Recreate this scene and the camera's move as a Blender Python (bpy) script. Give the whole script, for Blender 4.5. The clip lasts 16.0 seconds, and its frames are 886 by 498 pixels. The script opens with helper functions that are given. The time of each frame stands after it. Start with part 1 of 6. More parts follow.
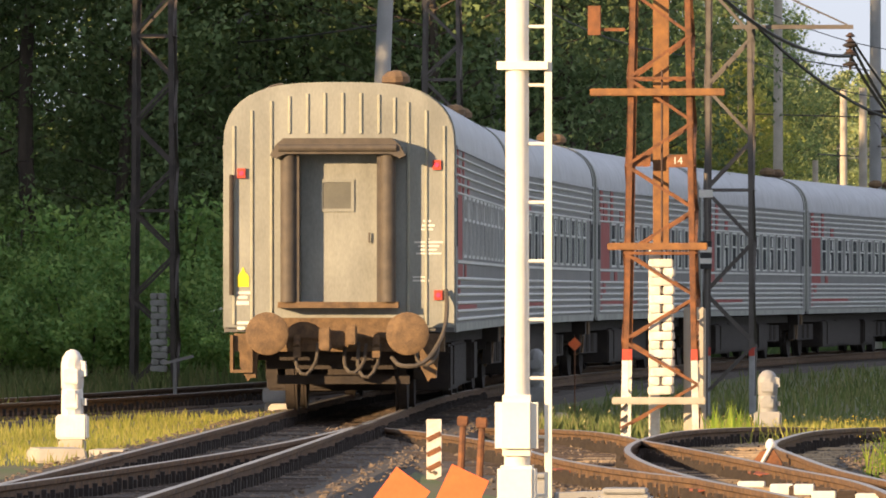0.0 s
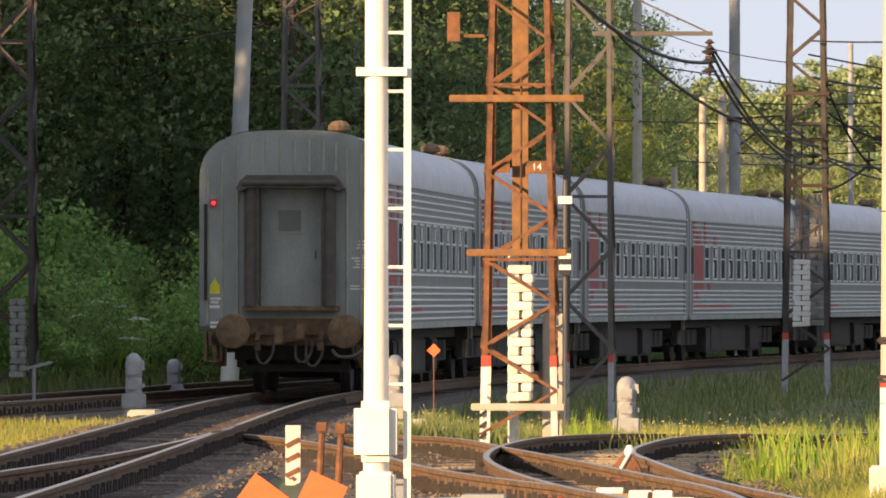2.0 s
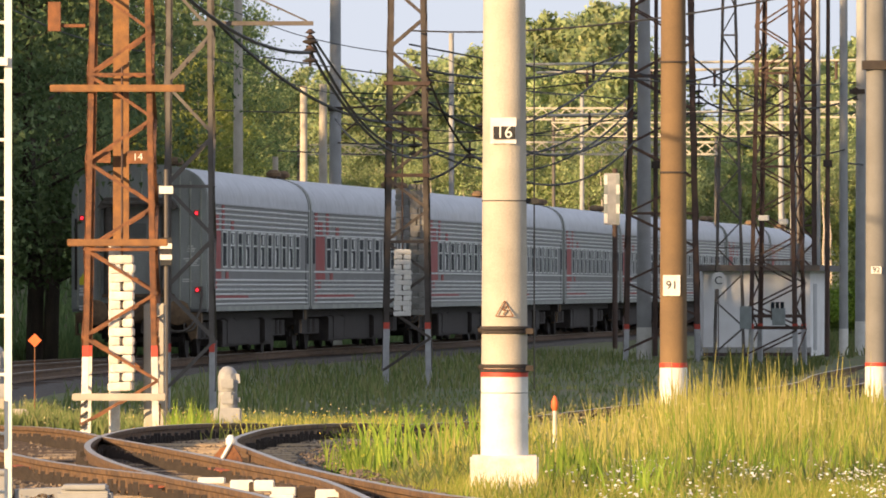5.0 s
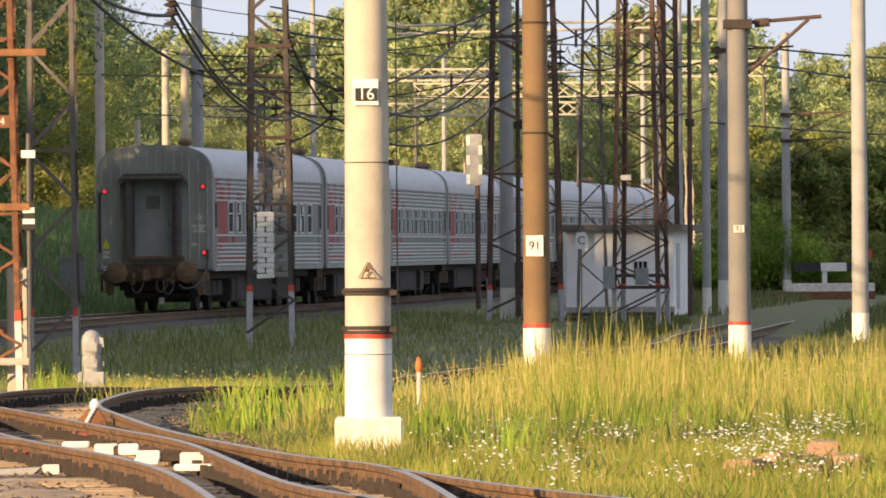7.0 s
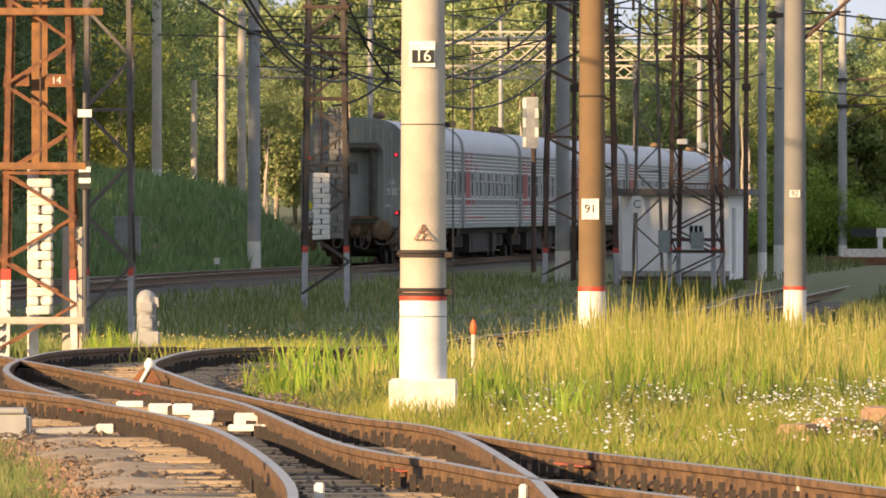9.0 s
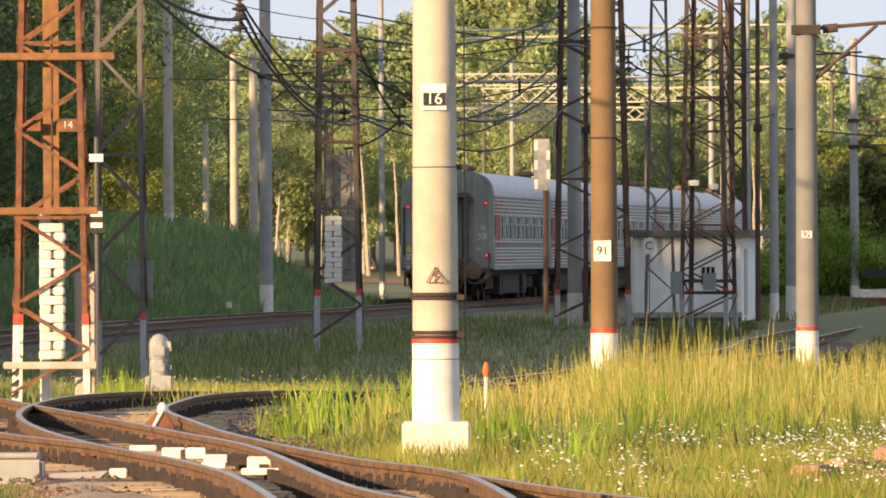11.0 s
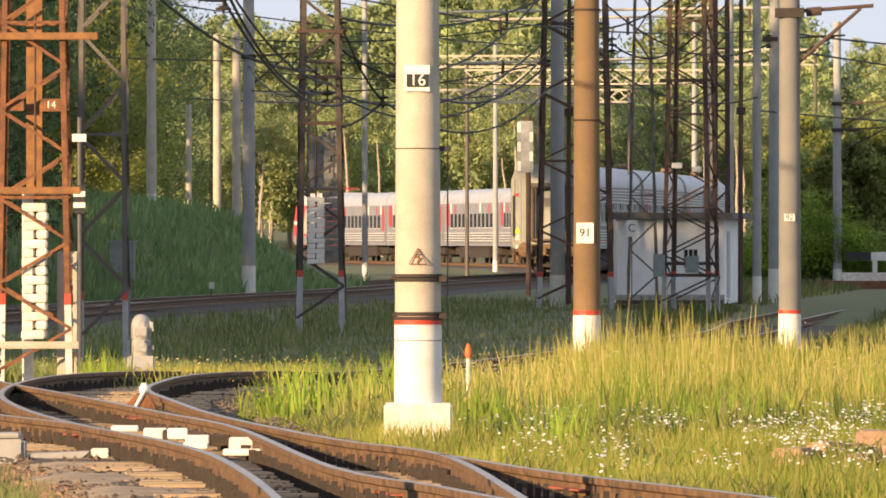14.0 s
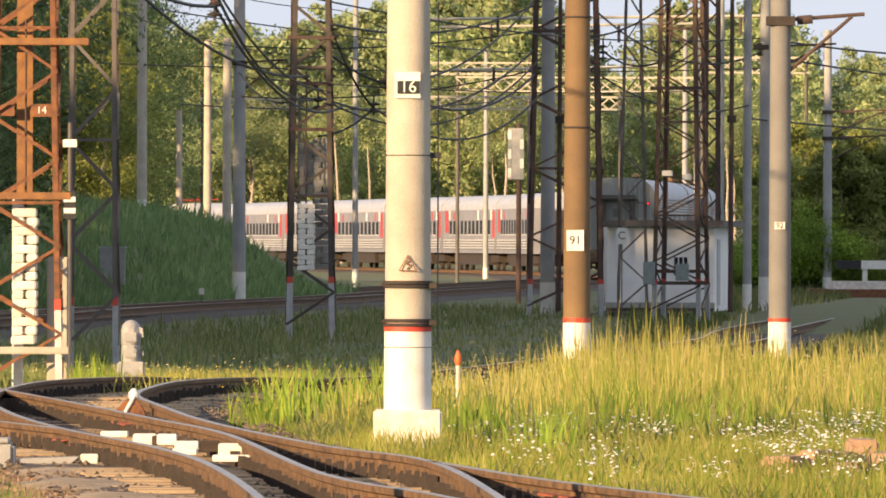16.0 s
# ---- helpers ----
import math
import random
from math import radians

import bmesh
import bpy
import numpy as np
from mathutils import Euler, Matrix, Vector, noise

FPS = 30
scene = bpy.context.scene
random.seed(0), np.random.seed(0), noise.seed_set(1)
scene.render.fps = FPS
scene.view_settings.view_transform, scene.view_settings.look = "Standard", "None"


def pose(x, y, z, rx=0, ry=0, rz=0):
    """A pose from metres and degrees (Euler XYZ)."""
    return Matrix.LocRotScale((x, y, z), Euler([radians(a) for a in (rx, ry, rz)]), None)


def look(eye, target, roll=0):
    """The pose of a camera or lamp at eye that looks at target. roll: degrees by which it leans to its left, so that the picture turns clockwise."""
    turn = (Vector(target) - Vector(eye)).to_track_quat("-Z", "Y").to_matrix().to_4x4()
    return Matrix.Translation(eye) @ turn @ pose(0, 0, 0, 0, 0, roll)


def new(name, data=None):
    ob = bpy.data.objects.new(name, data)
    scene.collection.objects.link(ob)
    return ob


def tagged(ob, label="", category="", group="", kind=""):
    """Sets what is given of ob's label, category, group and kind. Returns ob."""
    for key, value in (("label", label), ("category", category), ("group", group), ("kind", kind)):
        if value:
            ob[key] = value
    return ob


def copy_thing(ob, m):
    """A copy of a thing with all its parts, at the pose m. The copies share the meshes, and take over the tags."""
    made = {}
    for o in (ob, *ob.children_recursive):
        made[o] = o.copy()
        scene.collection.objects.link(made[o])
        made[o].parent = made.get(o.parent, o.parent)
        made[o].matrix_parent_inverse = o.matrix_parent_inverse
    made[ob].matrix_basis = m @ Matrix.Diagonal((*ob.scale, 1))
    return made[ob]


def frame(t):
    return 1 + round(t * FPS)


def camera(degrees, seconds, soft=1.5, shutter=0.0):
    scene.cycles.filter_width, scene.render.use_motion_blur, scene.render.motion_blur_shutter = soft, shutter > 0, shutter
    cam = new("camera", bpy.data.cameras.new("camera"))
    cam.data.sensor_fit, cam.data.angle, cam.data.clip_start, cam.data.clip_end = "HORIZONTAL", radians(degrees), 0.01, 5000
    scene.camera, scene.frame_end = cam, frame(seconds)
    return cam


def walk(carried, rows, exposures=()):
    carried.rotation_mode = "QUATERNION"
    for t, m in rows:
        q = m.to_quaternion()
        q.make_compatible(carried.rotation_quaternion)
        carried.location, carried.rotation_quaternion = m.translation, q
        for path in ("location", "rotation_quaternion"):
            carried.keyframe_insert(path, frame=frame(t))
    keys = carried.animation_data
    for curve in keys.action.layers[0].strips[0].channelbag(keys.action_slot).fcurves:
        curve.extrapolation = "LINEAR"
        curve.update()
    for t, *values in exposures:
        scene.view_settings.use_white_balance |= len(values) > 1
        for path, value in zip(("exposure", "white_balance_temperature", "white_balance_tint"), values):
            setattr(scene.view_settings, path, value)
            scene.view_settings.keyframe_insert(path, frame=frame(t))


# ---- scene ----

EYE = (0.0, 0.0, 1.6)


def aim(yaw, pitch, roll):
    """The camera on its spot, turned to the right by yaw and up by pitch, in degrees."""
    y, p = radians(yaw), radians(pitch)
    return look(EYE, (EYE[0] + 100 * math.sin(y) * math.cos(p), EYE[1] + 100 * math.cos(y) * math.cos(p), EYE[2] + 100 * math.sin(p)), roll)


cam = camera(5.61, 16.0, soft=1.8)
walk(cam, [
    (0.0, aim(-3.9353, 0.2684, -0.00)),
    (0.5, aim(-3.9748, 0.5231, -0.19)),
    (1.0, aim(-3.7306, 0.4770, -0.08)),
    (1.5, aim(-3.3749, 0.4018, -0.00)),
    (2.0, aim(-3.0432, 0.3079, 0.06)),
    (2.5, aim(-2.6637, 0.2549, 0.21)),
    (3.0, aim(-2.2376, 0.2817, 0.19)),
    (3.5, aim(-1.7328, 0.2912, 0.23)),
    (4.0, aim(-1.2997, 0.2696, 0.10)),
    (4.5, aim(-0.9000, 0.2518, 0.03)),
    (5.0, aim(-0.5152, 0.2443, -0.01)),
    (5.2, aim(-0.3218, 0.2184, -0.05)),
    (7.3, aim(0.4243, -0.0377, -0.40)),
    (7.5, aim(0.4513, -0.0669, -0.30)),
    (8.0, aim(0.1563, -0.2000, -0.06)),
    (8.5, aim(-0.1007, -0.2733, 0.04)),
    (9.0, aim(-0.0000, -0.2399, 0.01)),
    (9.5, aim(0.1378, -0.2719, -0.07)),
    (10.0, aim(0.0138, -0.0997, -0.07)),
    (10.2, aim(-0.0801, 0.0527, -0.26)),
    (12.3, aim(-0.0749, -0.0161, -0.31)),
    (12.5, aim(-0.0582, 0.0037, -0.24)),
    (13.0, aim(-0.0336, -0.0323, -0.10)),
    (13.5, aim(0.0231, -0.0716, -0.15)),
    (14.0, aim(0.0332, -0.0872, -0.05)),
    (14.5, aim(0.0812, -0.1047, 0.34)),
    (15.0, aim(0.1031, -0.1366, 0.24)),
    (15.5, aim(0.0955, -0.1081, 0.19)),
    (16.0, aim(0.0956, -0.0435, 0.17)),
], exposures=[(0.0, 1.24), (1.0, 1.20), (4.0, 1.20), (10.0, 1.23), (16.0, 1.22)])

# ---- light: a low evening sun from behind the camera, to the left ----
SUN_AZ, SUN_EL = 222.0, 11.0
world = bpy.data.worlds.new("evening_sky")
scene.world = world
world.use_nodes = True
wn = world.node_tree.nodes
sky = wn.new("ShaderNodeTexSky")
sky.sky_type, sky.sun_disc = "NISHITA", False
sky.sun_elevation, sky.sun_rotation = radians(SUN_EL), radians(SUN_AZ)
sky.air_density, sky.dust_density, sky.ozone_density = 1.0, 0.4, 2.0
wn["Background"].inputs["Strength"].default_value = 0.15
haze = wn.new("ShaderNodeMix")          # thin bright evening haze over the whole sky
haze.data_type = "RGBA"
haze.inputs[0].default_value = 0.95
haze.inputs[7].default_value = (1.95, 2.08, 2.50, 1.0)
world.node_tree.links.new(sky.outputs["Color"], haze.inputs[6])
world.node_tree.links.new(haze.outputs[2], wn["Background"].inputs["Color"])
sun = new("sun", bpy.data.lights.new("sun", "SUN"))
sun.data.energy, sun.data.angle, sun.data.color = 4.4, radians(0.6), (1.0, 0.675, 0.365)
sx, sy = math.sin(radians(SUN_AZ)), math.cos(radians(SUN_AZ))
sun.matrix_world = look((sx * 50, sy * 50, 50 * math.tan(radians(SUN_EL))), (0, 0, 0))


# ---- materials ----
def mat(name, rgb, rough=0.8, metal=0.0, alt=None, scale=6.0, amount=0.5, bump=0.2, fine=40.0, per=0.0, spec=0.5, coat=0.0, stretch=(1, 1, 1)):
    """A surface with two colours mixed at two scales, fine relief and a varied roughness. per: variation from object to object."""
    m = bpy.data.materials.new(name)
    m.use_nodes = True
    n, l = m.node_tree.nodes, m.node_tree.links
    b = n["Principled BSDF"]
    b.inputs["Roughness"].default_value, b.inputs["Metallic"].default_value = rough, metal
    b.inputs["Specular IOR Level"].default_value = spec
    b.inputs["Coat Weight"].default_value = coat
    tc = n.new("ShaderNodeTexCoord")
    mp = n.new("ShaderNodeMapping")
    mp.inputs["Scale"].default_value = stretch
    l.new(tc.outputs["Object"], mp.inputs["Vector"])
    big, small = n.new("ShaderNodeTexNoise"), n.new("ShaderNodeTexNoise")
    big.inputs["Scale"].default_value, big.inputs["Detail"].default_value = scale, 5
    small.inputs["Scale"].default_value, small.inputs["Detail"].default_value = fine, 3
    for q in (big, small):
        l.new(mp.outputs["Vector"], q.inputs["Vector"])
    ramp = n.new("ShaderNodeValToRGB")
    ramp.color_ramp.elements[0].position, ramp.color_ramp.elements[1].position = 0.5 - 0.22 / max(amount, 0.05) * 0.5, 0.5 + 0.22
    ramp.color_ramp.elements[0].color = (*rgb, 1)
    ramp.color_ramp.elements[1].color = (*(alt or tuple(c * 0.7 for c in rgb)), 1)
    add = n.new("ShaderNodeMath")
    add.operation = "MULTIPLY_ADD"
    add.inputs[1].default_value = 0.35
    l.new(small.outputs["Fac"], add.inputs[0])
    sub = n.new("ShaderNodeMath")
    sub.operation = "ADD"
    sub.inputs[1].default_value = -0.17
    l.new(big.outputs["Fac"], sub.inputs[0])
    l.new(sub.outputs[0], add.inputs[2])
    l.new(add.outputs[0], ramp.inputs["Fac"])
    colour = ramp.outputs["Color"]
    if per:
        info, hsv = n.new("ShaderNodeObjectInfo"), n.new("ShaderNodeHueSaturation")
        mr = n.new("ShaderNodeMapRange")
        mr.inputs["To Min"].default_value, mr.inputs["To Max"].default_value = 1 - per, 1 + per
        l.new(info.outputs["Random"], mr.inputs["Value"])
        l.new(mr.outputs["Result"], hsv.inputs["Value"])
        l.new(colour, hsv.inputs["Color"])
        colour = hsv.outputs["Color"]
    l.new(colour, b.inputs["Base Color"])
    if bump:
        bp = n.new("ShaderNodeBump")
        bp.inputs["Strength"].default_value, bp.inputs["Distance"].default_value = bump, 0.02
        l.new(small.outputs["Fac"], bp.inputs["Height"])
        l.new(bp.outputs["Normal"], b.inputs["Normal"])
    return m


def foliage(name, a, b_, c, per=0.25):
    """Leaves: three greens, chosen clump by clump, that let some light through."""
    m = bpy.data.materials.new(name)
    m.use_nodes = True
    n, l = m.node_tree.nodes, m.node_tree.links
    b = n["Principled BSDF"]
    b.inputs["Roughness"].default_value, b.inputs["Specular IOR Level"].default_value = 0.7, 0.25
    geo, ramp = n.new("ShaderNodeNewGeometry"), n.new("ShaderNodeValToRGB")
    ramp.color_ramp.elements[0].color, ramp.color_ramp.elements[1].color = (*a, 1), (*c, 1)
    e = ramp.color_ramp.elements.new(0.5)
    e.color = (*b_, 1)
    l.new(geo.outputs["Random Per Island"], ramp.inputs["Fac"])
    info, hsv, mr = n.new("ShaderNodeObjectInfo"), n.new("ShaderNodeHueSaturation"), n.new("ShaderNodeMapRange")
    mr.inputs["To Min"].default_value, mr.inputs["To Max"].default_value = 1 - per, 1 + per
    l.new(info.outputs["Random"], mr.inputs["Value"])
    l.new(mr.outputs["Result"], hsv.inputs["Value"])
    l.new(ramp.outputs["Color"], hsv.inputs["Color"])
    tc, patch, span_ = n.new("ShaderNodeTexCoord"), n.new("ShaderNodeTexNoise"), n.new("ShaderNodeMapRange")
    patch.inputs["Scale"].default_value, patch.inputs["Detail"].default_value = 0.9, 4
    span_.inputs["From Min"].default_value, span_.inputs["From Max"].default_value = 0.3, 0.7
    span_.inputs["To Min"].default_value, span_.inputs["To Max"].default_value = 0.55, 1.35
    l.new(tc.outputs["Object"], patch.inputs["Vector"])
    l.new(patch.outputs["Fac"], span_.inputs["Value"])
    both = n.new("ShaderNodeMath")
    both.operation = "MULTIPLY"
    l.new(mr.outputs["Result"], both.inputs[0])
    l.new(span_.outputs["Result"], both.inputs[1])
    l.new(both.outputs[0], hsv.inputs["Value"])
    hue = n.new("ShaderNodeMapRange")
    hue.inputs["To Min"].default_value, hue.inputs["To Max"].default_value = 0.515, 0.475
    l.new(patch.outputs["Fac"], hue.inputs["Value"])
    l.new(hue.outputs["Result"], hsv.inputs["Hue"])
    l.new(hsv.outputs["Color"], b.inputs["Base Color"])
    tr, mix = n.new("ShaderNodeBsdfTranslucent"), n.new("ShaderNodeMixShader")
    mix.inputs["Fac"].default_value = 0.38
    l.new(hsv.outputs["Color"], tr.inputs["Color"])
    l.new(b.outputs["BSDF"], mix.inputs[1])
    l.new(tr.outputs["BSDF"], mix.inputs[2])
    l.new(mix.outputs["Shader"], n["Material Output"].inputs["Surface"])
    return m


def glow(name, rgb, strength):
    m = bpy.data.materials.new(name)
    m.use_nodes = True
    b = m.node_tree.nodes["Principled BSDF"]
    b.inputs["Base Color"].default_value = (*rgb, 1)
    b.inputs["Emission Color"].default_value = (*rgb, 1)
    b.inputs["Emission Strength"].default_value = strength
    return m


M_CONCRETE = mat("weathered_concrete", (0.50, 0.45, 0.37), 0.9, alt=(0.36, 0.32, 0.26), scale=2.5, bump=0.3, fine=60)
M_CONCRETE_BROWN = mat("oil_stained_concrete", (0.20, 0.125, 0.06), 0.85, alt=(0.13, 0.085, 0.045), scale=1.5, bump=0.3, fine=50)
M_WHITE = mat("white_paint", (0.80, 0.78, 0.73), 0.65, alt=(0.62, 0.59, 0.53), scale=5, amount=0.35, bump=0.1)
M_MAST = mat("silver_white_mast_paint", (0.82, 0.80, 0.74), 0.5, alt=(0.70, 0.66, 0.58), scale=3, amount=0.3, bump=0.05)
M_RED = mat("red_paint", (0.55, 0.06, 0.03), 0.6, alt=(0.40, 0.05, 0.03), scale=8, bump=0.1)
M_RUST = mat("rusty_orange_steel", (0.25, 0.10, 0.038), 0.85, alt=(0.085, 0.042, 0.026), scale=7, bump=0.5, fine=55)
M_ORANGE = mat("orange_brown_paint", (0.29, 0.135, 0.04), 0.75, alt=(0.15, 0.07, 0.03), scale=6, bump=0.25)
M_TOWER = mat("weathered_brown_grey_steel", (0.085, 0.068, 0.056), 0.8, alt=(0.045, 0.037, 0.032), scale=4, bump=0.3)
M_DARKRUST = mat("dark_rusty_steel", (0.10, 0.058, 0.042), 0.85, alt=(0.055, 0.038, 0.032), scale=3, bump=0.3)
M_GREYSTEEL = mat("grey_weathered_steel", (0.13, 0.115, 0.10), 0.7, alt=(0.08, 0.068, 0.06), scale=3, bump=0.2)
M_GALV = mat("galvanised_steel", (0.42, 0.42, 0.42), 0.5, 0.3, alt=(0.30, 0.30, 0.30), scale=6, bump=0.1)
M_WEIGHT = mat("whitewashed_concrete_weight", (0.80, 0.76, 0.68), 0.9, alt=(0.55, 0.50, 0.43), scale=7, bump=0.4, per=0.12)
M_WEIGHT_G = mat("grey_concrete_weight", (0.34, 0.33, 0.31), 0.9, alt=(0.24, 0.23, 0.21), scale=7, bump=0.4, per=0.12)
M_RAIL = mat("rusty_rail_web", (0.175, 0.10, 0.046), 0.8, alt=(0.05, 0.031, 0.019), scale=8, amount=0.8, bump=0.6, fine=42)
M_RAILTOP = mat("polished_rail_head", (0.42, 0.39, 0.35), 0.42, 0.7, alt=(0.30, 0.27, 0.24), scale=3, amount=0.3, bump=0.03)
M_SLEEPER = mat("oily_wooden_sleeper", (0.085, 0.058, 0.040), 0.9, alt=(0.045, 0.033, 0.026), scale=5, bump=0.5, per=0.3, stretch=(1, 6, 6))
M_SAND = mat("tan_dusty_sand", (0.40, 0.30, 0.19), 0.95, alt=(0.24, 0.17, 0.10), scale=3, bump=0.7, fine=18)
M_SLEEPER_C = mat("concrete_sleeper", (0.40, 0.29, 0.165), 0.9, alt=(0.24, 0.17, 0.10), scale=5, bump=0.3, per=0.2)
M_BALLAST = mat("track_ballast", (0.085, 0.068, 0.052), 0.95, alt=(0.045, 0.036, 0.030), scale=4, bump=0.8, fine=22)
M_STONE = mat("ballast_stone", (0.20, 0.15, 0.105), 0.9, alt=(0.09, 0.068, 0.05), scale=9, bump=0.3)
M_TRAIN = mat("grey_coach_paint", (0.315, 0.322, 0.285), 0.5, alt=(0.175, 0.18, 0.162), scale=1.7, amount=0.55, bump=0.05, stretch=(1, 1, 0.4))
# Side grey darker than the end wall: shade between the ribs is painted in
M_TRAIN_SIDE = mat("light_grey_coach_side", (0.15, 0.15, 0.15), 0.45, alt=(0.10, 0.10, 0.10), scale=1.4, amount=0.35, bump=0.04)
M_ROOF = mat("silver_coach_roof", (0.50, 0.51, 0.54), 0.45, 0.1, alt=(0.32, 0.33, 0.35), scale=2.6, amount=0.35, bump=0.06)
M_TRAIN_RED = mat("faded_red_stripe", (0.30, 0.022, 0.018), 0.6, alt=(0.32, 0.06, 0.05), scale=2.5, bump=0.05)
M_RUBBER = mat("brown_dusty_rubber", (0.10, 0.082, 0.062), 0.7, alt=(0.06, 0.05, 0.042), scale=6, bump=0.2)
M_UNDER = mat("grimy_underframe_iron", (0.050, 0.038, 0.030), 0.85, alt=(0.028, 0.022, 0.02), scale=5, bump=0.4)
M_GLASSY = mat("dark_window_glass", (0.018, 0.022, 0.025), 0.55, alt=(0.03, 0.035, 0.04), scale=2, bump=0.0, spec=0.04)
M_YELLOW = mat("yellow_sticker", (0.80, 0.72, 0.03), 0.6, bump=0.02)
M_BLACK = mat("black_paint", (0.02, 0.02, 0.02), 0.6, bump=0.1)
M_CABLE = mat("dark_cable", (0.025, 0.022, 0.02), 0.7, bump=0.0)
M_BARK = mat("brown_bark", (0.10, 0.075, 0.055), 0.95, alt=(0.05, 0.038, 0.03), scale=4, bump=0.8, stretch=(1, 1, 0.3))
M_BIRCH = mat("pale_birch_bark", (0.52, 0.46, 0.38), 0.9, alt=(0.22, 0.17, 0.13), scale=5, bump=0.3, stretch=(1, 1, 2.5))
M_LIGHT_RED = glow("red_tail_lamp", (1.0, 0.02, 0.04), 1.3)
M_TRAIN2 = mat("pale_grey_red_coach", (0.25, 0.25, 0.275), 0.5, alt=(0.18, 0.18, 0.20), scale=0.8, bump=0.05)
M_LOCO = mat("bright_red_loco_paint", (0.46, 0.032, 0.025), 0.4, alt=(0.36, 0.03, 0.025), scale=1, bump=0.03)
M_HUT = mat("whitewashed_hut_wall", (0.86, 0.86, 0.85), 0.85, alt=(0.70, 0.68, 0.65), scale=1.6, amount=0.35, bump=0.15)
M_LEAF_DARK = foliage("dark_forest_leaves", (0.115, 0.18, 0.075), (0.16, 0.235, 0.095), (0.215, 0.28, 0.115))
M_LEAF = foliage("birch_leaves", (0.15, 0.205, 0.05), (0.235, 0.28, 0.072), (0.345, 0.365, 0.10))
# Far leaves carry the haze of distance as a bluish tint in their colour
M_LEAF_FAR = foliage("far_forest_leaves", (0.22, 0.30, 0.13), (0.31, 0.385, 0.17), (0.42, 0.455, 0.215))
M_BUSH = foliage("bush_leaves", (0.14, 0.27, 0.075), (0.20, 0.33, 0.09), (0.27, 0.38, 0.105))
M_GRASS = foliage("dry_meadow_grass", (0.20, 0.235, 0.04), (0.30, 0.31, 0.065), (0.43, 0.39, 0.12))
M_GRASS_GREEN = foliage("green_grass", (0.11, 0.20, 0.025), (0.18, 0.28, 0.035), (0.28, 0.36, 0.055))
M_STALK = foliage("ripe_grass_stalks", (0.25, 0.27, 0.055), (0.37, 0.35, 0.085), (0.48, 0.41, 0.14))
M_BANK = foliage("lush_bank_grass", (0.13, 0.215, 0.085), (0.165, 0.255, 0.10), (0.21, 0.285, 0.115))
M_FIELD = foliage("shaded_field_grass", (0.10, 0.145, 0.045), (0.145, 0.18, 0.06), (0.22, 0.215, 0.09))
M_PETAL = mat("white_petals", (0.74, 0.72, 0.64), 0.8, bump=0.0)


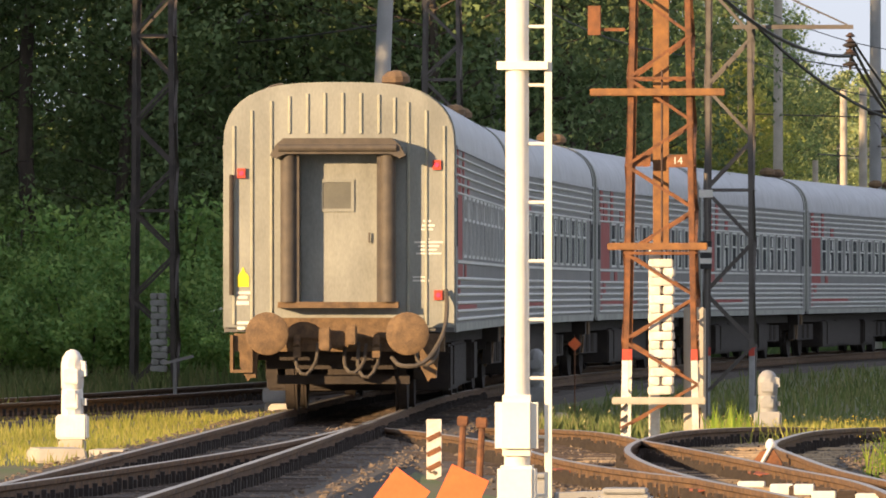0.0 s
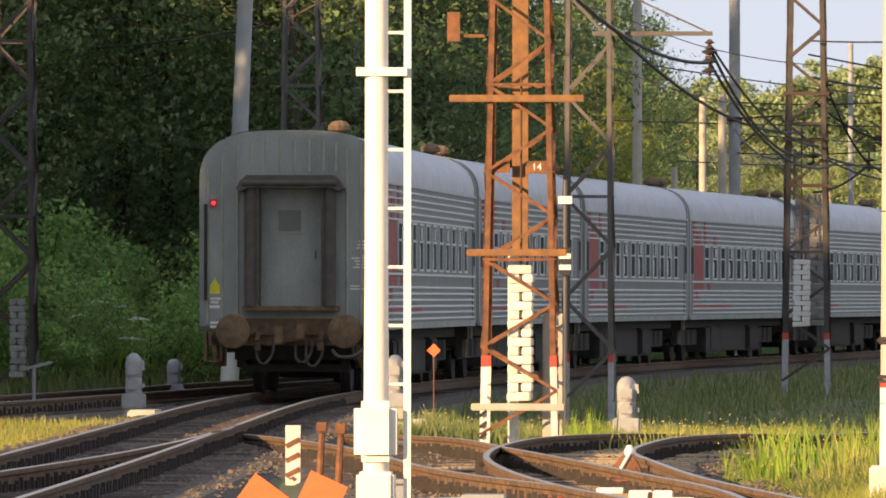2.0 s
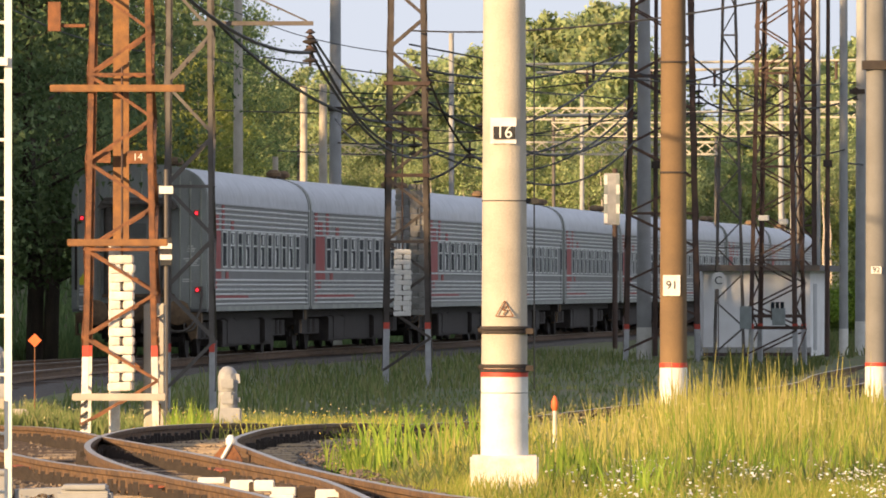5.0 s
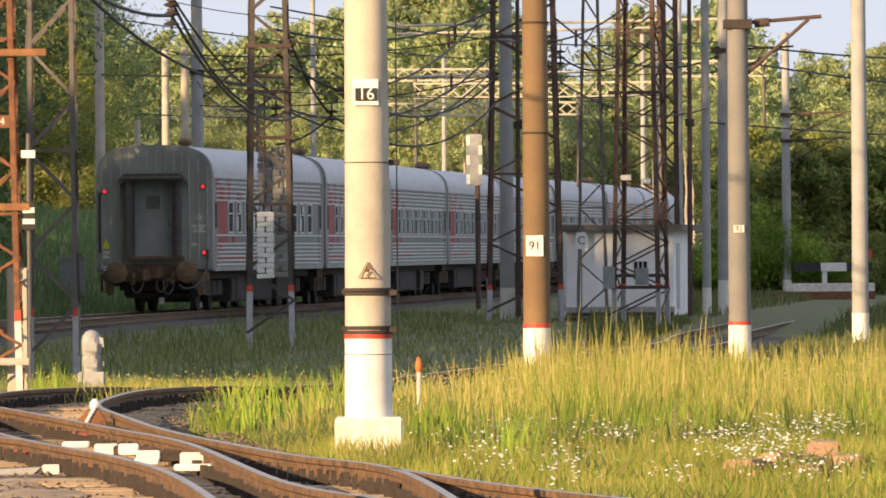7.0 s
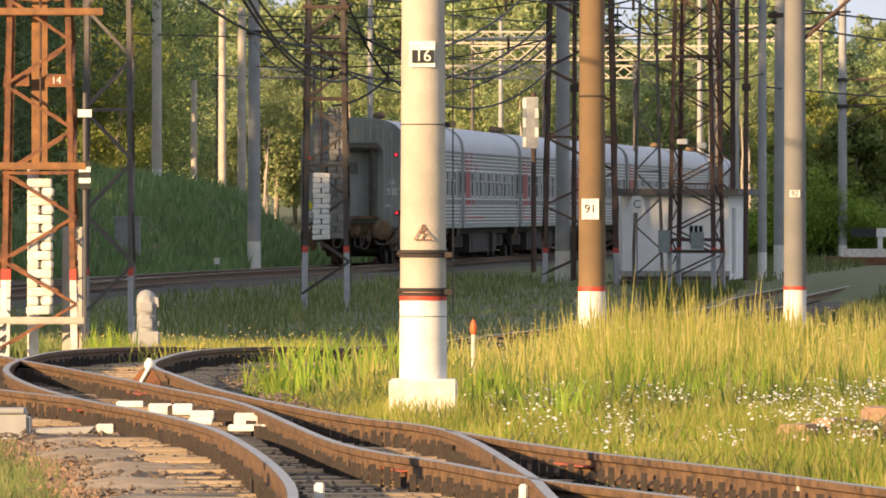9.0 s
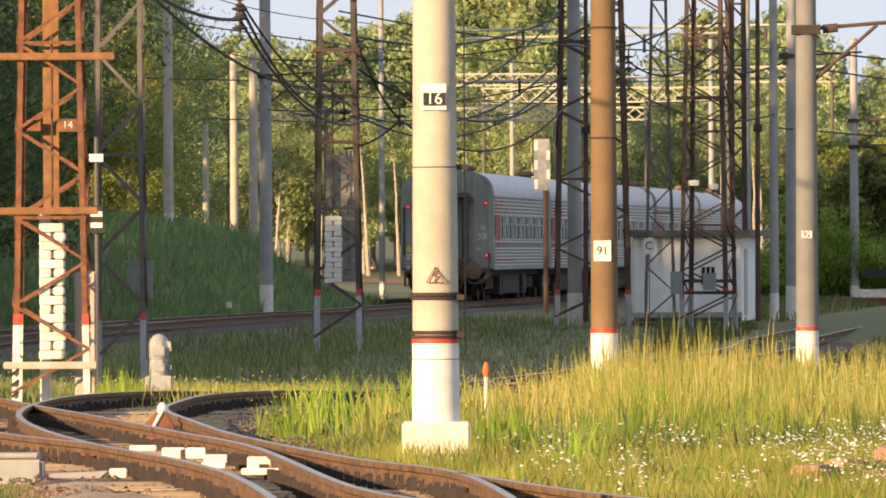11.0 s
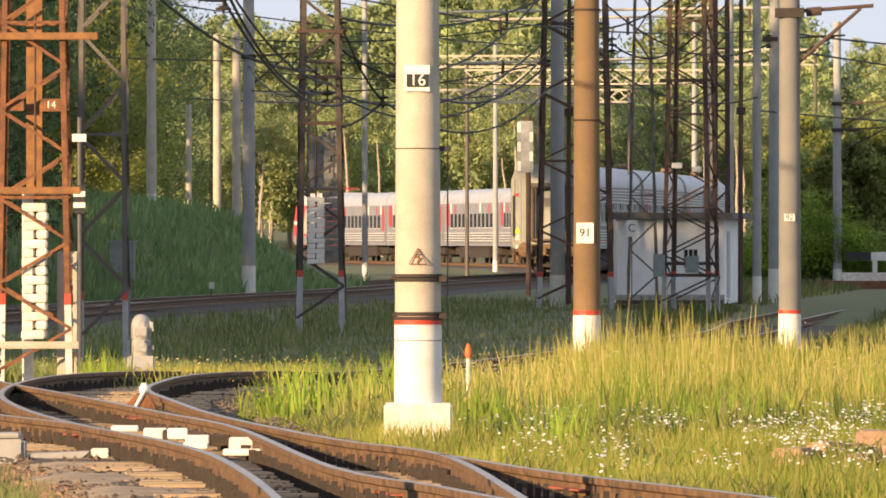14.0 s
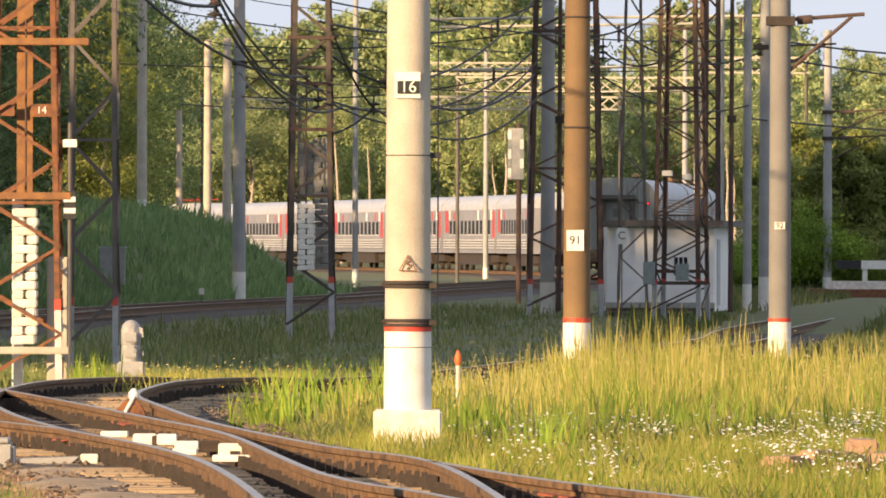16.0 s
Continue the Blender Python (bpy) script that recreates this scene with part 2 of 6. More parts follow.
# ---- small modelling kit ----
class Geo:
    """Vertices and faces of one mesh, built up from simple solids."""

    def __init__(self):
        self.v, self.f = [], []

    def add(self, vs, fs):
        k = len(self.v)
        self.v += [tuple(p) for p in vs]
        self.f += [tuple(i + k for i in q) for q in fs]
        return self

    def box(self, x0, x1, y0, y1, z0, z1):
        return self.add([(x, y, z) for z in (z0, z1) for y in (y0, y1) for x in (x0, x1)],
                        [(0, 2, 3, 1), (4, 5, 7, 6), (0, 1, 5, 4), (2, 6, 7, 3), (0, 4, 6, 2), (1, 3, 7, 5)])

    def prism(self, ring, z0, z1, axis=2, top=1.0):
        """A ring of (a, b) points drawn out along an axis."""
        n = len(ring)

        def at(a, b, c):
            return ((a, b, c), (a, c, b), (c, a, b))[2 - axis]
        vs = [at(a, b, z0) for a, b in ring] + [at(a * top, b * top, z1) for a, b in ring]
        return self.add(vs, [tuple(range(n))[::-1], tuple(range(n, 2 * n))] + [(i, (i + 1) % n, n + (i + 1) % n, n + i) for i in range(n)])

    def rod(self, a, b, r, r2=None, n=8):
        """A round bar from a to b."""
        a, b = Vector(a), Vector(b)
        d = (b - a).normalized()
        u = d.orthogonal().normalized()
        w = d.cross(u)
        r2 = r if r2 is None else r2
        ang = [2 * math.pi * i / n for i in range(n)]
        vs = [a + (u * math.cos(t) + w * math.sin(t)) * r for t in ang] + [b + (u * math.cos(t) + w * math.sin(t)) * r2 for t in ang]
        return self.add(vs, [tuple(range(n))[::-1], tuple(range(n, 2 * n))] + [(i, (i + 1) % n, n + (i + 1) % n, n + i) for i in range(n)])

    def bar(self, a, b, w, h):
        """A flat or square bar from a to b."""
        a, b = Vector(a), Vector(b)
        d = (b - a).normalized()
        u = d.cross(Vector((0, 1, 0.013))).normalized() * (w / 2)
        k = d.cross(u).normalized() * (h / 2)
        vs = [p + su * u + sk * k for p in (a, b) for su, sk in ((-1, -1), (1, -1), (1, 1), (-1, 1))]
        return self.add(vs, [(3, 2, 1, 0), (4, 5, 6, 7), (0, 1, 5, 4), (1, 2, 6, 5), (2, 3, 7, 6), (3, 0, 4, 7)])

    def sweep(self, path, ring, closed_ends=True):
        """A section of (side, up) points carried along a path of places; side is level."""
        n, vs, fs = len(ring), [], []
        for i, p in enumerate(path):
            d = Vector(path[min(i + 1, len(path) - 1)]) - Vector(path[max(i - 1, 0)])
            d.normalize()
            s = d.cross(Vector((0, 0, 1)))
            s = s.normalized() if s.length > 1e-4 else Vector((1, 0, 0))
            up = s.cross(d)
            vs += [Vector(p) + s * a + up * b for a, b in ring]
        for i in range(len(path) - 1):
            fs += [(i * n + j, i * n + (j + 1) % n, (i + 1) * n + (j + 1) % n, (i + 1) * n + j) for j in range(n)]
        if closed_ends:
            fs += [tuple(range(n))[::-1], tuple(range((len(path) - 1) * n, len(path) * n))]
        return self.add(vs, fs)

    def lathe(self, profile, n=20, x=0, y=0):
        """A body of revolution about a vertical axis from (radius, height) points."""
        vs = [(x + r * math.cos(2 * math.pi * j / n), y + r * math.sin(2 * math.pi * j / n), z) for r, z in profile for j in range(n)]
        fs = [(i * n + j, i * n + (j + 1) % n, (i + 1) * n + (j + 1) % n, (i + 1) * n + j) for i in range(len(profile) - 1) for j in range(n)]
        fs += [tuple(range(n))[::-1], tuple(range((len(profile) - 1) * n, len(profile) * n))]
        return self.add(vs, fs)

    def turned(self, x, y, z, s):
        """Lays an upright body down along y (s = 1 or -1) and moves it to a place."""
        self.v = [(x + a, y + s * c, z + b) for a, b, c in self.v]
        return self

    def mesh(self, name, material, smooth=False, bevel=0.0):
        me = bpy.data.meshes.new(name)
        me.from_pydata(self.v, [], self.f)
        bm = bmesh.new()
        bm.from_mesh(me)
        if len(bm.faces) < 20000:
            bmesh.ops.recalc_face_normals(bm, faces=bm.faces)
        if bevel:
            bmesh.ops.bevel(bm, geom=bm.edges[:], offset=bevel, segments=2, affect="EDGES", clamp_overlap=True)
        bm.to_mesh(me)
        bm.free()
        me.materials.append(material)
        if smooth:
            for p in me.polygons:
                p.use_smooth = True
            me.set_sharp_from_angle(angle=radians(35))
        return me


def part(name, geo, material, parent=None, label="", smooth=False, bevel=0.0, m=None):
    """One mesh object, under a thing or under a part where parent is given."""
    data = geo if isinstance(geo, bpy.types.Mesh) else geo.mesh(name, material, smooth, bevel)
    ob = new(name, data)
    ob.parent = parent
    if m is not None:
        ob.matrix_basis = m
    return tagged(ob, label)


def thing(name, label, category, m, group="", kind=""):
    ob = new(name)
    ob.empty_display_size = 0.2
    ob.matrix_basis = m
    return tagged(ob, label, category, group, kind)


def solo(name, geo, material, label, category, m=None, group="", kind="", smooth=False, bevel=0.0):
    ob = part(name, geo, material, None, label, smooth, bevel, m)
    return tagged(ob, "", category, group, kind)


def circle(r, n=16):
    return [(r * math.cos(2 * math.pi * i / n), r * math.sin(2 * math.pi * i / n)) for i in range(n)]


def text_mesh(body, size, material):
    """A mesh of letters, standing in the xz plane and facing -y."""
    cu = bpy.data.curves.new("letters", "FONT")
    cu.body, cu.size, cu.align_x, cu.align_y, cu.extrude = body, size, "CENTER", "CENTER", 0.004
    ob = bpy.data.objects.new("letters", cu)
    scene.collection.objects.link(ob)
    dg = bpy.context.evaluated_depsgraph_get()
    me = bpy.data.meshes.new_from_object(ob.evaluated_get(dg))
    bpy.data.objects.remove(ob)
    me.transform(Matrix.Rotation(radians(90), 4, "X"))
    me.materials.clear()
    me.materials.append(material)
    return me


def smooth_line(points, step=1.0):
    """A smooth run of places through the given ones (Catmull-Rom), about a step apart."""
    p = [Vector(q) for q in points]
    p = [p[0] * 2 - p[1]] + p + [p[-1] * 2 - p[-2]]
    out = []
    for i in range(1, len(p) - 2):
        a, b, c, d = p[i - 1:i + 3]
        n = max(2, int((c - b).length / step))
        for k in range(n):
            t = k / n
            out.append(0.5 * ((2 * b) + (c - a) * t + (2 * a - 5 * b + 4 * c - d) * t * t + (3 * b - a - 3 * c + d) * t ** 3))
    out.append(p[-2])
    return out


# ---- ground: one sheet to the horizon, with the track bed, the bank and the rise behind it ----
LINE = [(60, -7.6), (86, -8.4), (106, -9.1), (117, -9.5), (132, -10.05), (145, -10.38), (160, -10.40), (180, -9.9), (205, -8.6),
        (235, -6.3), (264, -3.15), (295, -0.75), (323, 1.65), (355, 4.7), (388, 8.2), (415, 10.6), (450, 12.9), (500, 14.8), (560, 16.2), (640, 17.6), (760, 19.5)]
main_line = smooth_line([(x, y, 0.0) for y, x in LINE], 1.0)
LINE_Y, LINE_X = [p.y for p in main_line], [p.x for p in main_line]
FAR_LINE = [(300, -4.6), (323, -2.5), (355, 0.7), (388, 4.1), (415, 6.3), (445, 7.8), (475, 7.6), (500, 6.6), (530, 3.6), (580, -3.6), (640, -12.4), (710, -23.0), (800, -37.0), (900, -54.0)]
far_line = smooth_line([(x, y, -0.05) for y, x in FAR_LINE], 1.0)


def smoothstep(a, b, x):
    t = min(1.0, max(0.0, (x - a) / (b - a)))
    return t * t * (3 - 2 * t)


def ground_height(x, y):
    """Height of the ground over the map: flat yard, grassy bank to the left of the main line, gentle rise far off."""
    z = -0.30 + 0.05 * noise.noise((x * 0.35, y * 0.12, 0.0))
    lx = np.interp(y, LINE_Y, LINE_X)
    side = lx - x                       # metres to the left of the main line
    bank = smoothstep(3.7, 8.0, side) * smoothstep(228, 268, y) * (1 - smoothstep(300, 350, y)) * 2.6
    bank += smoothstep(7.0, 20.0, side) * smoothstep(170, 230, y) * (1 - smoothstep(330, 420, y)) * 1.2
    z += bank
    if y > 150:
        z += smoothstep(16, 40, x - lx) * smoothstep(260, 420, y) * 2.0
    z -= 0.32 * smoothstep(108, 140, y) * (1 - smoothstep(160, 320, y)) * smoothstep(2.0, 4.0, -side) * (1 - smoothstep(10 + 7 * smoothstep(145, 162, y), 20 + 9 * smoothstep(145, 162, y), -side))
    if 150 < y < 265:                   # shallow cutting of the yard track
        xa = np.interp(y, [144, 192, 222, 283], [1.65, 6.25, 8.15, 13.45])
        z -= 0.22 * smoothstep(152, 172, y) * (1 - smoothstep(225, 260, y)) * (1 - smoothstep(2.6, 5.0, abs(x - xa)))
    if y > 700:
        z += min(6.0, (y - 700) * 0.01)
    return z


def grid_ground():
    ys = [-60, -20, 0, 20, 35] + list(np.arange(44, 150, 0.8)) + list(np.arange(150, 360, 3.0)) + list(np.arange(360, 720, 12.0)) + [760, 900, 1200, 1800, 2600, 3600]
    g, cols = Geo(), 110
    for j, y in enumerate(ys):
        w = 30 + max(y, 0) * 0.28
        xs = [math.copysign(abs(u) ** 1.8, u) * w for u in np.linspace(-1, 1, cols)]
        if y > 720 or y < 40:
            xs = [u * max(w, 300) for u in np.linspace(-1, 1, cols)]
        g.v += [(x, float(y), ground_height(x, y)) for x in xs]
    for j in range(len(ys) - 1):
        g.f += [(j * cols + i, j * cols + i + 1, (j + 1) * cols + i + 1, (j + 1) * cols + i) for i in range(cols - 1)]
    return g


def ground_material():
    """Grass and bare, dusty earth mixed over the map, with fine relief."""
    m = mat("grassy_earth", (0.085, 0.115, 0.032), 0.95, alt=(0.125, 0.110, 0.055), scale=0.35, bump=0.9, fine=14, amount=0.6)
    return m


M_GROUND = ground_material()
tagged(solo("ground", grid_ground(), M_GROUND, "grassy railway yard ground with bare dusty earth", "ground", kind="structure", smooth=True))

# ---- track bed ----
HEAD = [(-0.036, 0.0), (0.036, 0.0), (0.037, -0.012), (0.034, -0.042), (0.010, -0.055), (0.010, -0.135), (0.066, -0.165), (0.066, -0.18), (-0.066, -0.18), (-0.066, -0.165), (-0.010, -0.135), (-0.010, -0.055), (-0.034, -0.042), (-0.037, -0.012)]
CAP = [(-0.031, 0.0035), (0.031, 0.0035), (0.031, -0.004), (-0.031, -0.004)]


def dip(y):
    """The yard track sinks a little behind the switch."""
    return -0.36 * smoothstep(103, 132, y) - 0.12 * smoothstep(140, 200, y)


def rail(points, label, worn=True, flat=False):
    p = smooth_line([(x, y, 0.0 if flat else dip(y)) for x, y in points], 1.0)
    t = thing("rail", label, "rail", Matrix.Identity(4), group="rails", kind="")
    part("rail_body", Geo().sweep(p, HEAD), M_RAIL, t)
    part("rail_head", Geo().sweep(p, CAP), M_RAILTOP, t, "polished running surface")
    g, run, k = Geo(), 0.0, 0
    for a, b in zip(p, p[1:]):
        if a.y > 150:
            break
        d = (b - a).normalized()
        s = Vector((d.y, -d.x, 0))
        n = max(1, round((b - a).length / 0.30))
        for i in range(n):
            c = a.lerp(b, i / n)
            for w in (-1, 1):
                e = c + s * w * (0.082 + 0.006 * ((k * 5) % 3))
                tall = 0.012 * ((k * 7 + i * 3) % 5)
                g.box(e.x - 0.021, e.x + 0.021, e.y - 0.026, e.y + 0.026, e.z - 0.20, e.z - 0.118 + tall)
                k += 1
    tagged(part("rail_fastening", g, M_UNDER, t, "rusty rail clips and chairs"), kind="stuff")
    return p


C1 = [(-0.80, 44), (-0.90, 53), (-1.5, 64), (-2.15, 70.5), (-3.1, 77), (-3.85, 83.7), (-4.4, 91), (-4.55, 98), (-4.3, 104), (-3.6, 112), (-2.4, 121), (-0.8, 132), (0.9, 144), (5.5, 192), (7.4, 222), (12.7, 283), (19, 340)]
C2 = [(0.72, 44), (0.6, 51), (0.48, 56), (0.02, 66), (-0.82, 71), (-1.92, 80), (-2.6, 88), (-3.0, 93.5), (-3.05, 98), (-2.8, 104), (-2.1, 112), (-0.9, 121), (0.7, 132), (2.4, 144), (7.0, 192), (8.9, 222), (14.2, 283), (20.5, 340)]
B_RIGHT = [(0.02, 66), (0.82, 60.8), (1.81, 56.1), (2.55, 52.1), (4.2, 44)]
B_LEFT = [(2.7, 44), (1.37, 50.4), (0.54, 54), (0.0, 57.6), (-0.72, 62.3), (-1.66, 75), (-2.47, 81.5), (-3.57, 90), (-4.4, 96), (-5.4, 103), (-7.4, 117), (-8.7, 128), (-9.75, 140)]
K_LEFT = [(-3.1, 77), (-3.97, 81), (-4.8, 86), (-6.25, 97), (-8.8, 115), (-10.3, 126), (-11.2, 138)]
T2 = [(-8.9, 70), (-8.6, 78), (-8.3, 89), (-8.25, 97.7), (-8.4, 108), (-8.6, 113)]
M_LINE = [(118, -17.2), (135, -15.0), (150, -13.9), (165, -13.0), (185, -11.6), (205, -9.3), (220, -7.6)]
for pts in (C1, C2, B_RIGHT, B_LEFT, K_LEFT):
    rail(pts, "worn steel rail with rusty brown web on sleepers")
rail(T2, "rusty branch rail beside the main line", flat=True)


def offset(line, d):
    out = []
    for i, p in enumerate(line):
        q = (Vector(line[min(i + 1, len(line) - 1)]) - Vector(line[max(i - 1, 0)])).normalized()
        out.append((p[0] + q.y * d, p[1] - q.x * d))
    return out


for line in (LINE, M_LINE):
    c = [(x, y) for y, x in line]
    for d in (-0.76, 0.76):
        rail(offset(c, d), "polished steel rail of the curved main line", flat=True)
for d in (-0.76, 0.76):
    p = [(q[0], q[1], -0.05) for q in offset([(x, y) for y, x in FAR_LINE], d)]
    t = thing("rail", "distant steel rail of the far line", "rail", Matrix.Identity(4), group="rails")
    part("rail_body", Geo().sweep(smooth_line(p, 4.0), HEAD), M_RAIL, t)


def bed(line, half, z, name, label, zf=None):
    """A low ridge of ballast under a track."""
    p = smooth_line([(x, y, (zf(y) if zf else 0.0)) for x, y in line], 1.5)
    g = Geo().sweep(p, [(-half - 0.7, z - 0.35), (-half, z), (half, z), (half + 0.7, z - 0.35)])
    solo(name, g, M_BALLAST, label, "track bed", kind="structure")


bed([(x, y) for y, x in LINE], 1.75, -0.20, "ballast", "dark grey ballast bed under the main line")
bed([(x, y) for y, x in M_LINE], 1.6, -0.215, "ballast", "dark ballast bed under the side line")
bed([((a[0] + b[0]) / 2, (a[1] + b[1]) / 2) for a, b in zip(C1, C2)], 1.5, -0.205, "ballast", "dusty brown ballast under the yard track", dip)
bed([((a[0] + b[0]) / 2 , a[1]) for a, b in zip(B_LEFT[:4], [(4.2, 44), (2.86, 50.4), (2.2, 54), (1.5, 57.6)])], 1.5, -0.21, "ballast", "dusty ballast under the diverging track", dip)
bed([(-3.0, 80), (-4.2, 88), (-5.5, 97), (-8.0, 115), (-9.2, 124), (-10.4, 138)], 1.5, -0.208, "ballast", "dusty ballast under the connecting track", dip)
bed([(x, y) for y, x in FAR_LINE], 4.2, -0.245, "ballast", "far ballast bed")


# ---- the passenger train ----
ARC = [0.0]
for a, b in zip(main_line, main_line[1:]):
    ARC.append(ARC[-1] + (b - a).length)


def on_line(s, line, arc):
    return Vector((np.interp(s, arc, [p.x for p in line]), np.interp(s, arc, [p.y for p in line]), line[0].z))


def arc_at(y, line, arc):
    return float(np.interp(y, [p.y for p in line], arc))


HALF, LENGTH, PITCH = 1.53, 24.1, 24.55


def body_section(inset=0.0, top=4.37):
    """Outline of the coach end in (x, z): upright sides and an arched roof."""
    w = HALF - inset
    pts = [(-w, 1.12 + inset), (w, 1.12 + inset), (w, 3.52)]
    for a in range(8, 90, 8):
        t = radians(a)
        c, s = math.cos(t) ** 0.62, math.sin(t) ** 0.8
        pts.append((w * c, 3.52 + (top - inset - 3.52) * s))
    pts.append((0, top - inset))
    left = [(-x, z) for x, z in pts[2:-1]][::-1]
    return pts + left


def wheel_geo():
    g = Geo()
    n = 20
    for x0, x1, r in ((-0.82, -0.70, 0.475), (0.70, 0.82, 0.475), (-0.69, -0.66, 0.51), (0.66, 0.69, 0.51)):
        g.prism([(0.475 + 0 + r * math.cos(2 * math.pi * i / n) - 0.475, r * math.sin(2 * math.pi * i / n)) for i in range(n)], x0, x1, axis=0)
    g.rod((-0.9, 0, 0), (0.9, 0, 0), 0.09)
    return g


def make_coach(windows):
    """One coach, its rear end at y = 0 and its length along +y; built of body, roof, ribs, windows, gangway, buffers and bogies."""
    t = thing("passenger_coach", "grey corrugated passenger coach with silver roof and faded red stripes", "train coach", Matrix.Identity(4), group="coaches of the departing train")
    sec = body_section()
    g = Geo()
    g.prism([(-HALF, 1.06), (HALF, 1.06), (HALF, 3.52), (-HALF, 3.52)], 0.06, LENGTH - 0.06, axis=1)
    body = part("body", g, M_TRAIN_SIDE, t, "grey side walls darkened as shade between the ribs", bevel=0.0)
    roof_ring = [p for p in sec if p[1] >= 3.519]
    g = Geo().prism(roof_ring, 0.08, LENGTH - 0.08, axis=1)
    part("roof", g, M_ROOF, t, "weathered silver roof", smooth=True)
    # end walls with pressed ribs
    for y0, y1, s in ((0.0, 0.075, -1), (LENGTH - 0.075, LENGTH, 1)):
        e = part("end_wall", Geo().prism(sec, y0, y1, axis=1), M_TRAIN, t, "flat grey end wall", smooth=True)
        yy = y0 if s < 0 else y1
        for i, x in enumerate((-1.40, -1.16, -0.90, 0.92, 1.16, 1.40, -0.66, -0.42, -0.19, 0.05, 0.29, 0.53, 0.74)):
            zt = 3.50 + 0.80 * max(0.0, 1 - (abs(x) / 1.55) ** 2.6) ** 0.55 - 0.06
            zb = 1.16 if abs(x) >= 0.89 else 3.70
            r = Geo().prism([(x - 0.022, 0.03 * s), (x + 0.022, 0.03 * s), (x + 0.010, 0.0), (x - 0.010, 0.0)], zb, zt)
            r.v = [(a, yy + s * 0.026 if abs(b) < 1e-6 else yy - s * 0.002, c) for a, b, c in r.v]
            part("rib", r, M_RIBEND, e)
        # gangway: padded frame round a recessed door
        gw = part("gangway_door", Geo().box(-0.50, 0.50, yy - 0.006 if s < 0 else yy - 0.02, yy + 0.02 if s < 0 else yy + 0.006, 1.44, 3.42), M_TRAIN, t, "plain grey gangway door with small window")
        part("door_window", Geo().box(-0.22, 0.16, yy + s * 0.008 - 0.006, yy + s * 0.008 + 0.006, 2.70, 3.05), M_PANE, gw, "dusty grey door pane")
        for fr in ((-0.26, 0.20, 3.05, 3.09), (-0.26, 0.20, 2.66, 2.70), (-0.26, -0.22, 2.70, 3.05), (0.16, 0.20, 2.70, 3.05)):
            part("window_frame", Geo().box(fr[0], fr[1], yy + s * 0.016 - 0.012, yy + s * 0.016 + 0.012, fr[2], fr[3]), M_TRAIN, gw)
        part("handle", Geo().rod((0.40, yy + s * 0.05, 2.25), (0.40, yy + s * 0.05, 2.38), 0.014, n=6), M_GREYSTEEL, gw)
        for x in (-0.66, 0.66):
            g = Geo().prism([(x + 0.105 * math.cos(a), yy + s * 0.30 + 0.105 * math.sin(a)) for a in np.linspace(0, 2 * math.pi, 16, endpoint=False)], 1.46, 3.44)
            part("gangway_buffer", g, M_RUBBER, t, "rounded brown rubber gangway roll", smooth=True)
            xi = math.copysign(0.515, x)
            part("gangway_cheek", Geo().box(*sorted((xi, xi + math.copysign(0.05, x))), *sorted((yy, yy + s * 0.33)), 1.45, 3.42), M_RUBBER, t, "brown folded side of the gangway")
        g = Geo().prism([(-0.90, 3.40), (-0.82, 3.54), (-0.72, 3.63), (0.72, 3.63), (0.82, 3.54), (0.90, 3.40), (0.82, 3.36), (0.70, 3.42), (-0.70, 3.42), (-0.82, 3.36)], *sorted((yy, yy + s * 0.46)), axis=1)
        part("gangway_hood", g, M_RUBBER, t, "brown rubber hood over the gangway", smooth=True)
        part("hood_lip", Geo().rod((-0.78, yy + s * 0.46, 3.50), (0.78, yy + s * 0.46, 3.50), 0.05, n=10), M_RUBBER, t, "rolled front lip of the hood", smooth=True)
        part("gangway_sill", Geo().box(-0.80, 0.80, min(yy, yy + s * 0.34), max(yy, yy + s * 0.34), 1.38, 1.46), M_BUFFER, t, "worn steel foot plate")
        for x, z in ((-1.30, 3.17), (1.30, 3.28), (1.32, 1.55)):
            lamp = part("tail_lamp", Geo().prism([(x - 0.055, z - 0.065), (x + 0.055, z - 0.065), (x + 0.055, z + 0.065), (x - 0.055, z + 0.065)], min(yy, yy + s * 0.05), max(yy, yy + s * 0.05), axis=1), M_RED, t, "red tail lamp housing")
            part("lens", Geo().prism([(x + 0.032 * math.cos(a), z + 0.032 * math.sin(a)) for a in np.linspace(0, 6.283, 10, endpoint=False)], min(yy + s * 0.05, yy + s * 0.058), max(yy + s * 0.05, yy + s * 0.058), axis=1), M_LIGHT_RED, lamp, "glowing red lens")
        for x in (-0.93, 0.93):
            b = part("buffer", Geo().rod((x, yy, 1.06), (x, yy + s * 0.55, 1.06), 0.10, n=12), M_UNDER, t, "dusty brown round buffer", smooth=True)
            part("buffer_plate", Geo().lathe([(0.285, 0.0), (0.285, 0.035), (0.25, 0.055), (0.12, 0.07), (0.05, 0.072)], 28).turned(x, yy + s * 0.51, 1.04, s), M_BUFFER, b, "rust-brown domed buffer plate", smooth=True)
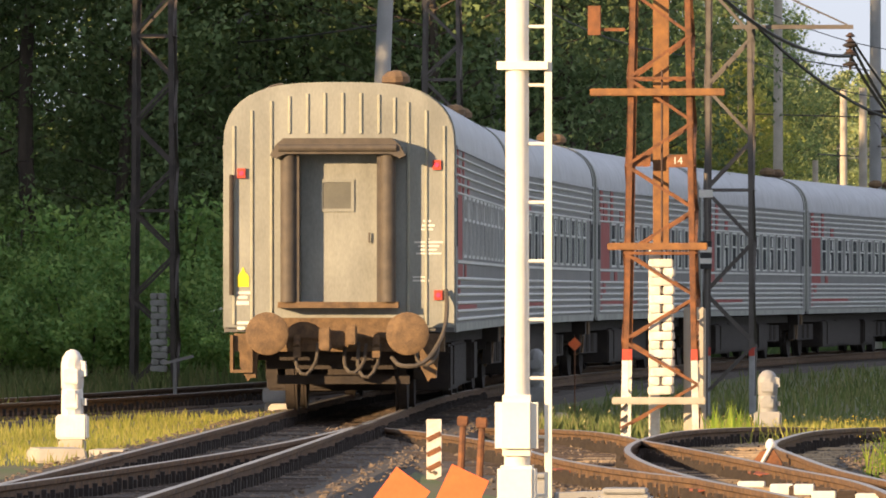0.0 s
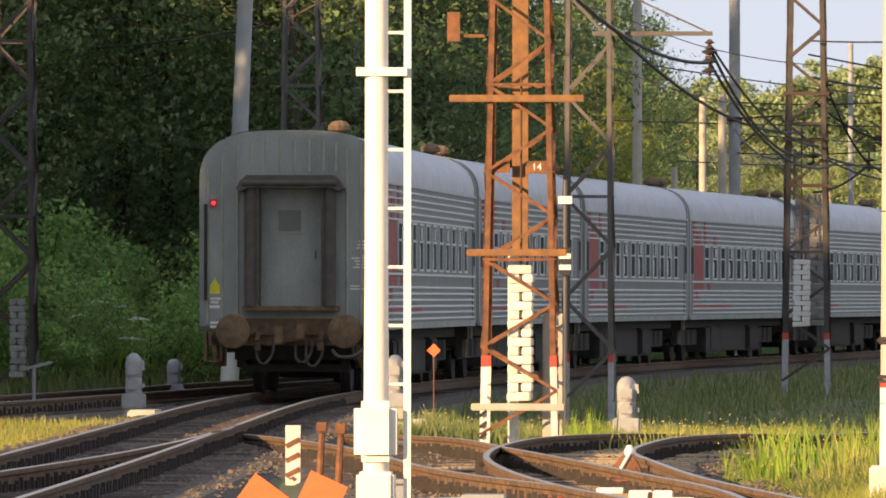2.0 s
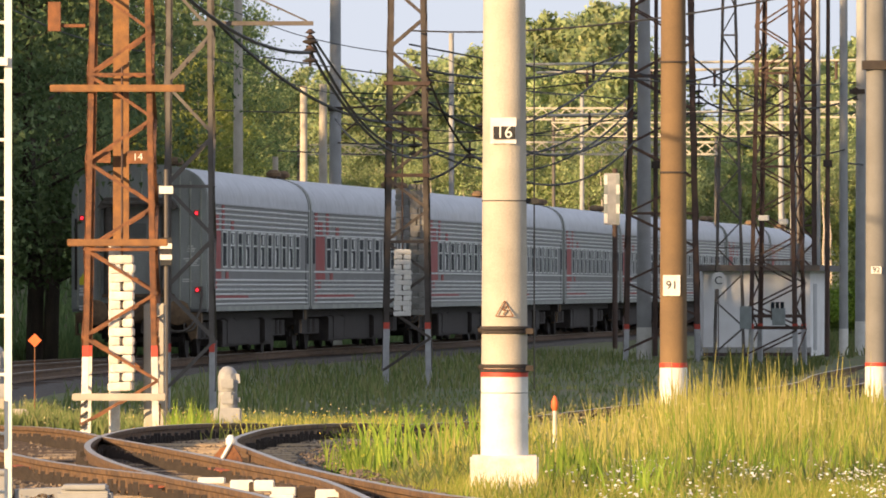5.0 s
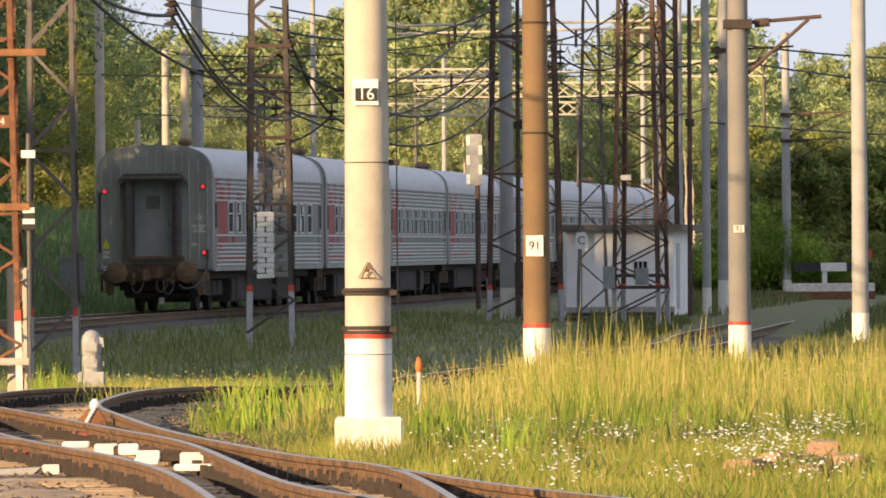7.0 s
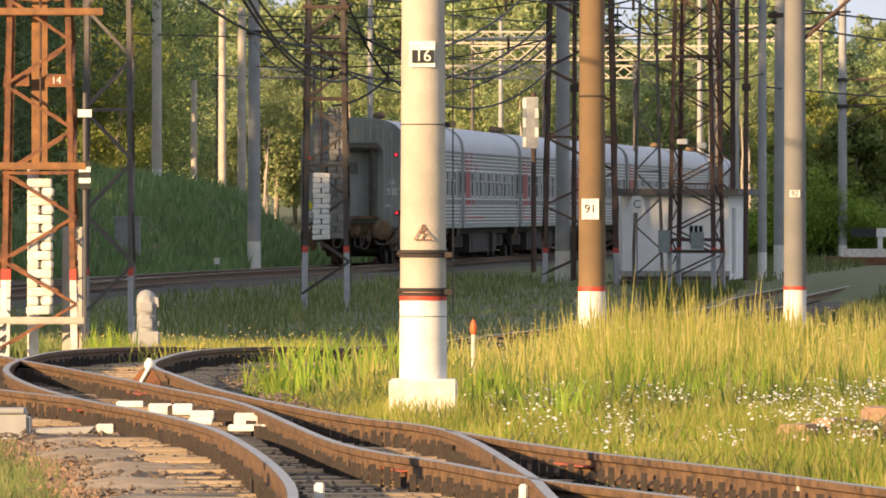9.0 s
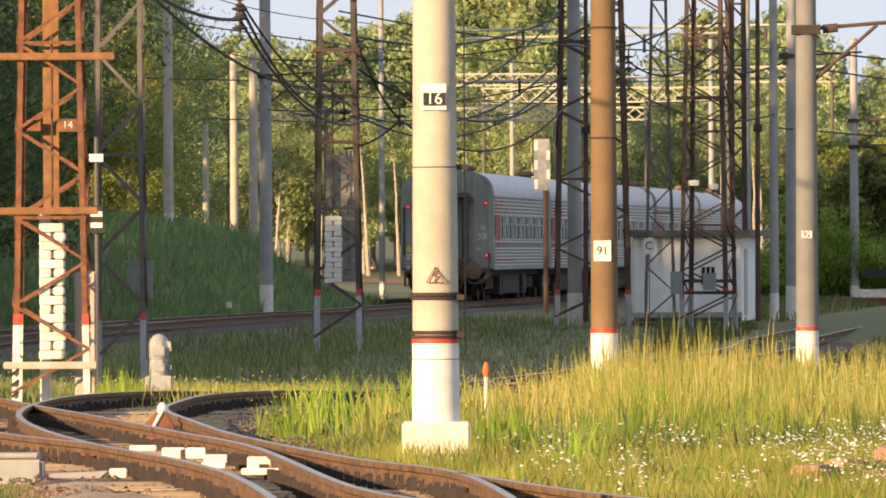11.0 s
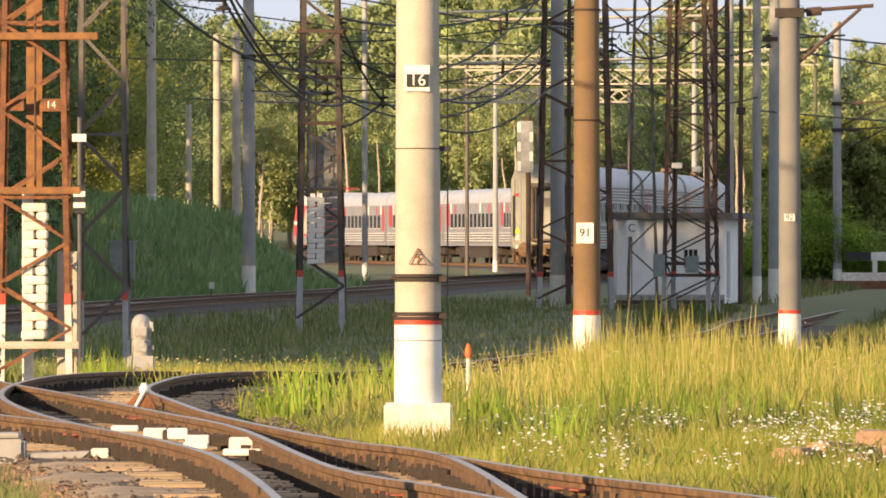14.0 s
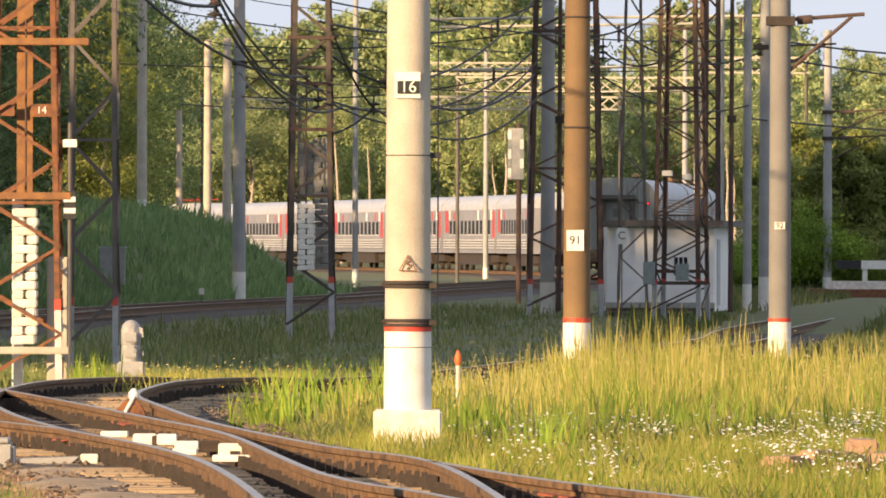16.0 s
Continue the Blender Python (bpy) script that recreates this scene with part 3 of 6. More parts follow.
        if s < 0:
            st = part("warning_sticker", Geo().prism([(-1.36, 1.66), (-1.20, 1.66), (-1.20, 1.80), (-1.25, 1.86), (-1.28, 1.93), (-1.31, 1.86), (-1.36, 1.80)], yy - 0.010, yy + 0.01, axis=1), M_YELLOW, e, "yellow warning sticker")
            for x0, x1, z0, z1 in ((-1.36, -1.18, 1.56, 1.60), (-1.35, -1.22, 1.50, 1.54), (-1.37, -1.20, 1.42, 1.47), (-1.36, -1.18, 1.16, 1.20), (-1.36, -1.25, 1.09, 1.13),
                                   (1.12, 1.22, 2.52, 2.55), (1.10, 1.27, 2.46, 2.49), (1.09, 1.25, 2.41, 2.435), (1.16, 1.20, 2.28, 2.31), (1.00, 1.38, 2.24, 2.265), (1.05, 1.33, 2.19, 2.215), (1.08, 1.30, 2.14, 2.165), (1.02, 1.36, 2.09, 2.115), (0.98, 1.18, 1.78, 1.80), (0.98, 1.20, 1.73, 1.755)):
                part("marking", Geo().box(x0, x1, yy - 0.008, yy + 0.01, z0, z1), M_WHITE, e, "white stencilled marking bar")
            part("grab_rail", Geo().rod((-1.43, yy - 0.06, 1.55), (-1.43, yy - 0.06, 3.15), 0.03, n=8), M_UNDER, t, "dark upright grab rail")
            pts = smooth_line([(1.42, yy - 0.05, 1.62), (1.44, yy - 0.2, 1.35), (1.38, yy - 0.4, 1.0), (1.15, yy - 0.62, 0.66), (0.85, yy - 0.64, 0.62), (0.72, yy - 0.4, 0.72)], 0.08)
            part("heating_cable", Geo().sweep(pts, circle(0.03, 6)), M_RUBBER, t, "hanging brown cable")
            part("footstep", Geo().box(-1.45, -1.15, -0.05, 0.3, 0.52, 0.56).box(-1.45, -1.41, -0.05, 0.3, 0.52, 1.02).box(-1.19, -1.15, -0.05, 0.3, 0.52, 1.02), M_BUFFER, t, "bent steel footstep")
            part("roof_rail", Geo().sweep(smooth_line([(-1.0, 0.15, 4.18), (-0.98, 0.15, 4.30), (-0.76, 0.15, 4.36), (-0.74, 0.15, 4.26)], 0.05), circle(0.012, 5)), M_GREYSTEEL, t)
        g = Geo().box(-0.16, 0.16, min(yy, yy + s * 0.45), max(yy, yy + s * 0.45), 0.86, 1.08).box(-0.24, -0.08, min(yy + s * 0.4, yy + s * 0.66), max(yy + s * 0.4, yy + s * 0.66), 0.82, 1.12).box(0.12, 0.26, min(yy + s * 0.4, yy + s * 0.60), max(yy + s * 0.4, yy + s * 0.60), 0.90, 1.16)
        part("coupler", g, M_BUFFER, t, "rusty automatic coupler", bevel=0.02)
        part("buffer_beam", Geo().box(-1.10, 1.10, min(yy, yy + s * 0.04), max(yy, yy + s * 0.04), 0.98, 1.25), M_BUFFER, t, "grimy riveted buffer beam")
        g = Geo().box(-1.40, 1.40, min(yy + s * -0.4, yy - s * 0.02), max(yy + s * -0.4, yy - s * 0.02), 0.80, 1.04)
        for x in (-1.25, 1.15):
            g.box(x, x + 0.14, min(yy + s * -0.3, yy - s * 0.02), max(yy + s * -0.3, yy - s * 0.02), 0.45, 0.85)
        part("headstock", g, M_BUFFER if s < 0 else M_UNDER, t, "grimy buffer beam")
        for x, drop in ((-0.42, 0.42), (0.40, 0.46), (0.22, 0.40), (1.18, 0.30)):
            pts = smooth_line([(x - 0.14, yy + s * 0.05, 0.92), (x - 0.13, yy + s * 0.25, 0.92 - drop * 0.8), (x, yy + s * 0.28, 0.92 - drop), (x + 0.12, yy + s * 0.2, 0.92 - drop * 0.6), (x + 0.14, yy + s * 0.05, 0.9)], 0.08)
            part("brake_hose", Geo().sweep(pts, circle(0.025, 6)), M_RUBBER, t, "hanging rubber brake hose")
        part("end_ring", Geo().prism([(x * 1.012, 1.02 + (z - 1.02) * 1.004) for x, z in sec], *((0.08, 0.34) if s < 0 else (LENGTH - 0.34, LENGTH - 0.08)), axis=1), M_TRAIN, t, "dark grey end frame", smooth=True)
        if s > 0:
            part("bellows", Geo().prism([(x * 0.93, 1.15 + (z - 1.02) * 0.93) for x, z in sec], LENGTH, LENGTH + 0.45, axis=1), M_UNDER, t, "dark gap cover between coaches")
        for z, yb, w in ((0.62, 0.55, 1.0), (0.42, 0.9, 0.9), (0.74, 0.3, 1.2)):
            part("brake_beam", Geo().box(-w, w, min(yy - s * yb, yy - s * (yb + 0.12)), max(yy - s * yb, yy - s * (yb + 0.12)), z - 0.06, z + 0.06), M_UNDER, t)
        for x in (-1.2, 1.2):
            part("guard_bracket", Geo().prism([(x - 0.14, 0.98), (x + 0.14, 0.98), (x + 0.10, 0.55), (x - 0.02, 0.40), (x - 0.12, 0.60)], min(yy - s * 0.02, yy - s * 0.14), max(yy - s * 0.02, yy - s * 0.14), axis=1), M_BUFFER, t, "dusty brown side bracket")
        for x in (-0.55, 0.5):
            part("air_tap", Geo().rod((x, yy + s * 0.02, 1.0), (x, yy + s * 0.22, 0.86), 0.05, n=8).box(x - 0.05, x + 0.05, min(yy + s * 0.1, yy + s * 0.25), max(yy + s * 0.1, yy + s * 0.25), 0.72, 0.86), M_BUFFER, t, "rusty brake tap")
    # long ribs of the side walls
    for side in (-1, 1):
        for z in (1.22, 1.33, 1.44, 1.55, 1.66, 1.77, 2.92, 3.04, 3.16, 3.28, 3.40):
            g = Geo().prism([(side * HALF, z - 0.022), (side * (HALF + 0.03), z - 0.008), (side * (HALF + 0.03), z + 0.012), (side * HALF, z + 0.026)], 0.75, LENGTH - 0.75, axis=1)
            part("side_rib", g, M_RIB, body)
        for z0, z1, y0, y1 in ((1.36, 1.42, 0.8, 9.0), (1.80, 1.97, 1.0, 3.0), (2.03, 2.90, 0.95, 2.9), (2.94, 3.50, 0.95, 1.5), (2.94, 3.27, 1.7, 2.5), (2.94, 3.50, 3.2, 3.7), (1.22, 1.78, 0.95, 1.3), (1.56, 1.78, 1.6, 2.1), (1.80, 1.97, 4.0, 4.6), (2.94, 3.15, 5.2, 5.8)):
            part("red_stripe", Geo().box(*sorted((side * (HALF + 0.002), side * (HALF + 0.012))), y0, y1, z0, z1), M_TRAIN_RED, body, "faded red paint stripe")
        part("gutter", Geo().box(*sorted((side * (HALF - 0.02), side * (HALF + 0.035))), 0.3, LENGTH - 0.3, 3.50, 3.545), M_ROOF, t)
        part("sill_band", Geo().box(*sorted((side * HALF, side * (HALF + 0.02))), 0.3, LENGTH - 0.3, 1.06, 1.17), M_TRAIN, t, "dark grey sole bar")
        part("belt_rail", Geo().box(*sorted((side * HALF, side * (HALF + 0.035))), 0.6, LENGTH - 0.6, 1.98, 2.02), M_RIB, t)
        for y in windows:
            w = part("window", Geo().box(*sorted((side * (HALF - 0.01), side * (HALF + 0.006))), y, y + 0.92, 2.10, 2.86), M_GLASSY, t, "dark coach window", m=None)
            xo = sorted((side * (HALF + 0.004), side * (HALF + 0.03)))
            part("window_frame", Geo().box(*xo, y - 0.06, y, 2.06, 2.90).box(*xo, y + 0.92, y + 0.98, 2.06, 2.90).box(*xo, y, y + 0.92, 2.06, 2.10).box(*xo, y, y + 0.92, 2.86, 2.90).box(*xo, y, y + 0.92, 2.56, 2.60), M_RIB, w)
            if round(y / 1.72) % 2:
                part("curtain", Geo().box(*sorted((side * (HALF + 0.006), side * (HALF + 0.010))), y + 0.05, y + 0.40, 2.14, 2.50), M_RIB, w, "pale gathered curtain")
                part("curtain", Geo().box(*sorted((side * (HALF + 0.006), side * (HALF + 0.010))), y + 0.56, y + 0.87, 2.62, 2.84), M_RIB, w, "pale gathered curtain")
        for y in (0.35, LENGTH - 1.05):
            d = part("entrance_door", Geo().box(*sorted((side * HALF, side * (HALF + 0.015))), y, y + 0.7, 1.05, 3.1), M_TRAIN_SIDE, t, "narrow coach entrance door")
            part("door_window", Geo().box(*sorted((side * (HALF + 0.012), side * (HALF + 0.022))), y + 0.15, y + 0.55, 2.2, 2.85), M_GLASSY, d)
    # roof gear
    for y in (0.9, LENGTH - 1.0):
        part("chimney", Geo().rod((0.72, y, 4.0), (0.72, y, 4.40), 0.075, n=10).lathe([(0.10, 4.36), (0.19, 4.40), (0.19, 4.47), (0.12, 4.54), (0.04, 4.56)], 12, 0.72, y), M_BUFFER, t, "sooty stove chimney")
    for y in np.arange(2.2, LENGTH - 1.5, 2.4):
        part("roof_vent", Geo().box(-0.13, 0.13, y - 0.16, y + 0.16, 4.28, 4.40), M_GREYSTEEL, t, "small dark roof vent", bevel=0.03)
    part("roof_cable", Geo().rod((-0.6, 0.5, 4.22), (-0.6, LENGTH - 0.5, 4.22), 0.03, n=6), M_GREYSTEEL, t)
    # running gear
    frame_geo = Geo().box(-1.15, 1.15, 0.3, LENGTH - 0.3, 0.85, 1.02)
    part("underframe", frame_geo, M_UNDER, t, "grimy black underframe")
    for y0, y1, x0, x1, z in ((6.6, 8.4, -1.3, 1.3, 0.26), (9.2, 12.6, -1.25, 1.25, 0.24), (13.3, 14.6, -1.3, 0.4, 0.3), (15.2, 16.6, -1.3, 1.3, 0.26)):
        part("underfloor_box", Geo().box(x0, x1, y0, y1, z, 0.88), M_UNDER, t, bevel=0.04)
    part("battery_box", Geo().box(-1.28, 1.28, 5.7, 9.0, 0.22, 0.86), M_UNDER, t, bevel=0.03)
    part("water_tank", Geo().box(-1.18, 1.18, 12.7, 18.3, 0.22, 0.87), M_UNDER, t, bevel=0.03)
    for yc in (3.6, LENGTH - 3.6):
        b = part("bogie", Geo().box(-1.08, -0.92, yc - 1.75, yc + 1.75, 0.42, 0.80).box(0.92, 1.08, yc - 1.75, yc + 1.75, 0.42, 0.80).box(-1.0, 1.0, yc - 0.3, yc + 0.3, 0.5, 0.82)
                 .rod((-1.0, yc - 0.5, 0.45), (-1.0, yc - 0.5, 0.8), 0.13).rod((-1.0, yc + 0.5, 0.45), (-1.0, yc + 0.5, 0.8), 0.13).rod((1.0, yc - 0.5, 0.45), (1.0, yc - 0.5, 0.8), 0.13).rod((1.0, yc + 0.5, 0.45), (1.0, yc + 0.5, 0.8), 0.13), M_UNDER, t, "grimy two-axle bogie")
        for dy in (-1.2, 1.2):
            part("wheelset", WHEEL, M_UNDER, b, "steel wheelset", m=pose(0, yc + dy, 0.475), smooth=True)
    return t


M_PANE = mat("dusty_grey_pane", (0.15, 0.15, 0.125), 0.4, alt=(0.11, 0.11, 0.095), scale=3, bump=0.02)
# End ribs paler than the wall: sunlight on their ridges put into colour
M_RIBEND = mat("worn_grey_rib", (0.38, 0.38, 0.30), 0.5, alt=(0.26, 0.26, 0.21), scale=4, bump=0.03)
M_BUFFER = mat("rust_brown_dusty_iron", (0.20, 0.125, 0.062), 0.85, alt=(0.09, 0.058, 0.034), scale=8, bump=0.4)
# Highlights along the side ribs put into colour; pale trim and curtains share it
M_RIB = mat("pale_worn_rib", (0.72, 0.72, 0.69), 0.45, alt=(0.52, 0.52, 0.50), scale=3, bump=0.02)
WHEEL = wheel_geo().mesh("wheelset", M_UNDER, True)
WINDOWS = [3.2 + 1.72 * i for i in range(11)]
COACHES = 11
coaches = [make_coach(WINDOWS)]
coaches += [copy_thing(coaches[0], pose(0, 0, 0)) for i in range(COACHES - 1)]
tagged(coaches[0], "rear grey passenger coach with red tail lamps and brown gangway")

# rear end of the train along the line, by time
REAR = [(0.0, 119.8), (2.0, 150.0), (3.5, 177.0), (5.0, 204.0), (7.5, 245.5), (9.0, 269.0), (10.0, 285.0), (12.5, 326.0), (16.0, 387.0)]


def glide(t, table):
    """Smooth value between the times of a table."""
    p = smooth_line([(a, b, 0) for a, b in table], 0.2)
    return float(np.interp(t, [q.x for q in p], [q.y for q in p]))


def coach_pose(s, line, arc):
    """A coach with its rear end at arc length s, standing on its two bogies."""
    a, b = on_line(s + 3.6, line, arc), on_line(s + LENGTH - 3.6, line, arc)
    d = (b - a).normalized()
    base = a - d * 3.6
    return Matrix.Translation(base) @ Matrix.Rotation(math.atan2(-d.x, d.y), 4, "Z")


def move_train():
    for i, c in enumerate(coaches):
        rows = []
        for t in np.arange(0, 16.01, 0.5):
            s = arc_at(glide(t, REAR), main_line, ARC) + i * PITCH
            rows.append((float(t), coach_pose(s, main_line, ARC)))
        walk(c, rows)


# ---- concrete poles ----
# Concrete darkened to stand for the shade on pole 92, which gets sun here
M_CONCRETE_SHADED = mat("cool_grey_concrete", (0.21, 0.205, 0.195), 0.9, alt=(0.155, 0.15, 0.14), scale=2.0, bump=0.3, fine=50)

def concrete_pole(x, y, z, height, r0, r1, material, label, white=0.0, band=0.0, tilt=0.0):
    t = thing("catenary_pole", label, "pole", pose(x, y, z, 0, tilt, 0), group="catenary poles")
    part("shaft", Geo().lathe([(r0 - (r0 - r1) * k / 10, height * k / 10 - (0.5 if k == 0 else 0)) for k in range(11)], 24), material, t, smooth=True)
    rr = lambda h: r0 - (r0 - r1) * h / height + 0.004
    if white:
        part("white_base", Geo().lathe([(rr(0), -0.3), (rr(white), white)], 24), M_WHITE, t, "whitewashed foot", smooth=True)
    if band:
        part("red_band", Geo().lathe([(rr(white) + 0.003, white - 0.01), (rr(white + band) + 0.003, white + band)], 24), M_RED, t, "red painted ring", smooth=True)
    return t


p16 = concrete_pole(-0.18, 82.0, -0.22, 13.0, 0.215, 0.145, M_CONCRETE, "tall pale round concrete pole with white foot and red ring", 1.02, 0.065)
p91 = concrete_pole(2.16, 131.0, -0.35, 13.0, 0.20, 0.155, M_CONCRETE_BROWN, "brown stained concrete pole with white foot in the tall grass", 0.80, 0.06)
p92 = concrete_pole(5.45, 140.0, -0.35, 13.0, 0.175, 0.135, M_CONCRETE_SHADED, "concrete pole with shade-darkened shaft and white foot", 0.74, 0.05)


# ---- lattice masts ----
def lattice_mast(name, label, x, y, z, base, top, height, leg, brace, m_leg, bay=0.72, foot=None, turn=0.0, foot_h=0.9):
    """Four angle-iron legs that lean together, with crossed flats on each face."""
    t = thing(name, label, "lattice mast", pose(x, y, z, 0, 0, turn), group="lattice masts")
    def corner(i, h):
        w = (base + (top - base) * h / height) / 2
        sx, sy = ((-1, -1), (1, -1), (1, 1), (-1, 1))[i % 4]
        return Vector((sx * w, sy * w, h))
    for i in range(4):
        a, b = corner(i, -0.3), corner(i, height)
        sx, sy = ((1, 1), (-1, 1), (-1, -1), (1, -1))[i]
        g = Geo()
        for w, d in ((leg, leg * 0.16), (leg * 0.16, leg)):
            ring = [(0, 0), (sx * w, 0), (sx * w, sy * d), (0, sy * d)]
            g.add([(a.x + p, a.y + q, a.z) for p, q in ring] + [(b.x + p, b.y + q, b.z) for p, q in ring],
                  [(0, 1, 2, 3), (4, 5, 6, 7), (0, 1, 5, 4), (1, 2, 6, 5), (2, 3, 7, 6), (3, 0, 4, 7)])
        part("leg", g, m_leg, t)
        if foot:
            f = corner(i, foot_h)
            lo = Geo().bar(a + Vector((sx * leg * 0.5, sy * leg * 0.5, 0)), f + Vector((sx * leg * 0.5, sy * leg * 0.5, 0)), leg * 1.06, leg * 1.06)
            part("painted_foot", lo, foot, t, "whitewashed leg foot")
            f2 = corner(i, foot_h + 0.14)
            part("red_mark", Geo().bar(f + Vector((sx * leg * 0.5, sy * leg * 0.5, 0)), f2 + Vector((sx * leg * 0.5, sy * leg * 0.5, 0)), leg * 1.08, leg * 1.08), M_RED, t, "red paint ring on the leg")
    h, k = 0.10, 0
    while h + bay < height:
        for i in range(4):
            j = i + (k + (i // 2)) % 2
            up, lo = (i, i + 1) if (k + (1 if i in (2, 3) else 0)) % 2 else (i + 1, i)
            part("brace", Geo().bar(corner(lo, h), corner(up, h + bay), brace, 0.01), m_leg, t)
            if k % 4 == 3:
                part("cross_tie", Geo().bar(corner(i, h + bay), corner(i + 1, h + bay), brace, 0.012), m_leg, t)
        h += bay
        k += 1
    return t


tower14 = lattice_mast("lattice_mast", "rusty orange lattice mast with whitewashed feet", -5.08, 114.0, -0.22, 0.98, 0.56, 11.0, 0.078, 0.038, M_RUST, 0.55, M_WEIGHT, foot_h=0.95)
tower_g = lattice_mast("lattice_mast", "grey lattice mast behind the rusty one", -5.55, 150.0, -0.22, 0.85, 0.70, 12.0, 0.085, 0.045, M_GREYSTEEL, 0.85, M_GALV, foot_h=0.75)
tower_2 = lattice_mast("lattice_mast", "dark lattice mast with a stack of white weights", -2.55, 197.0, -0.30, 1.05, 0.62, 14.0, 0.115, 0.06, M_TOWER, 0.70, M_GALV, foot_h=1.0)
tower_3 = lattice_mast("lattice_mast", "wide dark rusty lattice mast beside a concrete pole", 3.80, 250.0, -0.25, 2.12, 1.55, 14.0, 0.13, 0.05, M_DARKRUST, 0.95, M_GALV, foot_h=0.7)
tower_4 = lattice_mast("lattice_mast", "dark rusty lattice mast crowded with cables before the white hut", 6.72, 240.0, -0.25, 1.32, 0.80, 14.0, 0.115, 0.045, M_DARKRUST, 0.62, M_GALV, turn=-13, foot_h=0.75)
left_mast = lattice_mast("lattice_mast", "dark lattice mast before the woods", -16.65, 165.0, -0.22, 0.85, 0.65, 13.0, 0.09, 0.05, M_TOWER, 0.80, None)

# ---- white signal mast with a ladder ----
mast = thing("signal_mast", "white painted signal mast with a steel ladder and box", "signal mast", pose(-3.33, 55.0, -0.2))
part("pole", Geo().lathe([(0.085, 0.0), (0.072, 2.0), (0.068, 7.5)], 20), M_MAST, mast, smooth=True)
part("relay_box", Geo().box(-0.13, 0.13, -0.15, 0.05, 0.80, 1.17), M_MAST, mast, "white rounded cable box", bevel=0.045)
part("base_block", Geo().box(-0.115, 0.115, -0.14, 0.12, -0.1, 0.74), M_MAST, mast, "white mast base", bevel=0.02)
for x in (-0.02, 0.19):
    part("ladder_rail", Geo().box(x - 0.022, x + 0.022, -0.035 + 0.1 * (x < 0), 0.0 + 0.1 * (x < 0), -0.1, 7.5), M_MAST, mast)
for i in range(20):
    part("rung", Geo().rod((0.0, -0.018, 0.2 + 0.357 * i), (0.19, -0.018, 0.2 + 0.357 * i), 0.011, n=6), M_MAST, mast)
for z in (3.15, 5.6):
    part("bracket", Geo().box(-0.12, 0.19, -0.09, 0.09, z, z + 0.05), M_MAST, mast, "clamp holding the ladder")

# ---- white hut ----
hut = thing("railway_hut", "small whitewashed brick hut with flat dark roof", "hut", pose(4.95, 250.0, -0.3))
part("wall", Geo().box(0, 2.74, 0.003, 0.2, 0, 2.345), M_HUT, hut)
g = Geo().add([(2.95, 0, 0), (3.75, 8, 0), (3.75, 8, 2.35), (2.95, 0, 2.35), (2.75, 0, 0), (3.55, 8, 0), (3.55, 8, 2.35), (2.75, 0, 2.35)],
              [(0, 1, 2, 3), (7, 6, 5, 4), (0, 4, 5, 1), (1, 5, 6, 2), (2, 6, 7, 3), (3, 7, 4, 0)])
part("wall", g, M_HUT, hut)
part("roof", Geo().prism([(-0.25, -0.35), (3.2, -0.35), (4.1, 8.3), (0.5, 8.3)], 2.35, 2.52), M_GREYSTEEL, hut, "dark overhanging roof slab")
part("wall", Geo().box(0.02, 0.22, 0.21, 8, 0, 2.34), M_HUT, hut)
part("wall", Geo().box(0.23, 3.5, 7.8, 8, 0, 2.34), M_HUT, hut)


# ---- woods ----
def leaf_cloud(rng, centres, per, size, spread):
    """Many small bent leaf sprays round a set of clump centres."""
    n = len(centres) * per
    c = np.repeat(np.array([p[:3] for p in centres]), per, axis=0)
    rad = np.repeat(np.array([p[3] for p in centres]), per)
    d = rng.normal(size=(n, 3))
    d /= np.linalg.norm(d, axis=1, keepdims=True)
    pos = c + d * (rad * rng.random(n) ** 0.45)[:, None] * np.array([1, 1, 0.75]) * spread
    u = rng.normal(size=(n, 3))
    u /= np.linalg.norm(u, axis=1, keepdims=True)
    w = np.cross(u, d)
    w /= np.maximum(np.linalg.norm(w, axis=1, keepdims=True), 1e-6)
    s = size * (0.6 + 0.8 * rng.random(n))[:, None]
    v = np.stack([pos - u * s, pos + u * s + w * s * 0.5, pos + u * s * 0.7 - w * s * 0.75], axis=1).reshape(-1, 3)
    f = np.arange(n * 3).reshape(-1, 3)
    return v, f


def quick_mesh(name, v, f, material):
    me = bpy.data.meshes.new(name)
    me.from_pydata([tuple(p) for p in v.tolist()], [], f.tolist())
    me.materials.append(material)
    return me


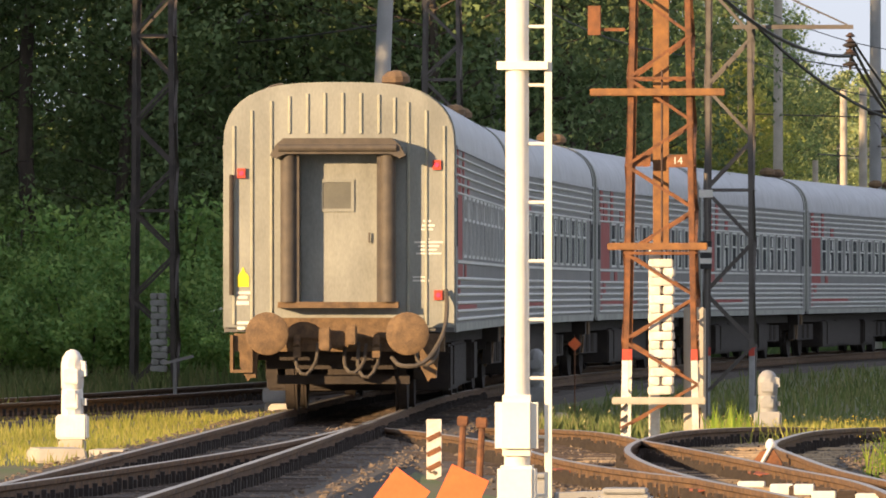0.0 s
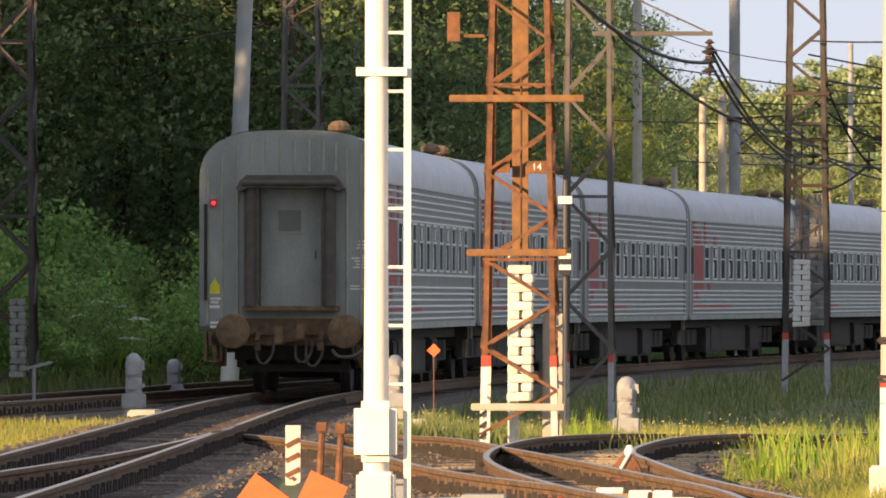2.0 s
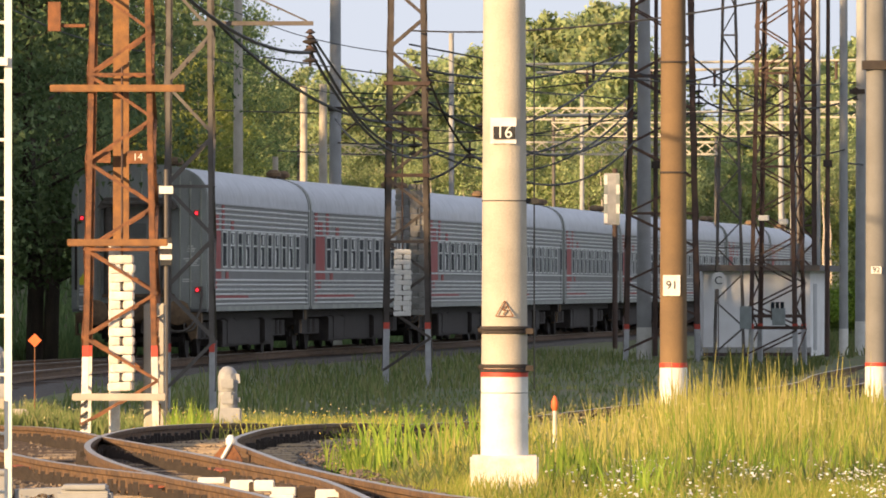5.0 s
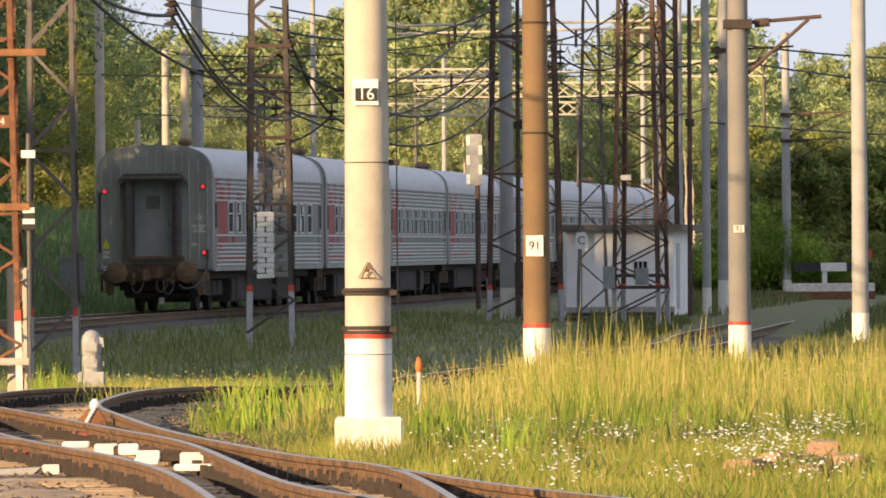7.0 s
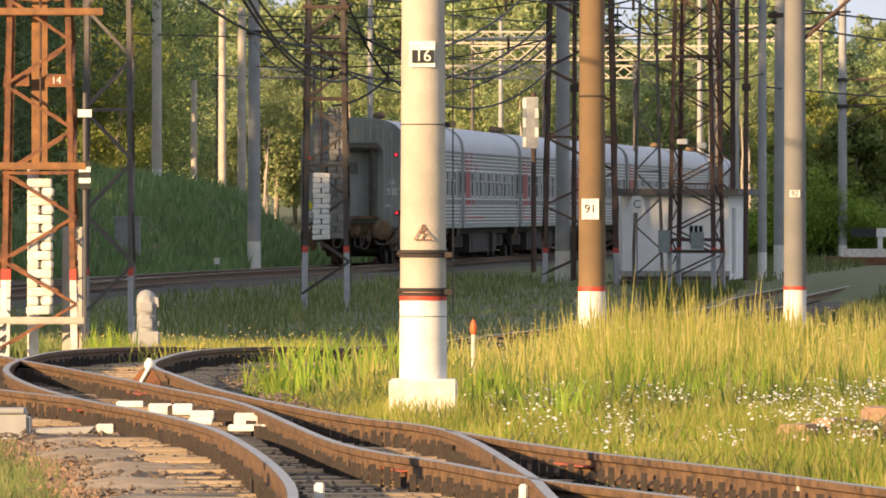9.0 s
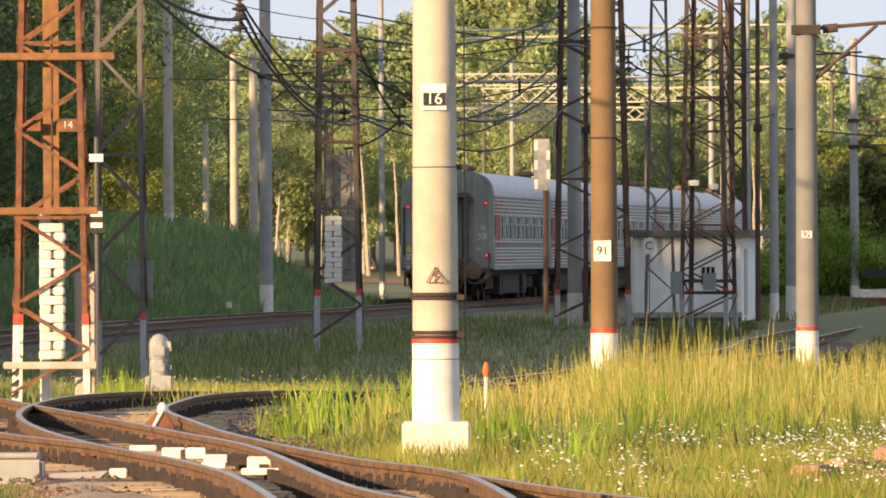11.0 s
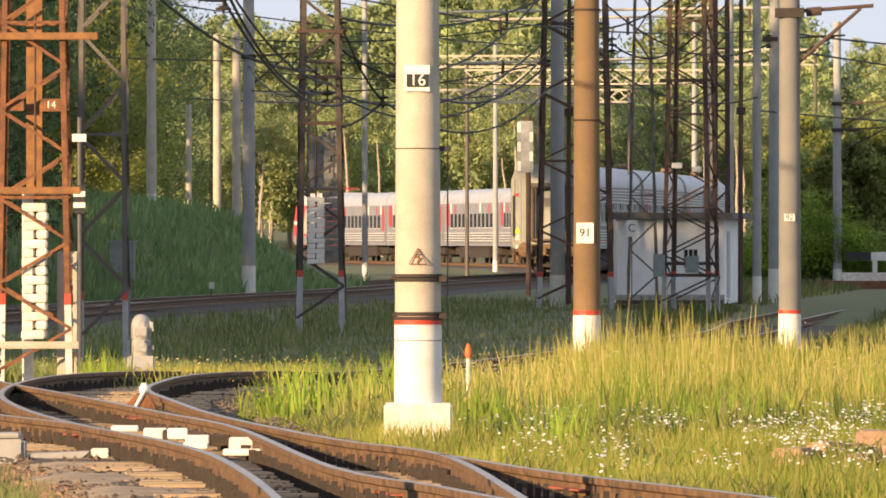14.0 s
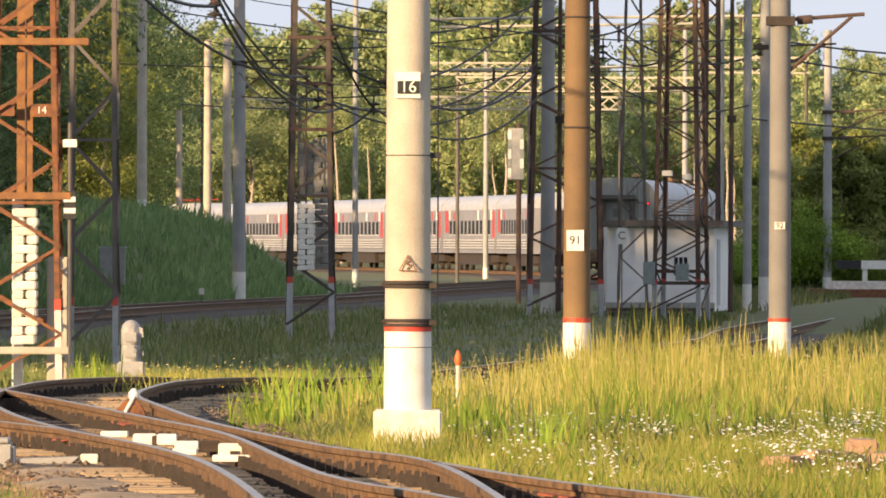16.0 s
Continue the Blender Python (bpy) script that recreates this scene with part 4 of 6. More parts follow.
def make_tree(seed, height, kind, bark, leaf, label, count=5200, size=0.23):
    rng = np.random.default_rng(seed)
    t = thing("tree", label, "tree", Matrix.Identity(4), group="trees of the woods")
    g, centres = Geo(), []
    bend = [Vector((0, 0, -0.4))]
    for k in range(1, 9):
        bend.append(Vector((bend[-1].x + rng.normal() * 0.12, bend[-1].y + rng.normal() * 0.12, height * k / 8 * 0.96)))
    r0 = height * 0.0125
    for k in range(8):
        g.rod(bend[k], bend[k + 1], r0 * (1 - k / 8.6), r0 * (1 - (k + 1) / 8.6), n=7)
    start = {"birch": 0.22, "round": 0.12, "pine": 0.42, "tall": 0.70}[kind]
    limbs = int(height * 2.6)
    for i in range(limbs):
        h = start + (1 - start) * ((i + rng.random() * 0.6) / limbs)
        base = bend[0].lerp(bend[8], h)
        k = min(7, int(h * 8))
        base = bend[k].lerp(bend[k + 1], h * 8 - k)
        a = i * 2.4 + rng.normal() * 0.4
        prof = {"birch": 0.17, "round": 0.21, "pine": 0.14, "tall": 0.16}[kind] * height * (0.25 + math.sin(math.pi * min(1, (h - start) / (1 - start) * 0.86 + 0.14)) ** 0.8)
        reach = prof * (0.55 + 0.6 * rng.random())
        tip = base + Vector((math.cos(a) * reach, math.sin(a) * reach, reach * (0.35 if kind != "pine" else 0.1) + rng.normal() * 0.2))
        g.rod(base, tip, r0 * 0.22 * (1.2 - h), r0 * 0.05, n=4)
        for q in (0.45, 0.75, 1.0):
            p = base.lerp(tip, q)
            centres.append((p.x + rng.normal() * 0.2, p.y + rng.normal() * 0.2, p.z + rng.normal() * 0.25 - (0.25 if kind == "birch" else 0), reach * 0.26 + 0.28))
    part("trunk", g, bark, t, smooth=True)
    v, f = leaf_cloud(rng, centres, max(8, int(count / len(centres))), size, 1.25)
    part("crown", quick_mesh("crown", v, f, leaf), leaf, t)
    return t


WOOD = random.Random(7)
dark = [make_tree(11 + i, h, k, M_BARK, M_LEAF_DARK, "tall dark green tree in the shaded woods", 18000, 0.08) for i, (h, k) in enumerate(((17, "round"), (19, "pine"), (15, "birch"), (18, "round")))]
shade = [make_tree(71 + i, h, "round", M_BARK, M_LEAF_DARK, "tall dark tree added beside the line to cast shade", 5000, 0.36) for i, h in enumerate((17, 19, 16))]
low_shade = [make_tree(75 + i, h, "round", M_BARK, M_LEAF_DARK, "lower dark tree added beside the line to cast shade", 5000, 0.30) for i, h in enumerate((11.5, 12.5, 11))]
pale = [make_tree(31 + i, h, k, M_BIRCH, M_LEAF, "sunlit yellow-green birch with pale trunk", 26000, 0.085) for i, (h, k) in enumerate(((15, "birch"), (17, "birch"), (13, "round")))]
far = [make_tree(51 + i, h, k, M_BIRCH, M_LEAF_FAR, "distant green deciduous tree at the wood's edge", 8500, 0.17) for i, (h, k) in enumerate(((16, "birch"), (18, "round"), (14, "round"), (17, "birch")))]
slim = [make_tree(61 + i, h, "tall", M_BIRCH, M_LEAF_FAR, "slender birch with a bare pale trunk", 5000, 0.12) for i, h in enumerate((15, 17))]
FAR_H = (16, 18, 14, 17)
used = set()


def plant(pool, x, y, s=1.0):
    src = next((p for p in pool if p.name not in used), None) or WOOD.choice(pool)
    s = s / src.scale.x if src.name in used else s
    m = Matrix.Translation((x, y, ground_height(x, y) - 0.1)) @ Matrix.Rotation(WOOD.uniform(0, 6.28), 4, "Z") @ Matrix.Diagonal((s, s, s, 1))
    if src.name in used:
        ob = copy_thing(src, m)
    else:
        used.add(src.name)
        src.matrix_basis = m
        ob = src
    return ob


def clear(x, y):
    """Away from the narrow gap left between the trees so that the sun reaches the line once."""
    return abs((x + 2.2) * -sy + (y - 275.0) * sx) > 3.0


# dark woods to the left of the line; trees added out of view also shade the yard
for row in range(3):
    for k in range(13):
        y = 205 + row * 22 + WOOD.uniform(-6, 6)
        x = -(y * 0.122) + (k + WOOD.uniform(-0.4, 0.4)) * 1.75 * (y / 230)
        if x < -y * 0.044 - 1.0 and clear(x, y) and abs((x - 6.6) * -sy + (y - 250.0) * sx) > 0.8:
            plant(dark, x, y)
# Unseen rows beyond the left edge of view, added to shade yard and line
for i in range(30):
    y = 121.5 + i * 5.8 + WOOD.uniform(-1.5, 1.5)
    for d in (0, 7):
        x = -30 - d - (y - 118) * 0.05 + WOOD.uniform(-1.5, 1.5)
        if clear(x, y):
            plant(low_shade if y < 165 or 199 < y <= 217 or (d and y > 266) else shade, x, y, 0.9 if 199 < y <= 217 else 0.86 if 165 <= y <= 199 else 1.0)
# more trees added only to keep the far curve in shade
for x, y in ((-17.3, 310), (-18.2, 322), (-19.2, 336), (-20.2, 345), (-21.2, 354)):
    plant(shade, x, y, 0.8)
# sunlit birches at the end of the dark woods
for i in range(12):
    y = 356 + WOOD.uniform(0, 20)
    plant(pale, y * (-0.055 + 0.0019 * i), y, WOOD.uniform(0.48, 0.66))
for i in range(9):
    y = 405 + WOOD.uniform(0, 25)
    plant(dark, y * (-0.058 + 0.0034 * i), y, WOOD.uniform(0.85, 1.0))
# wood's edge far behind the yard
SKYLINE = ((-0.045, 1.42), (-0.006, 1.42), (0.000, 1.74), (0.0115, 1.74), (0.0145, 1.5), (0.0175, 1.2), (0.0240, 1.22), (0.0265, 1.55), (0.037, 1.52), (0.041, 1.2), (0.060, 1.16))
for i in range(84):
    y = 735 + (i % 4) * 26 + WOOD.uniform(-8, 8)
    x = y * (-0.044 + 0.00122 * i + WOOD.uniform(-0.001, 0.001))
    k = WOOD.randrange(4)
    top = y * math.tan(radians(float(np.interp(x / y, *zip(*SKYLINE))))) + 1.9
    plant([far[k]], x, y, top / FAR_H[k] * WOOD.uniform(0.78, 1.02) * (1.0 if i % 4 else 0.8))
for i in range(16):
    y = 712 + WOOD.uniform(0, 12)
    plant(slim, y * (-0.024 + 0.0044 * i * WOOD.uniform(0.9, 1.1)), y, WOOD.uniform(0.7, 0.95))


# ---- sleepers, as parts of their ballast beds ----
def sleeper_mesh(name, length, material, w=0.24, h=0.16):
    g = Geo().prism([(-w / 2, -h), (w / 2, -h), (w / 2, -0.02), (w / 2 - 0.02, 0), (-w / 2 + 0.02, 0), (-w / 2, -0.02)], -length / 2, length / 2, axis=0)
    return g.mesh(name, material)


S_WOOD, S_CONC = sleeper_mesh("sleeper", 2.7, M_SLEEPER), sleeper_mesh("sleeper", 2.7, M_SLEEPER_C)
beds = [o for o in scene.objects if o.name.startswith("ballast")]


def lay(line, mesh, parent, y0, y1, zf=None, step=0.56, z=-0.178):
    p = smooth_line([(x, y, 0.0) for x, y in line], step)
    for i, q in enumerate(p[:-1]):
        if y0 <= q.y <= y1:
            d = p[i + 1] - q
            m = Matrix.Translation((q.x + random.uniform(-0.06, 0.06), q.y, z - random.uniform(0, 0.03) + (zf(q.y) if zf else 0))) @ Matrix.Rotation(math.atan2(-d.x, d.y) + random.uniform(-0.035, 0.035), 4, "Z")
            part("sleeper", mesh, None, parent, m=m)


A_MID = [((a[0] + b[0]) / 2, (a[1] + b[1]) / 2) for a, b in zip(C1, C2)]
lay(A_MID, S_CONC, beds[2], 44, 130, dip)
lay([(3.4, 44), (2.1, 50.4), (1.3, 54.5), (0.75, 58)], S_CONC, beds[3], 44, 58, dip)
lay([(-3.0, 80), (-4.2, 88), (-5.5, 97), (-8.0, 115), (-9.2, 124), (-10.4, 138)], S_WOOD, beds[4], 83, 130, dip)
lay([(x, y) for y, x in LINE], S_WOOD, beds[0], 62, 215)
lay([(x, y) for y, x in M_LINE], S_WOOD, beds[1], 120, 205)


# ---- loose stones of the ballast ----
def stones(rng, n, place, size):
    """Small uneven stones scattered by place(), one mesh."""
    base = np.array([(1, 0, 0), (-0.9, 0.2, 0), (0.1, 1, 0), (0, -0.9, 0.1), (0.1, 0, 0.8), (0, 0.1, -0.6)])
    tri = np.array([(0, 2, 4), (2, 1, 4), (1, 3, 4), (3, 0, 4), (2, 0, 5), (1, 2, 5), (3, 1, 5), (0, 3, 5)])
    v, f = [], []
    for i in range(n):
        x, y, z = place(rng)
        a = rng.random() * 6.28
        s = size * (0.5 + rng.random())
        r = np.array([[math.cos(a), -math.sin(a), 0], [math.sin(a), math.cos(a), 0], [0, 0, 1]])
        v.append((base * (1 + 0.3 * rng.normal(size=(6, 1))) + 0.22 * rng.normal(size=(6, 3))) @ r.T * s * (1, 1, 0.7) + (x, y, z))
        f.append(tri + 6 * i)
    return np.concatenate(v), np.concatenate(f)


def beside(line, y0, y1, wide, z, zf=None):
    ys, xs = [p[1] for p in line], [p[0] for p in line]
    def place(rng):
        y = y0 + (y1 - y0) * rng.random()
        x = np.interp(y, ys, xs) + (rng.random() * 2 - 1) * wide
        return x, y, z + (zf(y) if zf else 0)
    return place


rng = np.random.default_rng(5)
for line, y0, y1, n, z, zf in ((A_MID, 44, 125, 9000, -0.20, dip), ([(x, y) for y, x in LINE], 62, 150, 7000, -0.20, None),
                               ([(-3.0, 80), (-5.5, 97), (-8.0, 115), (-10.4, 138)], 78, 138, 2200, -0.2, dip), ([(4.2, 44), (2.2, 54), (1.5, 57.6)], 44, 58, 900, -0.2, dip)):
    v, f = stones(rng, n, beside(line, y0, y1, 1.9, z, zf), 0.026)
    tagged(new("ballast_stones", quick_mesh("ballast_stones", v, f, M_STONE)), "loose brown ballast stones between the rails", "stones", kind="stuff")
v, f = stones(rng, 900, lambda r: (-1.95 + r.normal() * 0.15, 55.5 + r.normal() * 2.5, -0.26), 0.028)
tagged(new("ballast_stones", quick_mesh("ballast_stones", v, f, M_STONE)), "heap of loose reddish stones beside the rail", "stones", kind="stuff")

M_GRAVEL = mat("reddish_gravel", (0.33, 0.21, 0.12), 0.9, alt=(0.15, 0.095, 0.06), scale=9, bump=0.3)
v, f = stones(rng, 4500, lambda r: (lambda y: (float(np.interp(y, [p[1] for p in C1], [p[0] for p in C1])) - 1.12 + r.normal() * 0.13, y, -0.24))(48 + 24 * r.random()), 0.03)
tagged(new("gravel", quick_mesh("gravel", v, f, M_GRAVEL)), "reddish loose gravel between the sleepers and the verge", "stones", kind="stuff")


# ---- grass ----
def blades(rng, n, place, height, width, lean=0.25):
    """Bent, tapering blades; place(rng) gives x, y and a height factor, or None."""
    v, f = [], []
    k = 0
    while k < n:
        q = place(rng)
        if q is None:
            n -= 0.5
            continue
        x, y, hf = q
        z = ground_height(x, y) - 0.03
        h = height * hf * (0.55 + 0.75 * rng.random())
        w = width * (0.7 + 0.6 * rng.random())
        a, b = rng.normal(scale=lean, size=2) * h
        dx = w / 2
        v += [(x - dx, y, z), (x + dx, y, z), (x + a * 0.4 - dx * 0.8, y + b * 0.4, z + h * 0.6), (x + a * 0.4 + dx * 0.8, y + b * 0.4, z + h * 0.6), (x + a, y + b, z + h)]
        i = 5 * k
        f += [(i, i + 1, i + 3, i + 2), (i + 2, i + 3, i + 4)]
        k += 1
    return v, f


def grass(name, label, n, place, height, width, material, seed, lean=0.25):
    v, f = blades(np.random.default_rng(seed), n, place, height, width, lean)
    me = bpy.data.meshes.new(name)
    me.from_pydata(v, [], f)
    me.materials.append(material)
    tagged(new(name, me), label, "grass", kind="stuff")


C2_Y, C2_X = [p[1] for p in C2], [p[0] for p in C2]
BR_Y, BR_X = [52.1, 56.1, 60.8, 66, 71], [2.55, 1.81, 0.82, 0.02, -0.82]


def right_edge(y):
    """The right-hand border of the yard tracks."""
    return float(np.interp(y, BR_Y, BR_X)) if y < 71 else float(np.interp(y, C2_Y, C2_X))


def meadow(y0, y1, x0, x1, margin, hf):
    def place(r):
        y = y0 + (y1 - y0) * r.random()
        x = x0 * y / 100 + (x1 - x0) * y / 100 * r.random()
        e = x - right_edge(y) - margin
        if e < 0:
            return None
        return x, y, hf(x, y, e) * max(0.3, 0.75 + 0.55 * noise.noise((x * 1.3, y * 0.4, 3.0)) + 0.6 * noise.noise((x * 3.5, y * 0.9, 8.0)))
    return place


def near_h(x, y, e):
    return min(1.0, 0.35 + e * 0.5)


def tall_h(x, y, e):
    rise = smoothstep(0.006, 0.018, x / y) * (1 - 0.45 * smoothstep(0.030, 0.044, x / y))
    return (0.34 + 0.5 * rise) * min(1.0, 0.4 + 0.4 * e)


grass("meadow_grass", "short sunlit grass beside the track", 17000, meadow(56, 92, -2.2, 5.6, 0.45, near_h), 0.26, 0.011, M_GRASS, 21)
grass("meadow_grass", "fresh green grass among the dry stalks", 8000, meadow(58, 100, -2.4, 5.6, 0.5, near_h), 0.24, 0.014, M_GRASS_GREEN, 22)
grass("meadow_grass", "tall dry yellow grass round the poles", 13000, meadow(88, 128, -2.0, 5.6, 0.8, tall_h), 0.74, 0.013, M_GRASS, 23, 0.14)
grass("meadow_grass", "tall green grass mixed into the meadow", 15000, meadow(86, 138, -2.4, 5.8, 0.7, tall_h), 0.66, 0.014, M_GRASS_GREEN, 24, 0.16)


def clump(cx, cy, rx, ry, hf=1.0):
    return lambda r: (cx + r.normal() * rx, cy + r.normal() * ry, hf)


for cx, cy, n, h in ((-1.35, 92, 70, 0.60), (-0.85, 95, 60, 0.55), (-1.7, 90, 60, 0.45), (-0.45, 98, 60, 0.6), (-0.2, 93, 40, 0.5), (-4.15, 112, 60, 0.5), (0.55, 86, 80, 0.45), (1.1, 80, 60, 0.4), (4.6, 92, 60, 0.5), (5.4, 88, 60, 0.6)):
    grass("reed_clump", "bright green broad-bladed grass clump", n, clump(cx, cy, 0.16, 0.8), h, 0.022, M_GRASS_GREEN, int(cx * 10 + 100), 0.2)
C1_Y, C1_X = [p[1] for p in C1], [p[0] for p in C1]


def verge(r):
    y = 47 + 24 * r.random()
    return float(np.interp(y, C1_Y, C1_X)) - 1.22 - 2.0 * r.random() ** 0.8, y, 0.6 + 0.8 * r.random()


grass("verge_grass", "green grass verge left of the near rail", 14000, verge, 0.14, 0.010, M_FIELD, 25)
grass("verge_grass", "dry grass tufts round the mast foot", 1500, lambda r: (-4.6 + 3.0 * r.random(), 108 + 22 * r.random(), 1.0), 0.28, 0.016, M_GRASS, 26)


def middle(r):
    y = 118 + 150 * r.random() ** 1.3
    x0 = float(np.interp(y, LINE_Y, LINE_X)) + 2.6
    x1 = float(np.interp(y, C2_Y, C2_X)) + (9 if y > 145 else -2.6)
    if x1 < x0:
        return None
    x = x0 + (x1 - x0) * r.random()
    gap = abs(x - float(np.interp(y, [p[1] for p in A_MID], [p[0] for p in A_MID])))
    if gap < 2.2:
        return None
    return x, y, (0.5 if gap < 7 and y > 142 else 1.0) * (0.7 + 0.8 * max(0, noise.noise((y * 0.2, x1 * 0.3, 1.0)) + 0.3))


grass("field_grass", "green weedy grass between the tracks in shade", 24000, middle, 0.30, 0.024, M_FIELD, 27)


def left_field(r):
    y = 128 + 110 * r.random()
    x = float(np.interp(y, LINE_Y, LINE_X)) - 5.4 - 14 * r.random()
    return x, y, 0.8 + 0.5 * r.random()


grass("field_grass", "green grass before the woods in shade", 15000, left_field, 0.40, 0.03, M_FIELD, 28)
grass("field_grass", "sunlit grass strip left of the main line", 9000, lambda r: (-16.5 + 5.7 * r.random(), 98 + 36 * r.random(), 0.8 + 0.4 * r.random()), 0.15, 0.014, M_GRASS, 29)


def right_field(r):
    y = 165 + 190 * r.random()
    x = y * (0.022 + 0.036 * r.random())
    if abs(x - float(np.interp(y, [p[1] for p in A_MID], [p[0] for p in A_MID]))) < 2.0 or (4.5 < x < 9.2 and 249 < y < 260):
        return None
    return x, y, 0.6 + 0.8 * r.random()


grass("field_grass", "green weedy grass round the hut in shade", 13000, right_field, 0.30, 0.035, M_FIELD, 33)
grass("reed_clump", "grass tuft against the foot of the pole", 220, clump(-0.15, 81.0, 0.32, 0.25), 0.26, 0.010, M_GRASS, 71, 0.2)


def bank_place(r):
    y = 226 + 84 * r.random()
    return float(np.interp(y, LINE_Y, LINE_X)) - 2.9 - 17 * r.random() ** 1.6, y, 0.8 + 0.6 * r.random()


grass("bank_grass", "dark green grass on the railway bank", 20000, bank_place, 0.45, 0.05, M_BANK, 30)

for i in range(34):
    cy = 62 + 30 * random.random()
    cx = cy * (-0.018 + 0.068 * random.random())
    if cx > right_edge(cy) + 0.7:
        grass("weed_clump", "broad-leaved dark green weeds in the meadow", 34, clump(cx, cy, 0.13, 0.4), 0.22, 0.022, M_FIELD, 300 + i, 0.45)
sand = smooth_line([(float(np.interp(y, [p[1] for p in C1], [p[0] for p in C1])) - 0.62 + 0.06 * math.sin(y), y, dip(y) - 0.205 + 0.02 * math.sin(y * 1.7)) for y in range(46, 72)], 0.7)
solo("sand_strip", Geo().sweep(sand, [(-0.62, -0.09), (-0.5, -0.02), (-0.2, 0.015), (0.2, 0.0), (0.45, -0.03), (0.45, -0.2), (-0.62, -0.2)]), M_SAND, "tan dusty sand strip beside the rail", "sand", kind="structure", smooth=True)

# ---- daisies ----
rng = np.random.default_rng(9)
v, f = [], []
patches = [(67 + 21 * rng.random(), 0.002 + 0.048 * rng.random() ** 0.6) for i in range(38)]
for i in range(1150):
    py, px = patches[int(rng.random() ** 1.3 * 38)]
    y = py + rng.normal() * 1.3
    x = px * py + rng.normal() * 0.15
    if x < right_edge(y) + 0.8:
        continue
    z = ground_height(x, y) + 0.16 + 0.14 * rng.random()
    r0, k = 0.007 + 0.009 * rng.random(), len(v)
    tilt = rng.normal(size=2) * 0.25
    v += [(x, y, z)] + [(x + r0 * math.cos(a), y + r0 * math.sin(a), z + r0 * (math.cos(a) * tilt[0] + math.sin(a) * (tilt[1] + 0.22))) for a in np.linspace(0, 5.5, 8)]
    f += [(k, k + 1 + j, k + 1 + (j + 1) % 8) for j in range(8)]
me = bpy.data.meshes.new("daisies")
me.from_pydata(v, [], f)
me.materials.append(M_PETAL)
tagged(new("daisies", me), "small white daisies in the meadow", "flowers", kind="stuff")


def dots(name, label, n, place, size, material, seed):
    """Tiny flower heads as upright three-sided flecks."""
    r, v, f = np.random.default_rng(seed), [], []
    while len(f) < n:
        q = place(r)
        if q is None:
            continue
        x, y, h = q
        z, k, s = ground_height(x, y) + h, len(v), size * (0.6 + 0.8 * r.random())
        v += [(x - s, y, z), (x + s, y - s * 0.5, z + s * 0.3), (x, y + s * 0.4, z + s * 1.6)]
        f.append((k, k + 1, k + 2))
    me = bpy.data.meshes.new(name)
    me.from_pydata(v, [], f)
    me.materials.append(material)
    tagged(new(name, me), label, "flowers", kind="stuff")


M_FLOWER = mat("yellow_flowers", (0.62, 0.46, 0.05), 0.8, bump=0.0)
M_SEED = mat("pale_seed_heads", (0.50, 0.42, 0.22), 0.85, bump=0.0)
near_field = meadow(84, 112, -2.4, 0.9, 0.7, near_h)
dots("yellow_flowers", "small yellow flowers in the grass", 500, lambda r: (lambda q: q and (q[0], q[1], 0.15 + 0.3 * r.random()))(near_field(r)), 0.006, M_FLOWER, 61)
dots("yellow_flowers", "yellow flowers behind the rusty mast", 300, lambda r: (-4.9 + 3.6 * r.random(), 112 + 14 * r.random(), 0.12 + 0.22 * r.random()), 0.008, M_FLOWER, 62)
tall_field = meadow(90, 128, -0.3, 5.6, 0.9, tall_h)
dots("seed_heads", "pale seed heads of the tall grass", 3600, lambda r: (lambda q: q and (q[0], q[1], 0.25 + 0.72 * q[2] * r.random()))(tall_field(r)), 0.0065, M_SEED, 63)
dots("field_flowers", "pale weeds in the shaded field", 700, lambda r: (lambda q: q and (q[0], q[1], 0.15 + 0.25 * r.random()))(middle(r)), 0.010, M_SEED, 64)
grass("meadow_weeds", "dark green weeds in the meadow", 2600, meadow(84, 120, -2.4, 5.6, 0.6, near_h), 0.45, 0.02, M_FIELD, 65, 0.3)
grass("tall_stalks", "tall pale stalks standing above the meadow", 3000, meadow(90, 130, 0.2, 5.6, 1.0, tall_h), 1.05, 0.020, M_STALK, 66, 0.06)
grass("tall_stalks", "sparse pale stalks near the concrete pole", 420, meadow(86, 104, -1.2, 1.6, 1.0, lambda x, y, e: 1.0), 0.62, 0.016, M_STALK, 67, 0.10)


# ---- pole furniture ----
def plate(parent, x, y, z, w, h, material, body, size, ink, name="number_plate", label=""):
    p = part(name, Geo().box(x - w / 2, x + w / 2, y - 0.008, y + 0.008, z - h / 2, z + h / 2), material, parent, label)
    if body:
        part("lettering", text_mesh(body, size, ink), None, p, m=pose(x, y - 0.012, z))
    return p


def strap(parent, r, z, h=0.05, material=None, name="strap"):
    return part(name, Geo().lathe([(r, z), (r + 0.012, z + 0.005), (r + 0.012, z + h - 0.005), (r, z + h)], 24), material or M_UNDER, parent, "dark steel strap", smooth=True)


